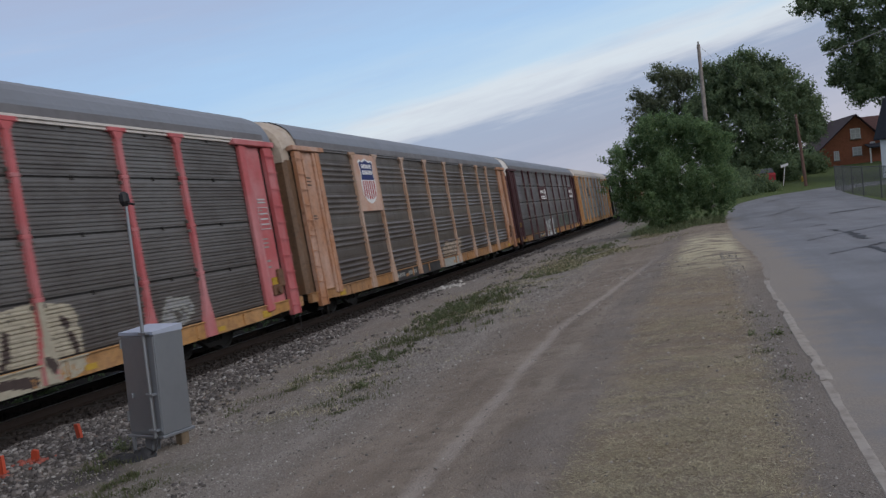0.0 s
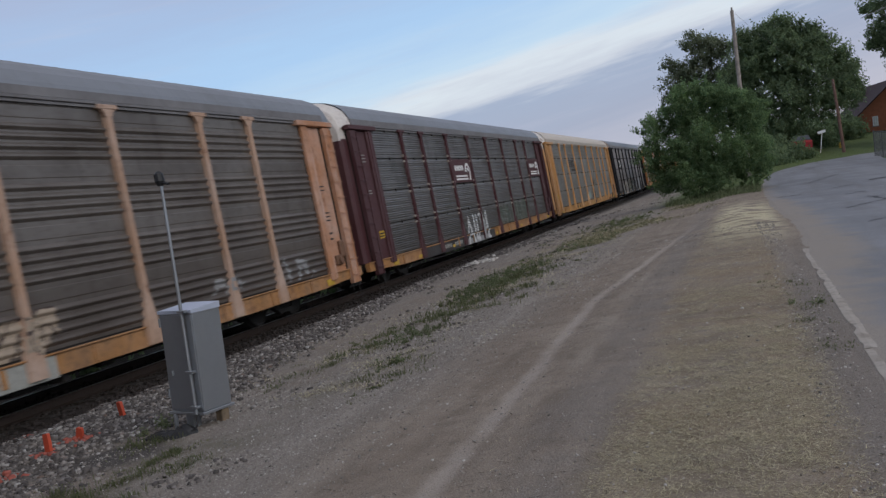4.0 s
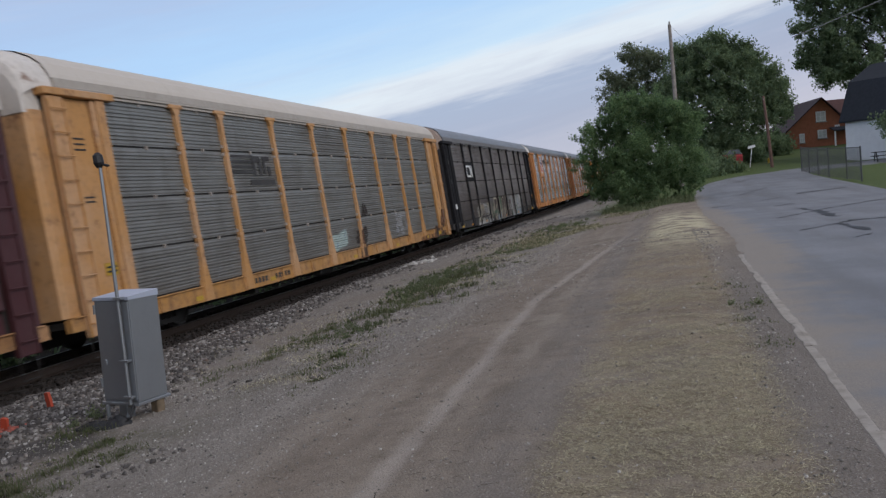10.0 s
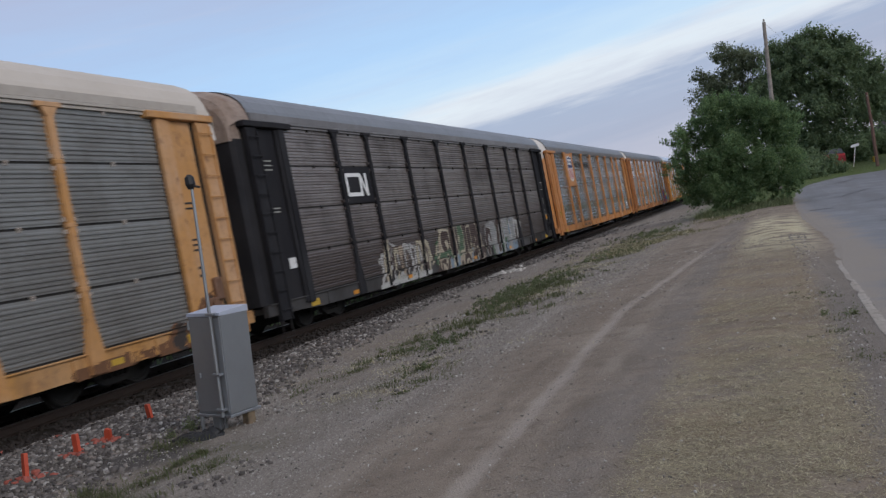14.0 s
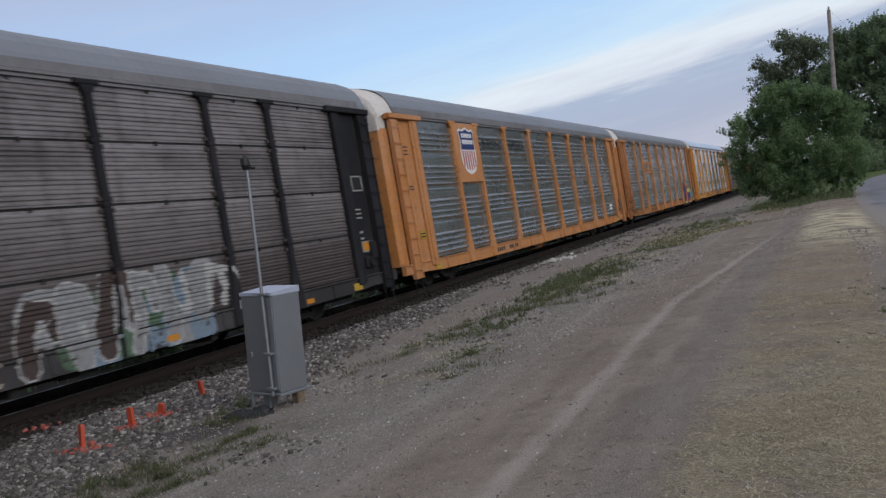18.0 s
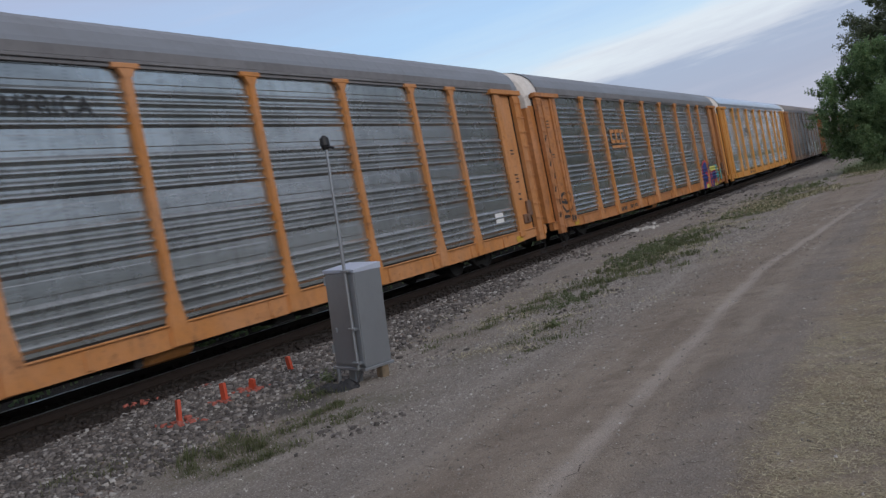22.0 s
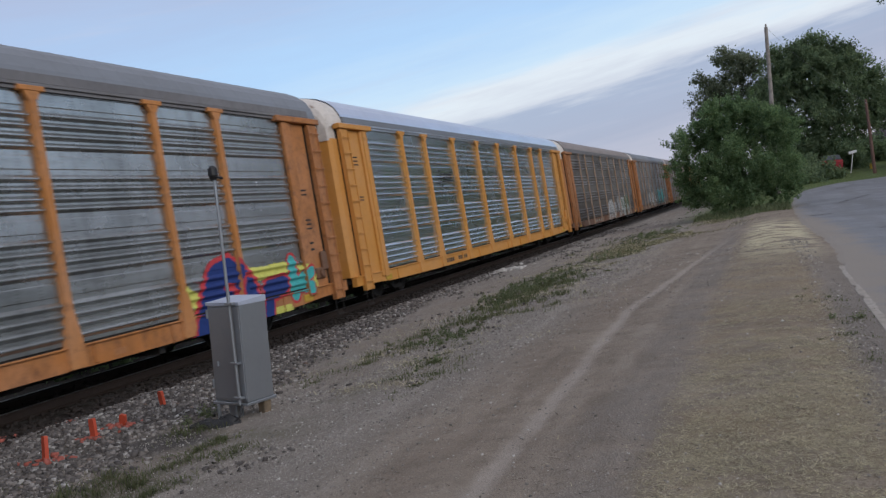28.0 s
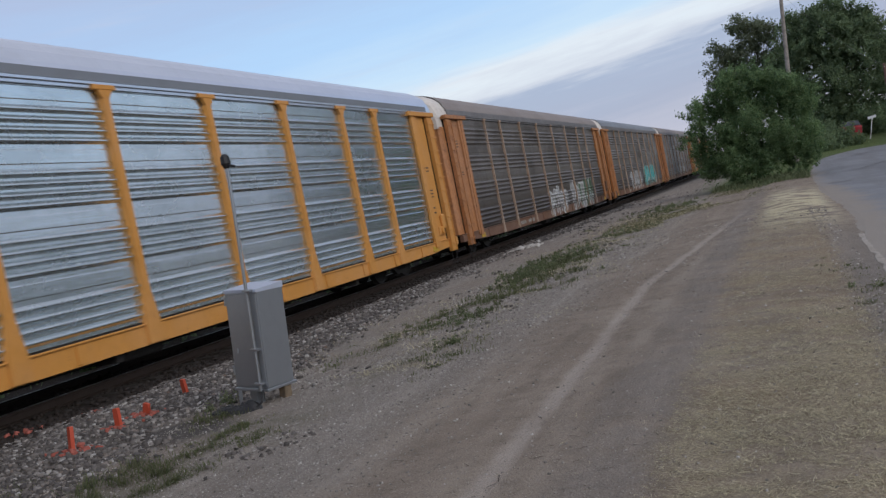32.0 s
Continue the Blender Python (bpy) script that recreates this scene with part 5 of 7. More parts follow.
        bars3 = [(0, 0.10, [(-3.75, 0.62), (-3.35, 1.6), (-2.95, 0.62)]), (0, 0.06, [(-3.6, 0.95), (-3.1, 0.95)]), (0, 0.09, [(-2.62, 1.62), (-2.6, 0.75), (-2.25, 0.68), (-2.2, 1.6)]), (1, 0.17, [(-1.66, 1.58), (-1.45, 0.95)]), (0, 0.05, [(-1.85, 1.62), (-1.55, 1.7), (-1.25, 0.95)]), (0, 0.12, [(-0.70, 1.62), (-0.80, 0.68)]), (0, 0.07, [(-0.8, 0.66), (-0.5, 0.64)])]
        mural(car, -4.2, -0.3, 0.46, 1.9, [G["white"], G["grey"]], [(1, 0.12, [(-4.0, 0.68), (-1.0, 0.66)])] + bars3, profs, 21, 0.5, 0.03, "white outline graffiti")
        mural(car, 1.4, 7.3, 0.97, 1.93, [G["mist"], G["sage"], G["moss"]], scrawl(1.6, 7.0, 1.0, 1.8, [1, 2], 0, 22, 0.75, 0.22, 0.04, (1,)), profs, 22, label="dull green graffiti")
        mural(car, 7.5, 9.2, 1.0, 1.75, [G["grey"]], scrawl(7.6, 8.9, 1.05, 1.6, [0], 0, 23, 0.35, 0.03, 0.01), profs, 23)
    if num == 3:
        worn = [rect(-7.0, -5.75, z, z + 0.075) for z in (3.42, 3.55, 3.68, 3.81)] + [rect(-5.85, -5.4, 3.72, 3.86), rect(-5.85, -5.68, 3.36, 3.72), rect(-5.5, -5.34, 3.36, 3.8), rect(-5.22, -4.8, 3.74, 3.86), rect(-5.22, -5.08, 3.4, 3.74), rect(-4.95, -4.8, 3.36, 3.6), rect(-6.1, -4.62, 3.12, 3.26)]
        decal("logo_shape", worn, SILLDARK, car, -0.022, "dark worn emblem shape")
        mural(car, -1.4, 0.5, 0.99, 1.8, [G["mint"], G["blue"]], [(0, 0.27, [(-0.95, 1.25), (-0.1, 1.35)]), (1, 0.03, [(-0.9, 1.1), (-0.6, 1.5), (-0.3, 1.15), (0.0, 1.5)])], profs, 31, label="faded mint paint patch")
        mural(car, -8.9, -7.3, 1.0, 1.85, [G["grey"]], scrawl(-8.8, -7.5, 1.05, 1.7, [0], 0, 33, 0.3, 0.025, 0.01), profs, 33)
        mural(car, 4.6, 7.2, 1.0, 1.95, [G["grey"], G["black"]], scrawl(5.5, 6.5, 1.1, 1.9, [1, 0], 0, 35, 0.5, 0.16, 0.03), profs, 35, worn_at=0.6)
        grime = [G["soot"], G["rust"]]
        mural(car, 0.9, 3.2, 0.46, 2.5, grime, [(1, 0.2, [(1.3, 0.6), (1.6, 0.75)])] + patches(1.25, 1.65, 0.6, 1.7, [0, 1, 0], 36, 0.13) + scrawl(1.3, 1.75, 0.6, 0.95, [0], 1, 37, 0.2, 0.07, 0.03) + [(0, 0.14, [(2.2, 2.1), (2.32, 2.2)]), (0, 0.06, [(2.0, 2.0), (2.2, 2.35), (2.45, 2.1)]), (0, 0.2, [(1.85, 1.2), (2.0, 1.4)])], profs, 38, label="black and rust-brown grime on a post", worn_at=0.75)
        mural(car, 6.8, 7.7, 0.9, 1.9, grime, scrawl(7.15, 7.4, 1.1, 1.7, [1], 1, 39, 0.15, 0.05, 0.02), profs, 40, worn_at=0.8)
        mural(car, 8.6, 13.0, 0.46, 1.7, grime, [(1, 0.09, [(8.8, 0.66), (10.4, 0.7), (11.6, 0.66)])] + patches(11.3, 12.9, 0.6, 0.95, [1, 1, 0], 49, 0.16) + patches(12.35, 12.9, 1.0, 1.5, [1, 1, 0], 50, 0.13), profs, 53, label="rust stains on the sill", worn_at=0.7)
    if num == 4:
        plate("logo_panel", -9.2, -7.4, 2.97, 3.95, NAVYBLACK, car, 0.0, "black panel with a white emblem")
        arcs = [rect(-9.0, -8.2, 3.68, 3.78), rect(-9.0, -8.2, 3.16, 3.26), rect(-9.05, -8.93, 3.18, 3.76), rect(-8.2, -8.08, 3.16, 3.78), [(-8.2, 3.78), (-8.08, 3.78), (-7.72, 3.16), (-7.84, 3.16)], rect(-7.84, -7.7, 3.16, 3.78)]
        decal("emblem", arcs, WHITE, car, 0.006, "white line emblem")
        camo = [G["cream"], G["brown"], G["green"], G["blue"], G["tan"], G["chalk"]]
        mural(car, -8.4, -3.6, 0.46, 1.93, camo, scrawl(-8.1, -3.8, 0.6, 1.85, [5, 5, 4, 0], 1, 41, 0.42, 0.085, 0.035, (5, 1)) + [(5, 0.1, [(-8.0, 0.62), (-4.2, 0.66)])], profs, 41, label="crowded white and brown graffiti")
        letters = [(0, 0.13, [(-3.3, 1.2), (-3.1, 1.35), (-2.9, 1.1), (-3.2, 0.95)]), (0, 0.46, [(-2.4, 1.5), (-2.0, 1.45)]), (1, 0.37, [(-2.35, 1.5), (-2.0, 1.45)]), (0, 0.14, [(-2.2, 1.4), (-2.1, 1.35)]), (2, 0.17, [(-2.9, 1.0), (-2.0, 1.05)])]
        mural(car, -3.6, 1.9, 0.46, 1.93, camo, patches(-3.1, 1.3, 0.6, 1.7, [4, 2, 2, 0, 1], 44) + letters + scrawl(-1.7, 1.4, 0.75, 1.9, [1, 1, 1, 2], 0, 42, 0.7, 0.2, 0.045) + patches(-3.2, 1.4, 0.55, 0.75, [4, 0, 3, 1], 45, 0.22) + scrawl(-3.2, 1.3, 0.56, 0.95, [1, 3], 0, 47, 0.8, 0.12, 0.035), profs, 42, label="crowded cream, brown and green graffiti")
        mural(car, 1.9, 7.6, 0.46, 1.93, camo + [G["grey"]], [(6, 0.42, [(2.7, 1.45), (3.1, 1.35)])] + patches(3.4, 6.4, 0.7, 1.75, [3, 5, 6, 2, 3], 46) + scrawl(2.2, 5.6, 0.7, 1.9, [1, 6, 1], 5, 43, 0.75, 0.16, 0.04) + scrawl(5.7, 7.2, 1.1, 1.85, [5], 5, 48, 0.5, 0.05, 0.02), profs, 43, label="crowded grey, blue and white graffiti")
        plate("white_notice", -12.72, -12.42, 1.62, 1.86, WHITE, car, -0.03)
        for z0, z1, fill in ((2.95, 3.32, NAVYBLACK), (1.5, 1.76, AMBER)):
            plate("framed_notice", 12.45, 12.95, z0, z1, G["pale"], car, -0.03, "notice in a pale frame")
            decal("notice_field", [rect(12.49, 12.91, z0 + 0.035, z1 - 0.035)], fill, car, -0.022)
    if num == 5:
        lettering("slogan", "BUILDING", -6.75, -4.75, 4.12, 4.40, BLACKPAINT, car, -0.004, "black painted slogan")
        lettering("slogan", "AMERICA", -4.0, -2.2, 4.12, 4.40, BLACKPAINT, car, -0.004, "black painted slogan")
        plate("patch_panel", 10.6, 11.1, 1.3, 1.6, WHITE, car, -0.02)
    if num == 6:
        for y0 in (-6.6, -5.98, -5.36):
            decal("logo_shape", [rect(y0, y0 + 0.5, 3.62, 3.74), rect(y0, y0 + 0.5, 3.22, 3.34), rect(y0, y0 + 0.17, 3.34, 3.62)], UPORANGE, car, 0.006, "orange block shape")
        decal("logo_shape", [rect(-6.6, -4.86, 3.04, 3.14)], UPORANGE, car, 0.006, "orange underline bar")
        lower_tint = [(2, 0.09, [(7.38, 1.45), (7.68, 1.02), (7.6, 1.3), (7.95, 1.2)]), (2, 0.13, [(9.55, 1.55), (9.9, 1.5), (10.4, 1.5), (11.1, 1.55)]), (2, 0.10, [(12.25, 1.2), (12.48, 1.05)]), (2, 0.14, [(10.0, 0.55), (11.0, 0.6)]), (2, 0.08, [(11.2, 1.45), (12.0, 1.45)])]
        stem, hood, arm = [(7.72, 0.5), (8.1, 1.15), (8.45, 1.55)], [(8.45, 1.58), (8.9, 1.66), (9.33, 1.42)], [(8.35, 1.1), (8.8, 1.08)]
        bowl, leg, ear = [(9.45, 0.8), (9.52, 1.2)], [(10.12, 0.6), (10.25, 1.1)], [(10.25, 1.12), (10.95, 1.18)]
        up, kick, foot = [(11.35, 0.95), (11.42, 1.6)], [(11.6, 1.15), (12.2, 1.35)], [(11.55, 1.1), (12.1, 0.98)]
        rims = [(1, 0.40, stem), (1, 0.37, hood), (1, 0.3, arm), (2, 0.17, [(8.5, 0.6), (8.75, 0.62)])]
        bodies = [(0, 0.29, stem), (0, 0.27, hood), (0, 0.2, arm), (1, 0.08, [(8.7, 1.36), (8.95, 1.34)])]
        rest = [(1, 0.38, bowl), (0, 0.27, bowl), (1, 0.24, leg), (1, 0.26, ear), (0, 0.17, leg), (0, 0.19, ear), (1, 0.25, up), (1, 0.17, kick), (1, 0.17, foot), (3, 0.19, up), (3, 0.13, kick), (3, 0.14, foot)]
        mural(car, 7.2, 12.5, 0.46, 2.1, [G["navy"], G["red"], G["lime"], G["teal"]], lower_tint + rims + bodies + rest, profs, 52, 0.35, 0.025, "bright navy, red and teal graffiti", 1.5)
        decal("stencil_bar", [[(-13.5 + 0.2 * (k % 2), 1.05 + 0.4 * k), (-13.4 + 0.2 * (k % 2), 1.03 + 0.4 * k), (-13.3 + 0.1 * (k % 2), 1.2 + 0.4 * k), (-13.35 + 0.1 * (k % 2), 1.22 + 0.4 * k)] for k in range(7)], G["black"], car, 0.054)
        mural(car, -12.98, -11.9, 0.8, 1.95, [G["black"], G["soot"]], [(0, 0.035, [(-12.25, 1.75), (-12.75, 1.72), (-12.85, 1.5), (-12.4, 1.42), (-12.15, 1.55), (-12.2, 1.72)]), (0, 0.03, [(-12.85, 1.35), (-12.6, 1.15), (-12.2, 1.2), (-12.05, 1.45)]), (1, 0.1, [(-12.8, 0.95), (-12.1, 0.92)]), (0, 0.025, [(-12.6, 1.55), (-12.45, 1.5)])], profs, 54, 0.3, 0.02, "black sprayed loops")
    if num == 7:
        decal("logo_shape", [rect(-6.25, -6.2, 3.2, 3.75), rect(-6.25, -6.1, 3.7, 3.75), rect(-6.25, -6.1, 3.2, 3.25), rect(-4.85, -4.8, 3.2, 3.75), rect(-4.95, -4.8, 3.7, 3.75), rect(-4.95, -4.8, 3.2, 3.25)] + [rect(-5.98 + 0.34 * k, -5.98 + 0.34 * k + 0.26, z, z + 0.07) for k in range(3) for z in (3.36, 3.47, 3.58)], BLACKPAINT, car, 0.003, "black lettering shapes in brackets")
    if num == 8:
        mural(car, -1.9, 2.4, 0.6, 2.0, [G["white"], G["grey"]], scrawl(-1.7, 2.0, 0.75, 1.85, [1], 0, 61, 0.6, 0.08, 0.09), profs, 61, label="white graffiti", slim=True)
        mural(car, 3.2, 8.8, 0.6, 2.1, [G["white"], G["grey"], G["green"]], scrawl(3.4, 8.4, 0.75, 1.95, [1, 2], 0, 62, 0.8, 0.2, 0.09), profs, 62, label="white and green graffiti", slim=True)
    if num == 9:
        mural(car, -5.8, 0.4, 0.7, 2.1, [G["white"], G["grey"]], scrawl(-5.6, 0.1, 0.85, 1.9, [1], 0, 63, 0.7, 0.12, 0.08), profs, 63, slim=True)
        mural(car, 1.0, 8.2, 0.8, 2.3, [G["white"], G["teal"]], scrawl(1.2, 7.9, 0.9, 2.1, [1], 0, 64, 0.9, 0.25, 0.08), profs, 64, label="teal graffiti", slim=True)
    if num == 10:
        mural(car, -3.0, 4.2, 0.8, 2.0, [G["white"], G["grey"]], scrawl(-2.8, 3.8, 0.9, 1.85, [1], 0, 66, 0.8, 0.08, 0.06), profs, 66, slim=True)

    # a rusted hand-brake housing low on the rear end plate
    a = Acc()
    a.box(HALF - 0.05, HALF + 0.03, 12.45, 12.9, 1.12, 1.38, 0, 0.02)
    a.box(HALF - 0.05, HALF + 0.06, 12.78, 13.04, 1.30, 1.75, 0, 0.03)
    a.tube([(HALF + 0.03, 12.66, 1.25), (HALF + 0.08, 12.66, 1.25)], 0.09, 12)
    part("brake_housing", a, RUSTY if num in (0, 1, 3, 5, 6, 8) else c_end, car)

# the racks stand taller than drawn above: all but trucks and couplers is drawn out downwards from the eaves
DRAWN = 1.038
done = set()
for car in WAGONS:
    for ob in car.children:
        if ob.name.startswith(("truck", "coupler", "air_reservoir", "brake_pipe", "valve_box", "slack_adjuster")):
            continue
        if ob.location.z:
            ob.location.z = 4.93 - (4.93 - ob.location.z) * DRAWN
            continue
        for sub in ob.children:
            sub.location.z = 4.93 - (4.93 - sub.location.z) * DRAWN
        if ob.data.name not in done:
            done.add(ob.data.name)
            co = np.empty(len(ob.data.vertices) * 3, dtype=np.float32)
            ob.data.vertices.foreach_get("co", co)
            co[2::3] = 4.93 - (4.93 - co[2::3]) * DRAWN
            ob.data.vertices.foreach_set("co", co)
            ob.data.update()

# ---- the equipment cabinet by the track ----
cab = thing("equipment_cabinet", "galvanised steel equipment cabinet with a sensor mast", "cabinet", (-5.93, 8.46, float(height(-5.93, 8.46))), -12.8)
B0, B1 = 0.20, 1.33
a = Acc()
a.box(-0.258, 0.258, -0.205, 0.205, B0, B1 - 0.02, 0, 0.006)
body = part("body", a, GALV, cab, "grey galvanised box")
a = Acc()
a.loft([[(-0.264, -0.222, B1 - 0.035), (0.264, -0.222, B1 - 0.035), (0.264, 0.21, B1 - 0.035), (-0.264, 0.21, B1 - 0.035)], [(-0.264, -0.222, B1), (0.264, -0.222, B1), (0.264, 0.21, B1 + 0.035), (-0.264, 0.21, B1 + 0.035)]])
part("lid", a, SKYLITGALV, cab, "flat sheet lid")
a = Acc()
a.box(-0.245, 0.245, -0.216, -0.203, B0 + 0.03, B1 - 0.05, 0, 0.005)
door = part("door", a, GALV, cab, "front door of plain sheet")
a = Acc()
a.box(-0.16, -0.13, -0.24, -0.214, B0 + 0.40, B0 + 0.46, 0, 0.008)
part("latch", a, GALV, door)
for z in (B0 + 0.2, B0 + 1.0):
    a = Acc()
    a.tube([(-0.253, -0.22, z - 0.05), (-0.253, -0.22, z + 0.05)], 0.012, 8)
    part("hinge", a, GALV, door)
a = Acc()
a.box(-0.275, 0.275, -0.235, 0.235, B0 - 0.035, B0 - 0.003, 0, 0.005)
part("base_plate", a, GALV, cab)
a = Acc()
a.tube([(0.17, -0.25, B0 - 0.02), (0.145, -0.25, 1.5), (0.11, -0.25, 2.74)], [0.021, 0.019, 0.016], 10)
mast = part("mast", a, GALV, cab, "thin galvanised pipe mast")
for z in (B0 + 0.06, B0 + 0.45, B0 + 1.12):
    a = Acc()
    a.box(0.10, 0.22, -0.276, -0.214, z - 0.014, z + 0.014, 0, 0.004)
    part("clamp", a, GALV, mast)
a = Acc()
a.tube([(0.10, -0.25, 2.70), (0.10, -0.25, 2.75), (0.09, -0.25, 2.83), (0.09, -0.25, 2.86)], [0.03, 0.055, 0.05, 0.02], 10)
a.tube([(0.11, -0.25, 2.74), (0.24, -0.255, 2.71)], 0.014, 6)
part("sensor_head", a, BLACK, mast, "small black sensor head")
for x, y, w, m, nm in ((-0.05, -0.1, 0.06, GALV, "steel_leg"), (-0.2, -0.22, 0.02, GALV, "steel_leg"), (0.2, 0.1, 0.055, plain("old_timber", (0.22, 0.165, 0.11), 0.9, 0, 0.45, 8), "timber_leg")):
    a = Acc()
    a.box(x - w, x + w, y - w, y + w, -0.25, B0 - 0.03, 0, 0.01)
    part(nm, a, m, cab)
a = Acc()
a.tube([(0.22, -0.26, B0 - 0.01), (0.24, -0.33, 0.07), (0.16, -0.38, 0.0), (0.0, -0.36, -0.02)], 0.012, 6)
part("cable", a, BLACK, cab)


def heap(name, cx, cy, rx, ry, h, seed, material, label, category, lean=0.0):
    """A low crumpled heap on the ground."""
    n, m = 22, 7
    rings = []
    for i in range(m + 1):
        f = i / m
        ring = []
        for k in range(n):
            w = 2 * math.pi * k / n
            rr = (1 - f * 0.97) * (1 + 0.28 * float(lattice(math.cos(w) * 2 + seed, math.sin(w) * 2, 1.3, seed)))
            x, y = cx + rx * rr * math.cos(w) + lean * f, cy + ry * rr * math.sin(w)
            z = float(height(x, y)) - 0.03 + h * math.sin(f * math.pi / 2) * (1 + 0.35 * float(lattice(x * 9, y * 9, 1.0, seed + 1))) + 0.02 * float(lattice(x * 30, y * 30, 1, seed + 2))
            ring.append((x, y, z))
        rings.append(ring)
    a = Acc()
    a.loft(rings)
    return tagged(part(name, a, material), label, category)


heap("black_sheet", -6.12, 8.04, 0.42, 0.2, 0.13, 4, BLACK, "crumpled black plastic sheet beside the cabinet", "plastic sheet", 0.1)

for x, y, h, lean in ((-7.51, 7.02, 0.28, -7), (-7.75, 8.02, 0.24, -9), (-7.96, 8.76, 0.15, 10), (-8.13, 9.79, 0.22, -5)):
    st = thing("marker_stake", "short bright orange marker stake in ballast", "marker stake", (x, y, float(height(x, y))), float(rng.uniform(-30, 30)), "orange stakes beside the track")
    st.matrix_basis = st.matrix_basis @ pose(0, 0, 0, float(rng.uniform(-6, 6)), lean, 0)
    a = Acc()
    a.loft([[(-0.045 * w, -0.02, z), (0.045 * w, -0.02, z), (0.045 * w, 0.02, z), (-0.045 * w, 0.02, z)] for z, w in ((-0.12, 0.7), (0.0, 0.95), (h * 0.6, 1.0), (h * 0.95, 0.9), (h, 0.75))])
    part("stake", a, ORANGE_MARK, st)


def stones(name, xs, ys, size, material, flat=0.75, sink=0.25, seed=1):
    """Angular stones lying on the ground: one mesh."""
    r = np.random.default_rng(seed)
    n = len(xs)
    c = np.array([(a, b, d) for a in (-1, 1) for b in (-1, 1) for d in (-1, 1)], float)
    v = c[None] * r.uniform(0.45, 1.0, (n, 8, 3)) * np.stack([size * r.uniform(0.7, 1.3, n), size * r.uniform(0.6, 1.1, n), size * flat * r.uniform(0.6, 1.1, n)], 1)[:, None, :] * 0.62
    q = r.uniform(0, 2 * math.pi, n)
    tl = r.normal(0, 0.35, n)
    x = v[..., 0] * np.cos(tl)[:, None] - v[..., 2] * np.sin(tl)[:, None]
    z = v[..., 0] * np.sin(tl)[:, None] + v[..., 2] * np.cos(tl)[:, None]
    y = v[..., 1]
    X = x * np.cos(q)[:, None] - y * np.sin(q)[:, None] + xs[:, None]
    Y = x * np.sin(q)[:, None] + y * np.cos(q)[:, None] + ys[:, None]
    Z = z + (height(xs, ys) + size * flat * (0.5 - sink))[:, None]
    f = np.array([(0, 1, 3, 2), (4, 6, 7, 5), (0, 4, 5, 1), (2, 3, 7, 6), (1, 5, 7, 3)])
    F = (np.arange(n)[:, None, None] * 8 + f[None]).reshape(-1, 4)
    return part(name, raw_mesh(name, np.stack([X, Y, Z], -1).reshape(-1, 3), F), material)


# ballast: dense near the rails, thinning out towards the dirt
n = 84000
ys = 3.5 + 56 * rng.random(n) ** 2.2
xs = -9.6 + (5.2 + 0.5 * lattice(ys, ys * 0, 0.4, 9)) * rng.random(n) ** 1.6
edge = np.interp(ys, [3, 8, 11, 14.5, 18, 24, 60], [-6.2, -6.4, -6.9, -7.6, -8.2, -9.0, -9.3])
keep = (rng.random(n) < sstep(xs, edge + 0.75, edge - 0.55) + 0.22 * lattice(xs, ys, 1.1, 10) - 0.06) & (np.hypot(xs + 6.2, ys - 7.6) > 0.5)
xs, ys = xs[keep], ys[keep]
tagged(stones("ballast", xs, ys, (0.016 + 0.034 * rng.random(len(xs)) ** 1.5) * (1 + ys / 35), STONE, seed=2), "grey and brown crushed ballast stones beside track", "ballast", kind="stuff")
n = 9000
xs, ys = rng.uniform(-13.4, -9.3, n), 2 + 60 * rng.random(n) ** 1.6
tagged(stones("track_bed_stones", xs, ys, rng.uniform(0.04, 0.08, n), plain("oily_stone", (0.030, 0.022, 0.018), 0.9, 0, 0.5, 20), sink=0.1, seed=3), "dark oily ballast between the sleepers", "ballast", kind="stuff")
n = 150000
ys = 2.4 + 22 * rng.random(n) ** 1.9
xs = rng.uniform(-6.6, 0.75, n)
dens = np.where(xs < -2.6, sstep(xs, -2.2, -4.2) * 0.8 + 0.2, np.where(xs > 0.35, 0.9, 0.13)) * (0.55 + 0.45 * lattice(xs, ys, 0.9, 12))
keep = rng.random(n) < dens
xs, ys = xs[keep], ys[keep]
tagged(stones("loose_gravel", xs, ys, (0.005 + 0.013 * rng.random(len(xs)) ** 6) * (0.8 + ys / 18), PEBBLE, seed=4), "loose grey gravel on packed dirt", "gravel", kind="stuff")
n = 60
xs, ys = rng.normal(-8.8, 0.25, n), rng.normal(30.0, 0.6, n)
tagged(stones("pale_rubble", xs, ys, rng.uniform(0.07, 0.2, n), plain("pale_concrete_rubble", (0.5, 0.475, 0.44), 0.9, 0, 0.2, 5), 0.5, seed=5), "pale broken concrete rubble beside the track", "rubble", kind="stuff")
for cx, cy in ((-7.5, 7.0), (-7.75, 8.0), (-7.95, 8.75), (-10.0, 8.7), (-9.6, 9.5)):
    n = 16 if cx > -9 else 9
    xs, ys = rng.normal(cx, 0.12, n), rng.normal(cy, 0.12, n)
    tagged(stones("sprayed_stones", xs, ys, rng.uniform(0.04, 0.08, n), ORANGE_SPRAY, sink=0.12, seed=int(cy * 10)), "ballast stones sprayed with orange marking paint", "sprayed stones", group="orange sprayed stones", kind="stuff")


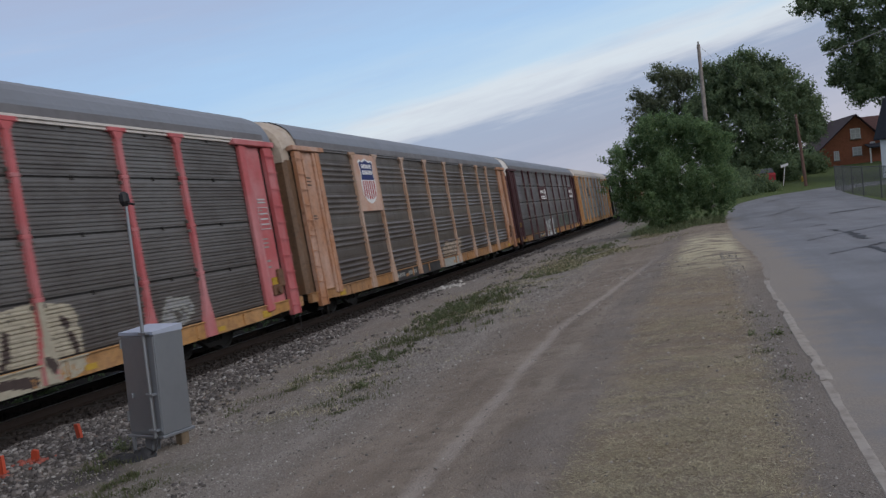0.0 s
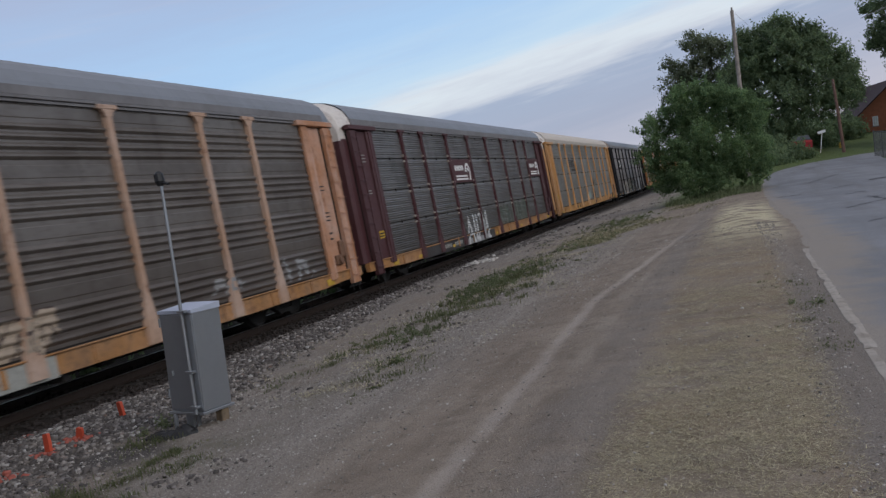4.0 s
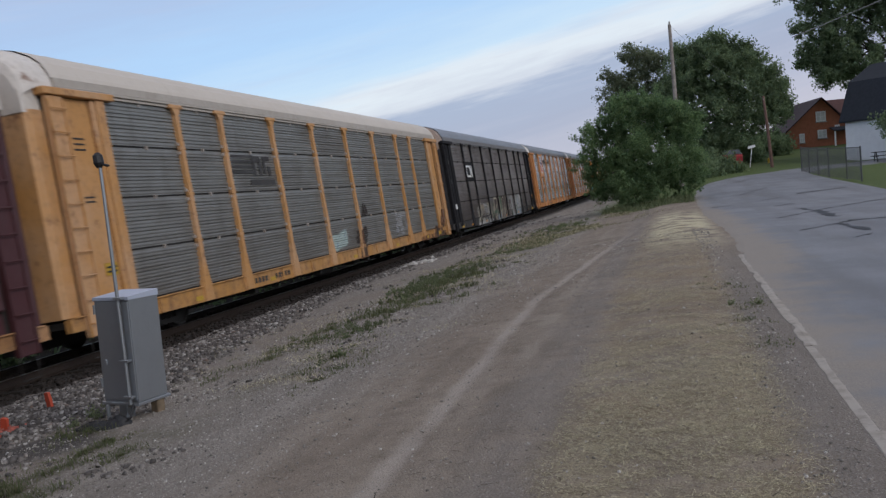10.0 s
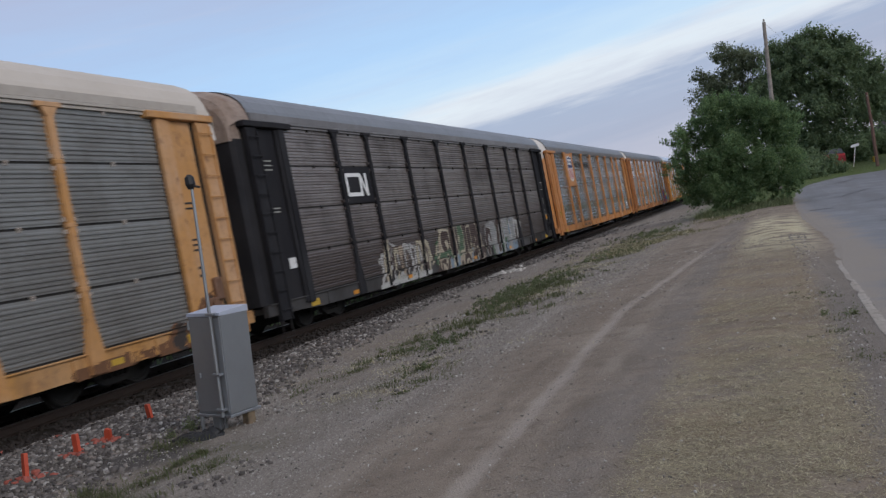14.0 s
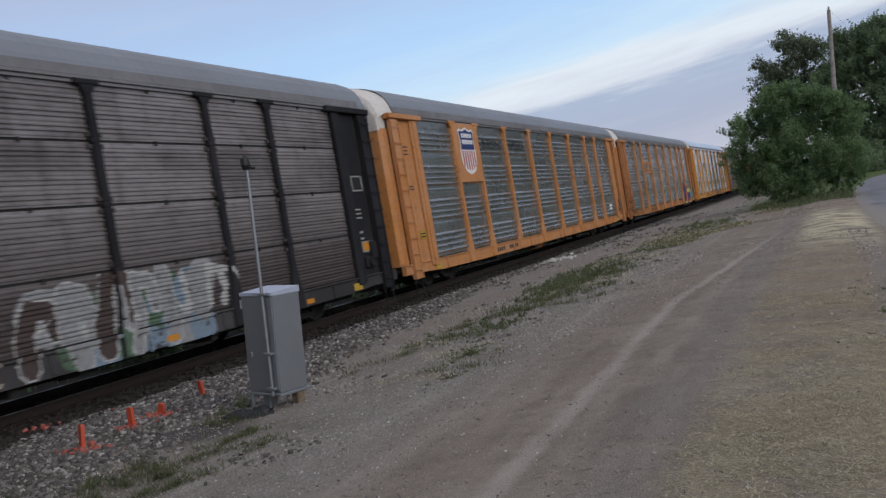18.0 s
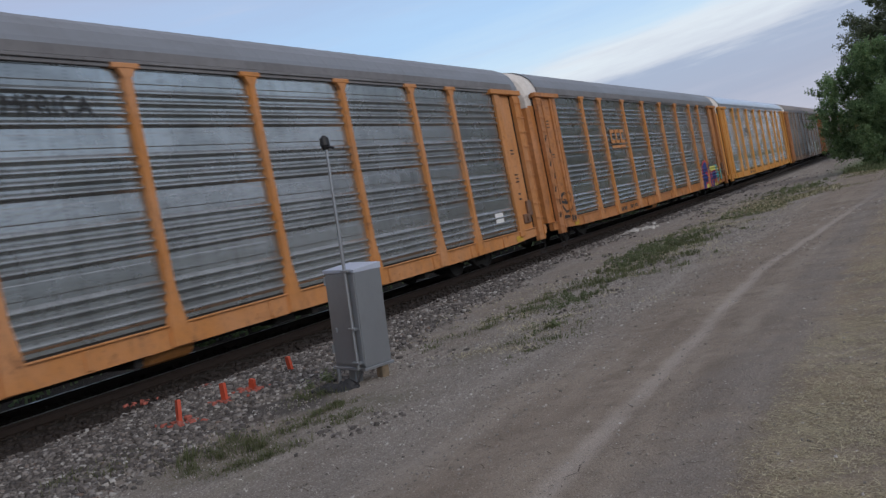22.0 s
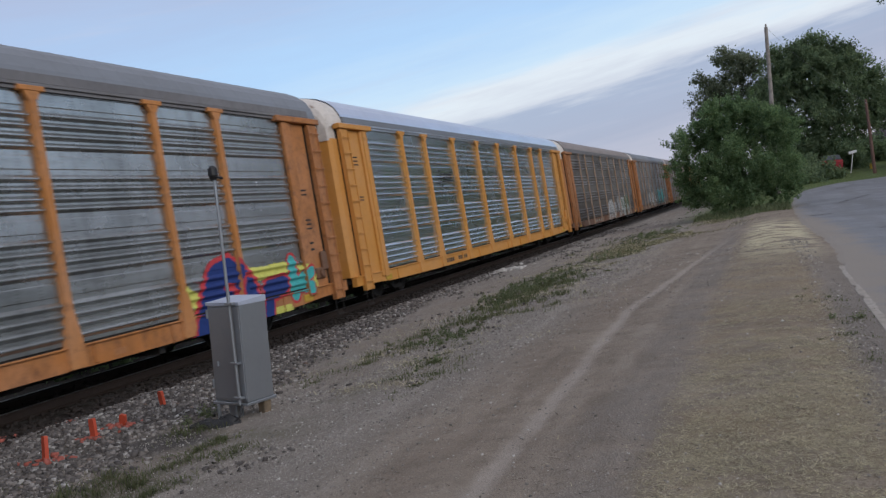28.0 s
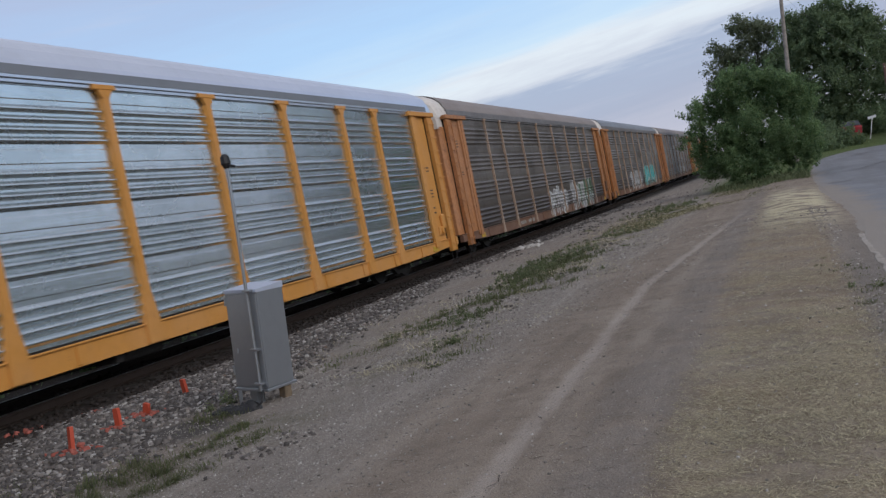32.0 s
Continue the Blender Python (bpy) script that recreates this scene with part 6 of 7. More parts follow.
def blades(name, px, py, length, width, tilt, material, seed, lift=0.004):
    """Thin blades standing or lying on the ground: tilt 0 lies flat, 1 stands up."""
    r = np.random.default_rng(seed)
    n = len(px)
    w = r.uniform(0, 2 * math.pi, n)
    up = np.sin(tilt * math.pi / 2)
    d = np.stack([np.cos(w) * np.cos(tilt * math.pi / 2), np.sin(w) * np.cos(tilt * math.pi / 2), up], 1)
    s = np.stack([-np.sin(w), np.cos(w), np.zeros(n)], 1)
    base = np.stack([px, py, height(px, py) + lift], 1)
    mid = base + d * (length * 0.55)[:, None]
    bend = d.copy()
    bend[:, 2] *= 0.45
    tip = mid + bend * (length * 0.45)[:, None]
    hw = (width / 2)[:, None]
    v = np.stack([base - s * hw, base + s * hw, mid + s * hw * 0.8, mid - s * hw * 0.8, tip + s * hw * 0.15, tip - s * hw * 0.15], 1)
    f = np.array([(0, 1, 2, 3), (3, 2, 4, 5)])
    F = (np.arange(n)[:, None, None] * 6 + f[None]).reshape(-1, 4)
    return part(name, raw_mesh(name, v.reshape(-1, 3), F), material)


n = 230000
py = 2.2 + 27 * rng.random(n) ** 2.0
px = np.where(rng.random(n) < 0.1, rng.uniform(-2.0, 0.7, n), rng.uniform(-1.0, 0.56, n))
inner = -0.95 + 0.2 * lattice(py, py * 0, 1.1, 22) - 0.1 * sstep(py, 5.4, 4.2)
thick = sstep(px, inner - 0.3, inner + 0.5) * sstep(px, 0.62, 0.25) * (0.55 + 0.4 * lattice(px, py, 1.3, 20) + 0.5 * lattice(px, py * 1.6, 4.3, 21)) * (0.25 + 0.75 * sstep(py, 15, 8)) * sstep(py, 27, 18)
keep = rng.random(n) < 1.1 * thick + 0.06 + 0.25 * sstep(px, -1.7, -1.0) * np.clip(lattice(px, py, 1.7, 25) - 0.2, 0, 1)
px, py = px[keep], py[keep]
tagged(blades("straw", px, py, rng.uniform(0.015, 0.06, len(px)) * (1 + py / 25), rng.uniform(0.0012, 0.0026, len(px)) * (1 + py / 12), rng.uniform(0, 0.16, len(px)), STRAW, 30), "mown dry straw lying on packed dirt", "straw", kind="stuff")

n = 900
px, py = rng.uniform(-4.2, 0.75, n), 2.4 + 13 * rng.random(n) ** 1.6
tagged(blades("twigs", px, py, 0.02 + 0.11 * rng.random(n) ** 3, rng.uniform(0.004, 0.011, n), rng.uniform(0, 0.12, n), plain("dead_twig", (0.075, 0.055, 0.04), 0.9), 34, 0.006), "dark dead twigs and bark bits on dirt", "twigs", kind="stuff")
cl = [(-5.76, 5.6, 0.26, 0.3), (-5.6, 5.9, 0.3, 0.16), (-5.5, 6.5, 0.28, 0.12), (-5.4, 7.05, 0.22, 0.1), (-6.2, 7.8, 0.25, 0.16), (-4.95, 6.7, 0.2, 0.07), (-5.1, 5.6, 0.14, 0.1), (-6.85, 5.3, 0.28, 0.15), (-5.15, 16.4, 0.4, 0.22), (-5.4, 19.0, 0.6, 0.2), (-5.3, 20.2, 0.6, 0.2), (-5.1, 21.4, 0.6, 0.18),
      (-4.9, 26.4, 0.5, 0.1), (-5.05, 12.8, 0.36, 0.16), (-4.45, 10.5, 0.3, 0.12), (-4.1, 9.3, 0.2, 0.05), (-5.4, 15.6, 0.4, 0.16), (-6.0, 13.4, 0.3, 0.08), (-5.2, 39, 1.0, 0.18), (0.5, 9.6, 0.26, 0.06), (0.62, 10.6, 0.2, 0.05), (0.66, 8.2, 0.2, 0.05), (0.4, 12.4, 0.3, 0.06)]
px, py, ln = [], [], []
for cx, cy, rad, hh in cl:
    if cx < -3 and cy > 11:
        rad, hh = rad * 1.7, hh * 1.15
    if cx < -5 and cy < 7:
        rad, hh = rad * 1.35, hh * 1.1
    for tuft in range(int(7 + 17 * rad)):
        tx, ty, tr, k = rng.normal(cx, rad * 0.5), rng.normal(cy, rad * (1.7 if cy > 9 else 0.8)), rng.uniform(0.02, 0.12) * (0.7 + rad), int(rng.integers(12, 70) * (0.4 if cx > 0 else 1))
        px.append(rng.normal(tx, tr, k))
        py.append(rng.normal(ty, tr, k))
        ln.append(hh * rng.uniform(0.25, 1.1) * rng.uniform(0.3, 1.0, k))
ty = 9.5 + 32 * rng.random(900) ** 1.5
tx = -5.15 + 0.5 * lattice(ty, ty * 0, 0.3, 41) + rng.normal(0, 0.6, 900)
keep = lattice(tx, ty, 0.8, 42) > -0.15 + 0.5 * rng.random(900)
for x, y in zip(tx[keep], ty[keep]):
    k = int(rng.integers(5, 40))
    px.append(rng.normal(x, 0.07, k))
    py.append(rng.normal(y, 0.12, k))
    ln.append((0.02 + 0.13 * rng.random() + 0.08 * (12 < y < 24) * rng.random()) * rng.uniform(0.4, 1.0, k))
px, py, ln = np.concatenate(px), np.concatenate(py), np.concatenate(ln)
tagged(blades("weeds", px, py, ln, rng.uniform(0.003, 0.007, len(px)) * (1 + py / 12), rng.uniform(0.1, 0.9, len(px)), WEED, 31), "scattered green weeds on gravel", "weeds", kind="stuff")
n = 42000
py = 9.0 + 28.5 * rng.random(n) ** 1.3
px = -5.2 + 0.5 * lattice(py, py * 0, 0.3, 41) + rng.normal(0, 1.0, n)
keep = lattice(px, py, 0.9, 43) + 0.5 * lattice(px, py, 3.0, 44) > -0.1 + 0.8 * rng.random(n)
px, py = px[keep], py[keep]
tagged(blades("dry_grass", px, py, rng.uniform(0.03, 0.11, len(px)), rng.uniform(0.002, 0.004, len(px)) * (1 + py / 12), rng.uniform(0, 0.45, len(px)), STRAW, 35), "dry tan grass among the weeds on gravel", "grass", kind="stuff")
n = 34000
py = rng.uniform(26, 46.5, n)
px = np.interp(py, [26, 32, 36, 46], [-5.0, -4.4, -3.6, -2.2]) + rng.normal(0, 1, n) * np.interp(py, [26, 32, 46], [0.5, 0.9, 1.2])
keep = lattice(px, py * 0.5, 0.9, 45) + 0.6 * lattice(px, py, 2.6, 46) > 0.1 - 0.3 * sstep(py, 38, 46) + 0.5 * rng.random(n)
px, py = px[keep], py[keep]
green = rng.random(len(px)) < 0.55
for pick, name, stuff_mat, words in ((green, "weeds", WEED, "sparse green grass beside the dirt track"), (~green, "dry_grass", STRAW, "sparse dry grass beside the dirt track")):
    k = int(pick.sum())
    tagged(blades(name, px[pick], py[pick], rng.uniform(0.04, 0.13, k), rng.uniform(0.008, 0.017, k), rng.uniform(0.2, 0.85, k), stuff_mat, 36), words, "grass", kind="stuff")
n = 9000
px, py = rng.uniform(-5.0, 1.0, n), 40 + 9 * rng.random(n)
keep = (py > 43.2 + 2.4 * np.abs(px + 2) / 4 + 1.5 * lattice(px, py, 0.7, 40) + 3.0 * np.clip(-px - 2.4, 0, 3))
px, py = px[keep], py[keep]
tagged(blades("tall_grass", px, py, rng.uniform(0.12, 0.5, len(px)) * (0.35 + 0.65 * sstep(py, 43, 46.5)) * (1 - 0.5 * sstep(px, -3.6, -4.6)), rng.uniform(0.015, 0.035, len(px)), rng.uniform(0.3, 1, len(px)), WEEDLEAF, 32), "tall green grass at the foot of the bush", "grass", kind="stuff")
n = 9000
px, py = rng.normal(-18.0, 0.9, n), rng.uniform(-8, 75, n)
tagged(blades("far_weeds", px, py, rng.uniform(0.2, 0.7, n), rng.uniform(0.04, 0.09, n), rng.uniform(0.6, 1, n), LEAF, 33), "dark tall weeds beyond the track", "weeds", kind="stuff")

# ---- trees and bush ----


def crown(name, lumps, count, size, material, parent, seed, ragged=0.12, holes=0.5, label=""):
    """Leaves in uneven lumps (x, y, z, radius): small folded cards, with gaps and loose twigs."""
    r = np.random.default_rng(seed)
    L = np.array(lumps, float)
    wgt = L[:, 3] ** 1.8
    k = max(4, count // 36)
    pick = r.choice(len(L), k, p=wgt / wgt.sum())
    d = r.normal(size=(k, 3))
    d /= np.linalg.norm(d, axis=1)[:, None]
    rad = L[pick, 3] * 0.81 * (r.random(k) ** 0.3) * (1 + ragged * r.normal(size=k) * (r.random(k) < 0.35))
    rad = rad * (1 + 0.4 * lattice(d[:, 0] * 3 + pick * 7, d[:, 1] * 3 + d[:, 2] * 5, 1.1, seed))
    c = L[pick, :3] + d * rad[:, None] * np.array([1, 1, 0.85])
    keep = lattice(c[:, 0] * 1.3 + c[:, 2], c[:, 1] + c[:, 2] * 1.4, 1.0 / max(size * 5, 0.5), seed + 5) > -holes
    c, d = c[keep], d[keep]
    out = d + np.array([0, 0, 0.6])
    out /= np.linalg.norm(out, axis=1)[:, None]
    i = r.integers(0, len(c), count)
    n = count
    reach = size * 1.25 * r.uniform(0.5, 1.5, len(c))[i]
    c = c[i] + out[i] * (np.minimum(np.abs(r.normal(size=n)), 1.6) * reach)[:, None] + np.clip(r.normal(size=(n, 3)), -1.5, 1.5) * (reach * 0.55)[:, None]
    nrm = r.normal(size=(n, 3)) * 0.8 + np.array([0, 0, 0.3]) + d[i] * 0.5
    u = np.cross(nrm, r.normal(size=(n, 3)))
    u /= np.linalg.norm(u, axis=1)[:, None]
    w = np.cross(nrm, u)
    w /= np.linalg.norm(w, axis=1)[:, None]
    s = (size * r.uniform(0.5, 1.25, n))[:, None]
    fold = np.cross(u, w) * s * 0.18
    v = np.stack([c - u * s * 0.5, c + w * s * 0.26 + fold, c + u * s * 0.5, c - w * s * 0.26 + fold], 1)
    F = (np.arange(n)[:, None] * 4 + np.array([0, 1, 2, 3])[None]).reshape(-1, 4)
    return part(name, raw_mesh(name, v.reshape(-1, 3), F), material, parent, label)


def tree(name, label, category, x, y, trunk_h, trunk_r, lumps, count, size, material, seed, group="", lean=0.0):
    z = float(height(x, y))
    ob = thing(name, label, category, (x, y, z), 0, group)
    r = random.Random(seed)
    a = Acc()
    path = [(lean * k / 5 + r.uniform(-0.1, 0.1) * (k > 0), r.uniform(-0.1, 0.1) * (k > 0), -0.3 + trunk_h * k / 5) for k in range(6)]
    a.tube(path, [trunk_r * (1.35 if k == 0 else 1 - 0.13 * k) for k in range(6)], 10)
    part("trunk", a, BARK, ob)
    for lx, ly, lz, lr in lumps[:40]:
        st = path[r.choice((3, 4, 5))]
        if lz < st[2] * 0.7:
            continue
        m = ((st[0] + lx) / 2 + r.uniform(-0.5, 0.5), (st[1] + ly) / 2, st[2] * 0.4 + lz * 0.6 - lr * 0.4)
        a = Acc()
        a.tube([st, m, (lx, ly, lz), (lx + r.uniform(-1, 1) * lr * 0.5, ly, lz + lr * 0.6)], [trunk_r * 0.26, trunk_r * 0.15, trunk_r * 0.07, trunk_r * 0.03], 6)
        part("limb", a, BARK, ob)
    crown("crown", lumps, count, size, material, ob, seed, 0.12, 0.75)
    return ob


# brush added beyond the track, to keep skylight from under the wagons
bank = random.Random(17)
tagged(crown("trackside_brush", [(-16.0 - bank.uniform(0, 1.6), -14 + 0.9 * k, -0.9 + bank.uniform(-0.2, 0.5), bank.uniform(0.8, 1.3)) for k in range(90)], 30000, 0.26, LEAF, None, 91), "dark brush added beyond the track to shade under the train", "brush", kind="stuff")

herb = random.Random(23)
HERBS = []
for cx, cy, rx, ry, h in ((-4.45, 10.3, 0.28, 0.3, 0.13), (-5.15, 12.9, 0.3, 0.5, 0.17), (-4.85, 12.6, 0.2, 0.4, 0.12), (-5.5, 17.2, 0.32, 1.0, 0.26), (-5.55, 18.8, 0.38, 1.1, 0.28), (-5.6, 20.4, 0.42, 1.1, 0.26), (-5.45, 23.0, 0.4, 1.3, 0.18),
                          (-5.5, 27.0, 0.5, 1.4, 0.13), (-5.0, 29.0, 0.5, 1.3, 0.13), (-4.7, 39.0, 0.9, 2.4, 0.2), (-4.3, 9.6, 0.2, 0.2, 0.04), (-6.65, 8.4, 0.22, 0.2, 0.14), (0.58, 10.6, 0.16, 0.3, 0.035), (0.7, 10.75, 0.1, 0.2, 0.03), (0.48, 8.4, 0.1, 0.3, 0.025)):
    for k in range(int(10 + 30 * rx * ry)):
        x, y = herb.gauss(cx, rx * 0.7), herb.gauss(cy, ry * 0.7)
        HERBS.append((x, y, float(height(x, y)) + h * herb.uniform(0.05, 0.5), h * herb.uniform(0.3, 0.7)))
tagged(crown("broadleaf_weeds", HERBS, 17000, 0.034, WEEDLEAF, None, 92, 0.3, 0.9), "low leafy green weeds on dry gravel", "weeds", kind="stuff")

twig = random.Random(9)
SPRIGS = []
for k in range(110):
    w = twig.uniform(-0.25, math.pi + 0.2)
    f = 0.86 + 0.26 * twig.random() ** 1.5
    side = 1.0 if w < 1.7 else 0.9
    SPRIGS.append((0.35 + 3.0 * f * math.cos(w), twig.uniform(-1.2, 0.6), 2.3 + 3.2 * f * side * math.sin(w), twig.uniform(0.12, 0.34)))
# long shoots that rise out of the outline
for k in range(26):
    w = twig.uniform(0.35, 2.75)
    x, y, z = 0.35 + 2.75 * math.cos(w), twig.uniform(-1.5, 0.3), 2.3 + 2.9 * math.sin(w)
    lean, reach = 0.35 * math.cos(w) + twig.uniform(-0.15, 0.15), twig.uniform(0.5, 1.0)
    for i in range(5):
        SPRIGS.append((x + lean * reach * i / 4, y, z + reach * i / 4, 0.36 - 0.06 * i))
bush = tree("bush", "large round green bush beside the road", "bush", -1.85, 48.5, 2.6, 0.11,
     [(0.3, 0, 2.4, 2.2), (-1.3, 0.2, 2.0, 1.4), (1.9, 0, 2.2, 1.6), (0.2, 0, 4.1, 1.4), (1.5, 0.2, 4.0, 1.2), (-1.0, 0, 3.8, 0.9), (2.6, 0, 3.4, 0.85), (-2.0, 0, 3.1, 0.7), (-1.8, -0.2, 1.0, 0.9), (2.5, 0, 1.1, 1.0), (0, -0.9, 1.2, 1.8), (-0.6, 0, 5.2, 0.55), (0.3, 0, 5.4, 0.5), (1.1, 0, 5.35, 0.5), (1.8, 0, 5.0, 0.45), (-1.3, 0, 4.7, 0.4), (-2.1, 0, 4.15, 0.4), (-2.8, 0, 3.9, 0.32), (-2.5, 0, 2.6, 0.5), (2.7, 0, 4.3, 0.4), (3.2, 0, 3.6, 0.35), (3.25, 0, 2.4, 0.5), (3.1, -0.2, 1.4, 0.55), (-2.3, 0, 1.8, 0.6), (3.0, 0, 4.2, 0.7), (2.4, 0, 4.8, 0.55), (0.4, -1.5, 3.2, 0.8), (-0.9, -1.4, 2.6, 0.7), (1.6, -1.4, 2.4, 0.8)],
     92000, 0.115, BUSHLEAF, 71)
crown("sprig", SPRIGS, 17000, 0.12, BUSHLEAF, bush, 70, 0.3, 0.9)
tree("tree", "large dark green broadleaf tree", "tree", 4.6, 88.0, 6.5, 0.38,
     [(0, 0, 8.5, 3.4), (-3.2, 0, 7.6, 2.6), (3.3, 0, 7.4, 2.8), (0.1, 0, 10.6, 2.0), (-2.2, 0.5, 10.0, 1.8), (2.4, 0, 9.6, 1.9), (5.0, 0, 6.2, 1.7), (5.3, -0.4, 4.4, 1.3), (-4.6, 0, 6.0, 1.6), (-1.3, 0, 11.3, 0.8), (-0.2, 0, 11.9, 0.7), (1.2, 0, 11.5, 0.8), (2.9, 0, 11.0, 0.6), (-3.2, 0, 11.1, 0.6), (4.2, 0, 9.6, 0.7), (5.1, 0, 8.3, 0.7), (5.9, 0, 7.0, 0.6), (0.2, -1, 5.2, 2.6), (-3.0, -0.8, 4.2, 2.0), (3.2, -0.8, 4.2, 2.0), (0, -1, 2.6, 1.9), (6.1, 0, 5.3, 0.7)],
     92000, 0.26, LEAF, 72, "trees beyond the road")
tree("tree", "thin-crowned grey green tree with sky gaps", "tree", -2.6, 91.0, 6.5, 0.24,
     [(0, 0, 8.4, 2.4), (-1.6, 0, 10.6, 1.7), (1.0, 0, 12.0, 1.8), (-0.4, 0, 13.2, 1.2), (-2.8, 0, 11.4, 0.8), (-2.4, 0, 7.8, 1.5), (-1.2, 0, 6.0, 1.7), (-2.3, 0, 9.4, 1.7), (0.4, 0, 10.2, 2.1), (-0.8, 0, 4.0, 1.8), (2.6, 0, 12.2, 1.1), (-2.6, 0, 5.2, 1.0), (1.5, 0, 7.5, 1.9), (3.2, 0, 9.8, 1.5), (1.4, 0, 13.0, 0.7)],
     33000, 0.24, leafy("sparse_leaves", (0.15, 0.185, 0.135), (0.26, 0.29, 0.20), 0.75), 73, "trees beyond the road")
tree("tree", "tall dark tree behind the white house", "tree", 22.5, 97.0, 11.0, 0.5,
     [(0, 0, 14.5, 5.2), (-4.6, 0, 11.0, 3.0), (-5.4, 0, 8.5, 2.6), (-5.6, 0, 7.6, 1.7), (-4.4, 0, 15.5, 3.0), (0, 0, 20, 4.0), (5, 0, 14, 4.0), (-6.9, 0, 12.6, 1.9), (-7.2, 0, 10.0, 1.7), (-7.4, 0, 8.7, 1.2), (-3, -1, 8.6, 2.2), (-7.8, 0, 14.4, 1.2), (-8.8, 0, 12.3, 0.7), (-8.6, 0, 10.4, 0.6), (-8.7, 0, 8.9, 0.6), (3, 0, 8, 3.4), (-6.2, 0, 19.0, 2.2), (-9.2, 0, 17.0, 1.5), (-10.8, 0, 16.6, 1.2), (-11.6, 0, 16.9, 0.6), (-8.0, 0, 16.2, 1.6), (6, 0, 20, 4.0), (9, 0, 15, 4.0), (2, -1, 16, 4.0), (10, 0, 21, 3.5), (9, 0, 9.5, 3.5)],
     125000, 0.32, LEAF, 74, "trees beyond the road")
for x, y, lumps, s in ((1.8, 84, [(0, 0, 1.1, 1.4), (1.6, 0, 0.9, 1.1), (-1.5, 0, 0.9, 1.1)], 75), (6.4, 94, [(0, 0, 1.2, 1.6), (2.0, 0, 1.0, 1.3), (-2.2, 0, 1.1, 1.4)], 76), (9.0, 101, [(0, 0, 1.2, 1.5), (1.4, 0, 0.7, 0.9), (-1.8, 0, 1.4, 1.4)], 77), (-3.6, 80, [(0, 0, 1.2, 1.6), (2.2, 0, 1.1, 1.4)], 78), (3.4, 92, [(0, 0, 1.4, 1.9), (-1.8, 0, 1.2, 1.5)], 79),
                       (7.0, 91, [(0, 0, 0.8, 1.1), (1.1, 0, 0.6, 0.8), (-1.2, 0, 0.7, 0.9)], 82), (10.2, 97, [(0, 0, 0.9, 1.2), (1.3, 0, 0.6, 0.8)], 83), (11.6, 103, [(0, 0, 1.0, 1.3), (-1.2, 0, 1.1, 1.2)], 84), (2.0, 75.5, [(0, 0, 0.3, 0.7), (1.2, 0.6, 0.25, 0.6), (-1.3, -0.4, 0.4, 0.8)], 85), (4.0, 79, [(0, 0, 0.3, 0.7), (1.35, 0.5, 0.45, 0.75), (-1.2, -0.5, 0.4, 0.8)], 86), (2.6, 81, [(0, 0, 0.7, 1.1), (1.4, 0, 0.5, 0.8)], 87)):
    tree("shrub", "dark green shrub under the trees", "shrub", x, y, 1.0, 0.06, lumps, 3600, 0.3, LEAF, s, "shrubs under the trees")

# ---- poles, wires and small street things ----
pz = float(height(0.66, 66))
pole = thing("utility_pole", "tall grey weathered wooden utility pole", "utility pole", (0.66, 66, pz))
a = Acc()
a.tube([(0.12, 0, -0.5), (0.06, 0, 6), (0, 0, 12.0 - pz)], [0.17, 0.145, 0.115], 12)
part("shaft", a, POLEWOOD, pole)
a = Acc()
a.tube([(0, 0, 11.97 - pz), (0, 0, 12.1 - pz), (0, 0, 12.22 - pz)], [0.03, 0.07, 0.05], 8)
part("insulator", a, CONCRETE, pole)
a = Acc()
a.tube([(0.15, -0.1, 5.0), (0.9, -0.2, 4.85)], 0.03, 6)
a.box(0.78, 0.98, -0.3, -0.1, 4.62, 4.82, 0, 0.03)
part("lamp_arm", a, GALV, pole)
q = 8.55, 82.0, float(height(8.55, 82))
p2 = thing("utility_pole", "short leaning brown wooden pole", "utility pole", q)
a = Acc()
a.tube([(0.1, 0, -0.5), (-0.1, 0, 3.2), (-0.3, 0, 6.2)], [0.15, 0.13, 0.11], 10)
part("shaft", a, REDPOLE, p2)
a = Acc()
a.tube([(-0.3, -0.12, 5.9), (-0.3, -0.2, 5.9)], 0.05, 6)
part("insulator", a, CONCRETE, p2)
for ends, sag, rad in [(((0.66, 66, 12.0), (8.3, 82, q[2] + 6.0)), 0.5, 0.007), (((7.9, 60.0, 9.3), (30, 60.5, 17.0)), 0.3, 0.028)]:
    a = Acc()
    p, r = Vector(ends[0]), Vector(ends[1])
    a.tube([p.lerp(r, k / 12) - Vector((0, 0, sag * 4 * (k / 12) * (1 - k / 12))) for k in range(13)], rad, 5)
    tagged(part("overhead_wire", a, WIRE), "thin pale overhead wire beside the trees", "wire", "overhead wires")
sg = thing("street_sign", "white street sign on a leaning metal post", "street sign", (7.22, 84.5, float(height(7.22, 84.5))))
a = Acc()
a.tube([(-0.25, 0, -0.3), (0.05, 0, 1.75)], 0.035, 8)
part("post", a, WHITE, sg)
a = Acc()
a.loft([[(-0.28, yy, 1.64), (0.36, yy, 1.78), (0.34, yy, 2.0), (-0.3, yy, 1.86)] for yy in (-0.02, 0.02)])
part("blade", a, WHITE, sg)
hy = thing("hydrant", "small yellow fire hydrant in grass", "hydrant", (9.0, 88.0, float(height(9.0, 88.0))))
a = Acc()
a.tube([(0, 0, -0.1), (0, 0, 0.05), (0, 0, 0.06), (0, 0, 0.34), (0, 0, 0.37), (0, 0, 0.45), (0, 0, 0.5)], [0.13, 0.13, 0.09, 0.09, 0.12, 0.09, 0.03], 12)
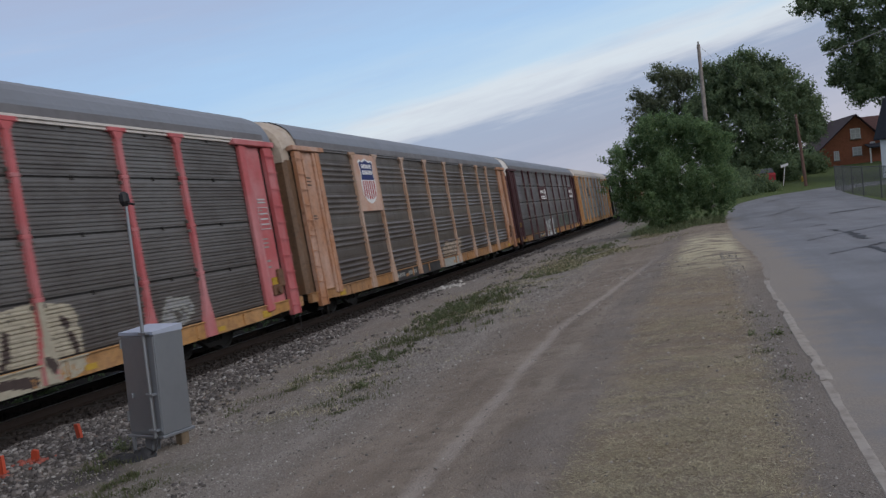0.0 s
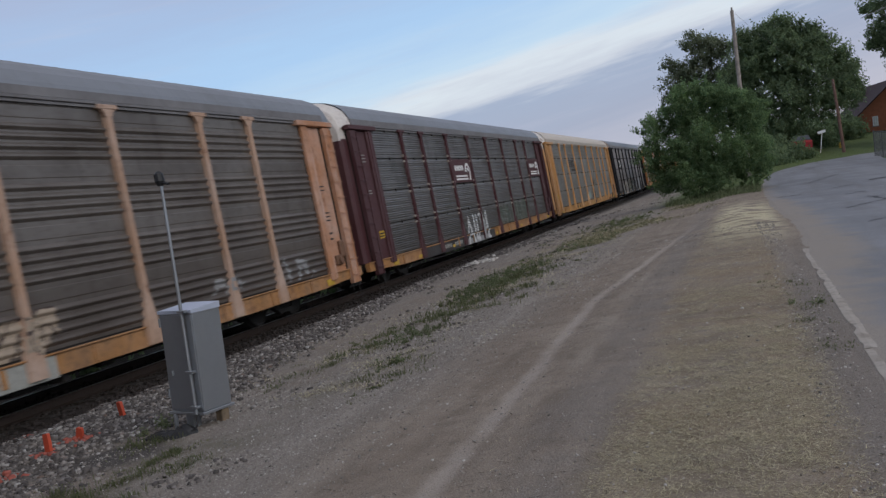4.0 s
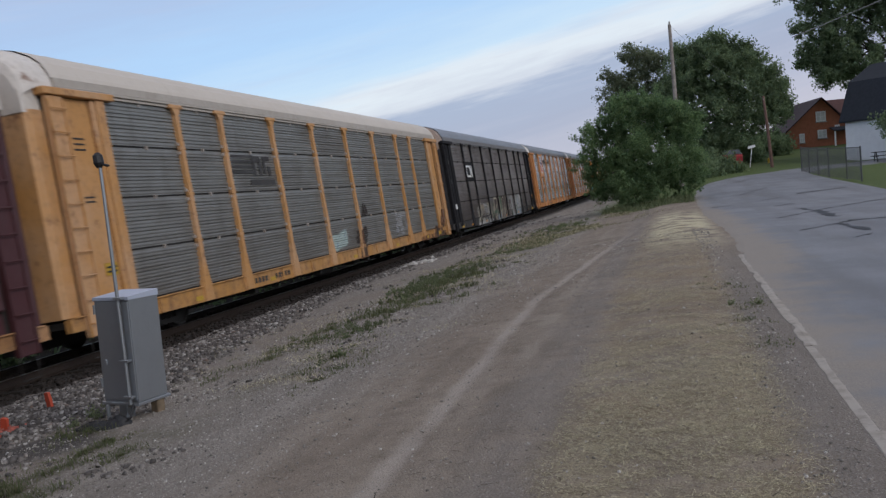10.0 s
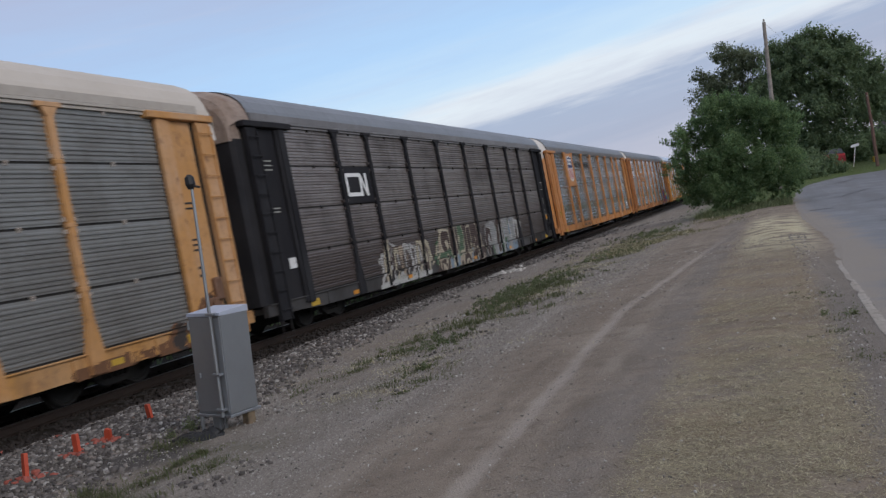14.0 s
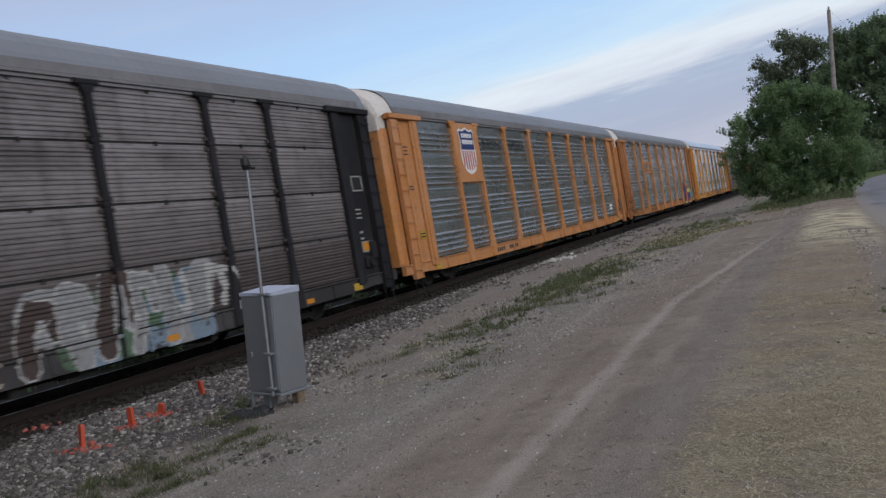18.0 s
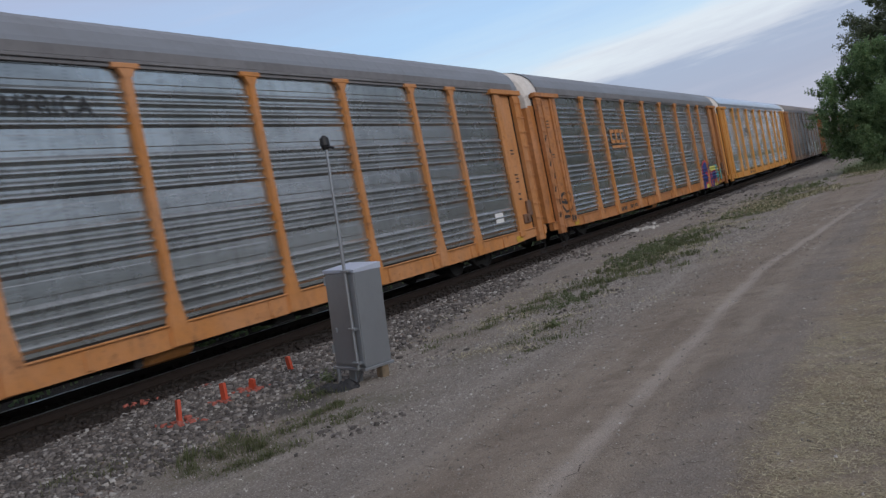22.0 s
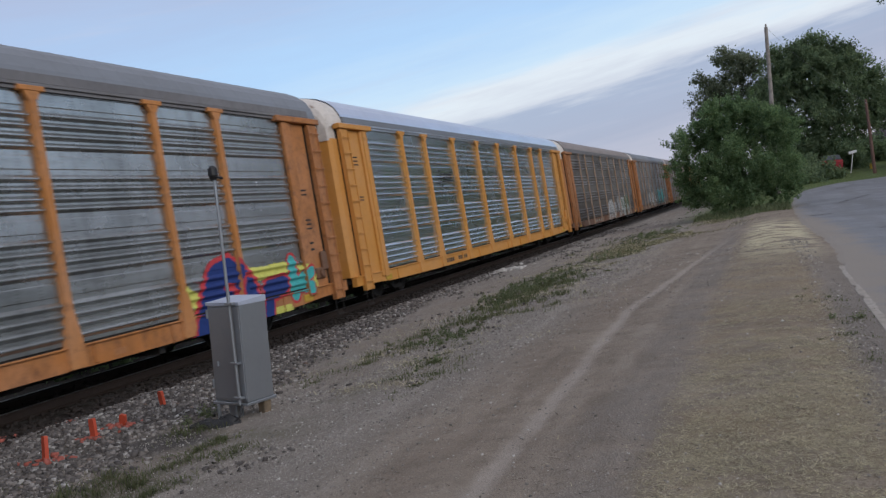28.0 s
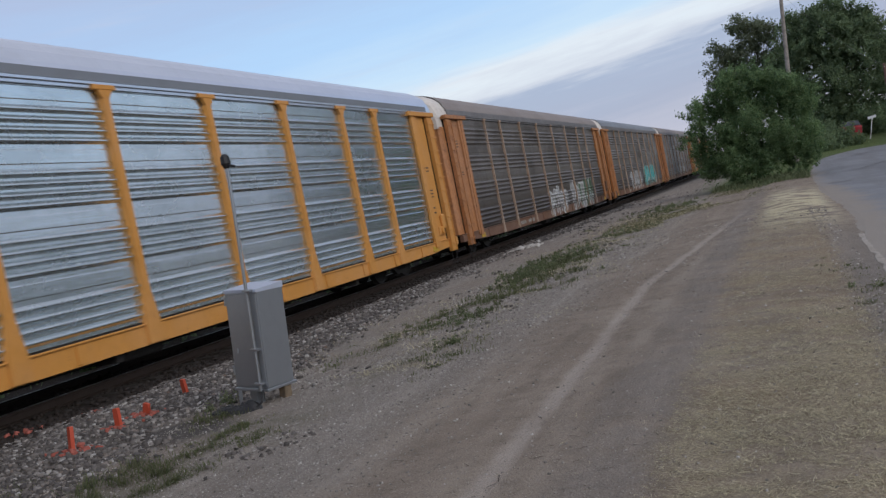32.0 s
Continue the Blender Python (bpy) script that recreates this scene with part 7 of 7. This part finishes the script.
part("barrel", a, YELLOW, hy)
a = Acc()
a.tube([(-0.15, 0, 0.27), (0.15, 0, 0.27)], 0.05, 8)
part("outlets", a, YELLOW, hy)

# ---- chain-link fence ----
fence = thing("fence", "grey chain-link fence along a yard", "fence")
FP = [(9.75, 51.2), (9.65, 54.6), (9.38, 58.7), (9.4, 62.8), (9.45, 66.9), (9.5, 71)]
FP2 = [(9.75, 51.2), (13, 50.8), (16.5, 51)]
for x, y in FP + FP2[1:]:
    a = Acc()
    z = float(height(x, y))
    a.tube([(x, y, z - 0.3), (x, y, z + 1.85), (x, y, z + 1.9)], [0.045 if (x, y) == FP[0] else 0.032] * 2 + [0.01], 8)
    part("post", a, FENCEWIRE, fence)
for row in (FP,):
    a, b = Acc(), Acc()
    top = [(x, y, float(height(x, y)) + 1.8) for x, y in row]
    a.tube(top, 0.025, 6)
    for (x0, y0), (x1, y1) in zip(row, row[1:]):
        ln = math.hypot(x1 - x0, y1 - y0)
        n = int(ln / 0.16)
        for k in range(-11, n):
            for sgn in (1, -1):
                s0, s1 = k * 0.16 / ln, (k * 0.16 + 1.72) / ln
                za, zb = 0.05, 1.77
                if s0 < 0:
                    za, s0 = za - s0 * ln, 0.0
                if s1 > 1:
                    zb, s1 = zb - (s1 - 1) * ln, 1.0
                if zb <= za:
                    continue
                if sgn < 0:
                    za, zb = 1.82 - za, 1.82 - zb
                pa = (x0 + (x1 - x0) * s0, y0 + (y1 - y0) * s0)
                pb = (x0 + (x1 - x0) * s1, y0 + (y1 - y0) * s1)
                b.tube([(*pa, float(height(*pa)) + za), (*pb, float(height(*pb)) + zb)], 0.0065, 3, caps=False)
    part("top_rail", a, FENCEWIRE, fence)
    part("wire_mesh", b.mesh("wire_mesh", False), FENCEWIRE, fence)

# ---- unseen low trees added behind the camera: close the place, darken wagon reflections ----
a_lumps = []
for k in range(46):
    yy = -30 + 2.5 * k
    xx = max(19.0, 0.25 * yy + 11.5) + 1.5 * math.sin(k * 1.7)
    a_lumps.append((xx + 4, yy, 1.6 + 0.5 * math.sin(k * 2.3), 2.0))
    a_lumps.append((xx + 5.5, yy + 1, 3.0 + 1.1 * math.sin(k * 1.3), 1.9 + 0.5 * math.sin(k * 0.9)))
for k in range(26):
    a_lumps.append((32 - 3.4 * k, -50 + 3 * math.sin(k * 1.9), 4.0 + 1.5 * math.sin(k), 3.6))
tagged(crown("tree_line", a_lumps, 90000, 0.7, LEAF, None, 90), "unseen dark tree line, added to darken the wagons' reflections", "trees", kind="stuff")

# ---- houses ----


def window(parent, x0, x1, y, z0, z1, out=-1):
    f = Acc()
    t = 0.09
    ys = sorted((y, y + out * 0.07))
    for bx in ((x0, x1, z0, z0 + t), (x0, x1, z1 - t, z1), (x0, x0 + t, z0 + t, z1 - t), (x1 - t, x1, z0 + t, z1 - t), ((x0 + x1) / 2 - 0.03, (x0 + x1) / 2 + 0.03, z0 + t, z1 - t), (x0 + t, x1 - t, (z0 + z1) / 2 - 0.03, (z0 + z1) / 2 + 0.03)):
        f.box(bx[0], bx[1], ys[0], ys[1], bx[2], bx[3])
    w = part("window", f, WHITE, parent, "white-framed window")
    g = Acc()
    g.box(x0 + t * 0.5, x1 - t * 0.5, min(y - out * 0.02, y + out * 0.02), max(y - out * 0.02, y + out * 0.02), z0 + t * 0.5, z1 - t * 0.5)
    part("pane", g, CURTAIN if parent.name.startswith("brick") else GLASS, w)
    s = Acc()
    s.box(x0 - 0.08, x1 + 0.08, min(y, y + out * 0.14), max(y, y + out * 0.14), z0 - 0.1, z0 - 0.005)
    part("sill", s, CONCRETE, w)


def gable(parent, x0, x1, y0, y1, z0, ze, zr, wall, roofmat, ridge=None, over=0.35, gambrel=False):
    """A house body with its ridge along y: walls with thickness and two roof slopes."""
    xr = (x0 + x1) / 2 if ridge is None else ridge
    for nm, y in (("front_wall", y0), ("rear_wall", y1 - 0.25)):
        pts = [(x0, z0), (x1, z0), (x1, ze)] + ([((xr + x1) / 2 + (x1 - xr) * 0.22, ze + (zr - ze) * 0.66)] if gambrel else []) + [(xr, zr)] + ([((xr + x0) / 2 + (x0 - xr) * 0.22, ze + (zr - ze) * 0.66)] if gambrel else []) + [(x0, ze)]
        a = Acc()
        a.loft([[(x, y, z) for x, z in pts], [(x, y + 0.25, z) for x, z in pts]])
        part(nm, a, wall, parent)
    for nm, x in (("side_wall", x0), ("side_wall", x1 - 0.25)):
        a = Acc()
        a.box(x, x + 0.25, y0 + 0.25, y1 - 0.25, z0, ze)
        part(nm, a, wall, parent)
    for s, xe in ((-1, x0), (1, x1)):
        line = [(xr, zr + 0.12)] + ([((xr + xe) / 2 + (xe - xr) * 0.22, ze + (zr - ze) * 0.66 + 0.12)] if gambrel else []) + [(xe + s * over, ze - over * 0.55 + 0.1)]
        a = Acc()
        low = [(x, z - 0.14) for x, z in reversed(line)]
        a.loft([[(x, y, z) for x, z in line + low] for y in (y0 - over, y1 + over)])
        part("roof_slope", a, roofmat, parent)


hz = 2.6
h1 = thing("brick_house", "red brick house with a dark shingle roof", "house", (16.3, 105, hz), 9)
gable(h1, -4.0, 3.6, 0, 9, 0, 1.9, 5.6, BRICK, MAROONROOF, ridge=0.2)
window(h1, -0.45, 0.6, -0.02, 3.1, 4.2)
window(h1, -0.35, 0.6, -0.02, 1.3, 2.2)
window(h1, -2.3, -1.75, -0.02, 0.95, 1.95)
window(h1, 1.5, 2.0, -0.02, 2.0, 2.6)
a = Acc()
a.box(-1.5, -0.95, 6.2, 6.8, 4.0, 5.75, 0, 0.02)
part("chimney", a, MAROONROOF, h1)
a = Acc()
a.loft([[(1.5, 1.5, 3.9), (9.5, 1.5, 3.9), (9.5, 4.2, 5.6), (0.2, 4.2, 5.6)], [(1.5, 1.5, 3.75), (9.5, 1.5, 3.75), (9.5, 4.2, 5.45), (0.2, 4.2, 5.45)]])
part("wing_roof", a, REDROOF, h1)
a = Acc()
a.box(3.65, 9.4, 1.9, 2.15, 0, 3.78)
part("wing_wall", a, BRICK, h1)
a = Acc()
a.loft([[(0.9, -1.6, 2.0), (4.4, -1.6, 2.0), (4.4, -0.05, 2.4), (0.9, -0.05, 2.4)], [(0.9, -1.6, 1.88), (4.4, -1.6, 1.88), (4.4, -0.05, 2.28), (0.9, -0.05, 2.28)]])
part("porch_roof", a, SHINGLE, h1)
for x in (1.0, 4.3):
    a = Acc()
    a.box(x - 0.07, x + 0.07, -1.55, -1.41, -0.4, 1.92)
    part("porch_post", a, WHITE, h1)
h2 = thing("white_house", "white sided house with a dark gambrel roof", "house", (18.0, 85.7, float(height(16, 82)) - 0.1), -132)
gable(h2, -5.0, 5.0, 0, 13, 0, 3.5, 8.2, SIDING, SLATE, gambrel=True)
for z in np.arange(0.3, 3.35, 0.22):
    a = Acc()
    a.loft([[(5.005, 0.0, z), (5.035, 0.0, z), (5.005, 0.0, z + 0.2)], [(5.005, 13, z), (5.035, 13, z), (5.005, 13, z + 0.2)]])
    part("siding_board", a, SIDING, h2)
tree("small_tree", "small dark tree before the white house", "tree", 17.2, 76.0, 2.2, 0.08, [(0, 0, 3.0, 1.1), (-0.9, 0, 2.6, 0.7), (0.9, 0, 2.7, 0.9)], 2600, 0.26, LEAF, 81)
tb = thing("picnic_table", "dark picnic table in the yard", "picnic table", (16.6, 77.5, float(height(16.6, 77.5))))
a = Acc()
a.box(-0.9, 0.9, -0.4, 0.4, 0.70, 0.76, 0, 0.01)
part("tabletop", a, DARK, tb)
for s in (-1, 1):
    a = Acc()
    a.box(-0.9, 0.9, s * 0.75 - 0.13, s * 0.75 + 0.13, 0.42, 0.47, 0, 0.01)
    part("bench", a, DARK, tb)
    for k in (-0.65, 0.65):
        a = Acc()
        a.tube([(k, s * 0.2, 0.70), (k, s * 0.62, -0.05)], 0.04, 6)
        part("leg", a, DARK, tb)
    a = Acc()
    a.box(s * 0.65 - 0.03, s * 0.65 + 0.03, -0.86, 0.86, 0.36, 0.42)
    part("cross_beam", a, DARK, tb)
vz = float(height(5.5, 85))
van = thing("parked_car", "red parked car half hidden by shrubs", "car", (5.5, 85.0, vz), 0)
a = Acc()
a.loft([[(-0.8, y, 0.35), (0.8, y, 0.35), (0.82, y, h0), (-0.82, y, h0)] for y, h0 in ((-2.1, 1.05), (-1.9, 1.2), (-0.9, 1.25), (1.8, 1.25), (2.1, 1.1))])
part("body", a, plain("red_car_paint", (0.30, 0.025, 0.03), 0.35, 0, 0.1), van)
a = Acc()
a.loft([[(-0.76, -1.6, 1.24), (0.76, -1.6, 1.24), (0.76, 1.6, 1.24), (-0.76, 1.6, 1.24)], [(-0.62, -1.1, 1.66), (0.62, -1.1, 1.66), (0.62, 1.2, 1.66), (-0.62, 1.2, 1.66)]])
part("cabin", a, GLASS, van)
for x in (-0.72, 0.72):
    for y in (-1.35, 1.3):
        a = Acc()
        a.tube([(x - 0.1, y, 0.32), (x + 0.1, y, 0.32)], 0.32, 16)
        part("wheel", a, BLACK, van)

# ---- what moves ----
RUN = [(0, 21.94), (2, 8.38), (6, -18.28), (9, -37.75), (10, -44.15), (13, -63.25), (20, -105.5), (23, -123.05), (24, -128.55), (25, -134.0), (27.5, -148.1), (28, -150.95), (30, -161.55), (32, -172.42)]


def run(t):
    """Where the first joint of the train stands along the track: a smooth curve through RUN."""
    for i in range(len(RUN) - 1):
        (t0, s0), (t1, s1) = RUN[i], RUN[i + 1]
        if t <= t1 or i == len(RUN) - 2:
            sl = lambda k: (RUN[min(k + 1, len(RUN) - 1)][1] - RUN[max(k - 1, 0)][1]) / (RUN[min(k + 1, len(RUN) - 1)][0] - RUN[max(k - 1, 0)][0])
            h, u = t1 - t0, (t - t0) / (t1 - t0)
            return s0 * (1 + 2 * u) * (1 - u) ** 2 + h * sl(i) * u * (1 - u) ** 2 + s1 * u * u * (3 - 2 * u) + h * sl(i + 1) * u * u * (u - 1)


def motions():
    for k, car in enumerate(WAGONS):
        walk(car, [(t, on_track(run(t) + PITCH * (k - 0.5))) for t in range(33)])
    turns = [(i / 10, run(i / 10)) for i in range(321)]
    for ws, w in AXLES:
        walk(ws, [(t, pose(0, w, 0.457, math.degrees((s - turns[0][1]) / 0.457), 0, 0)) for t, s in turns])


motions()
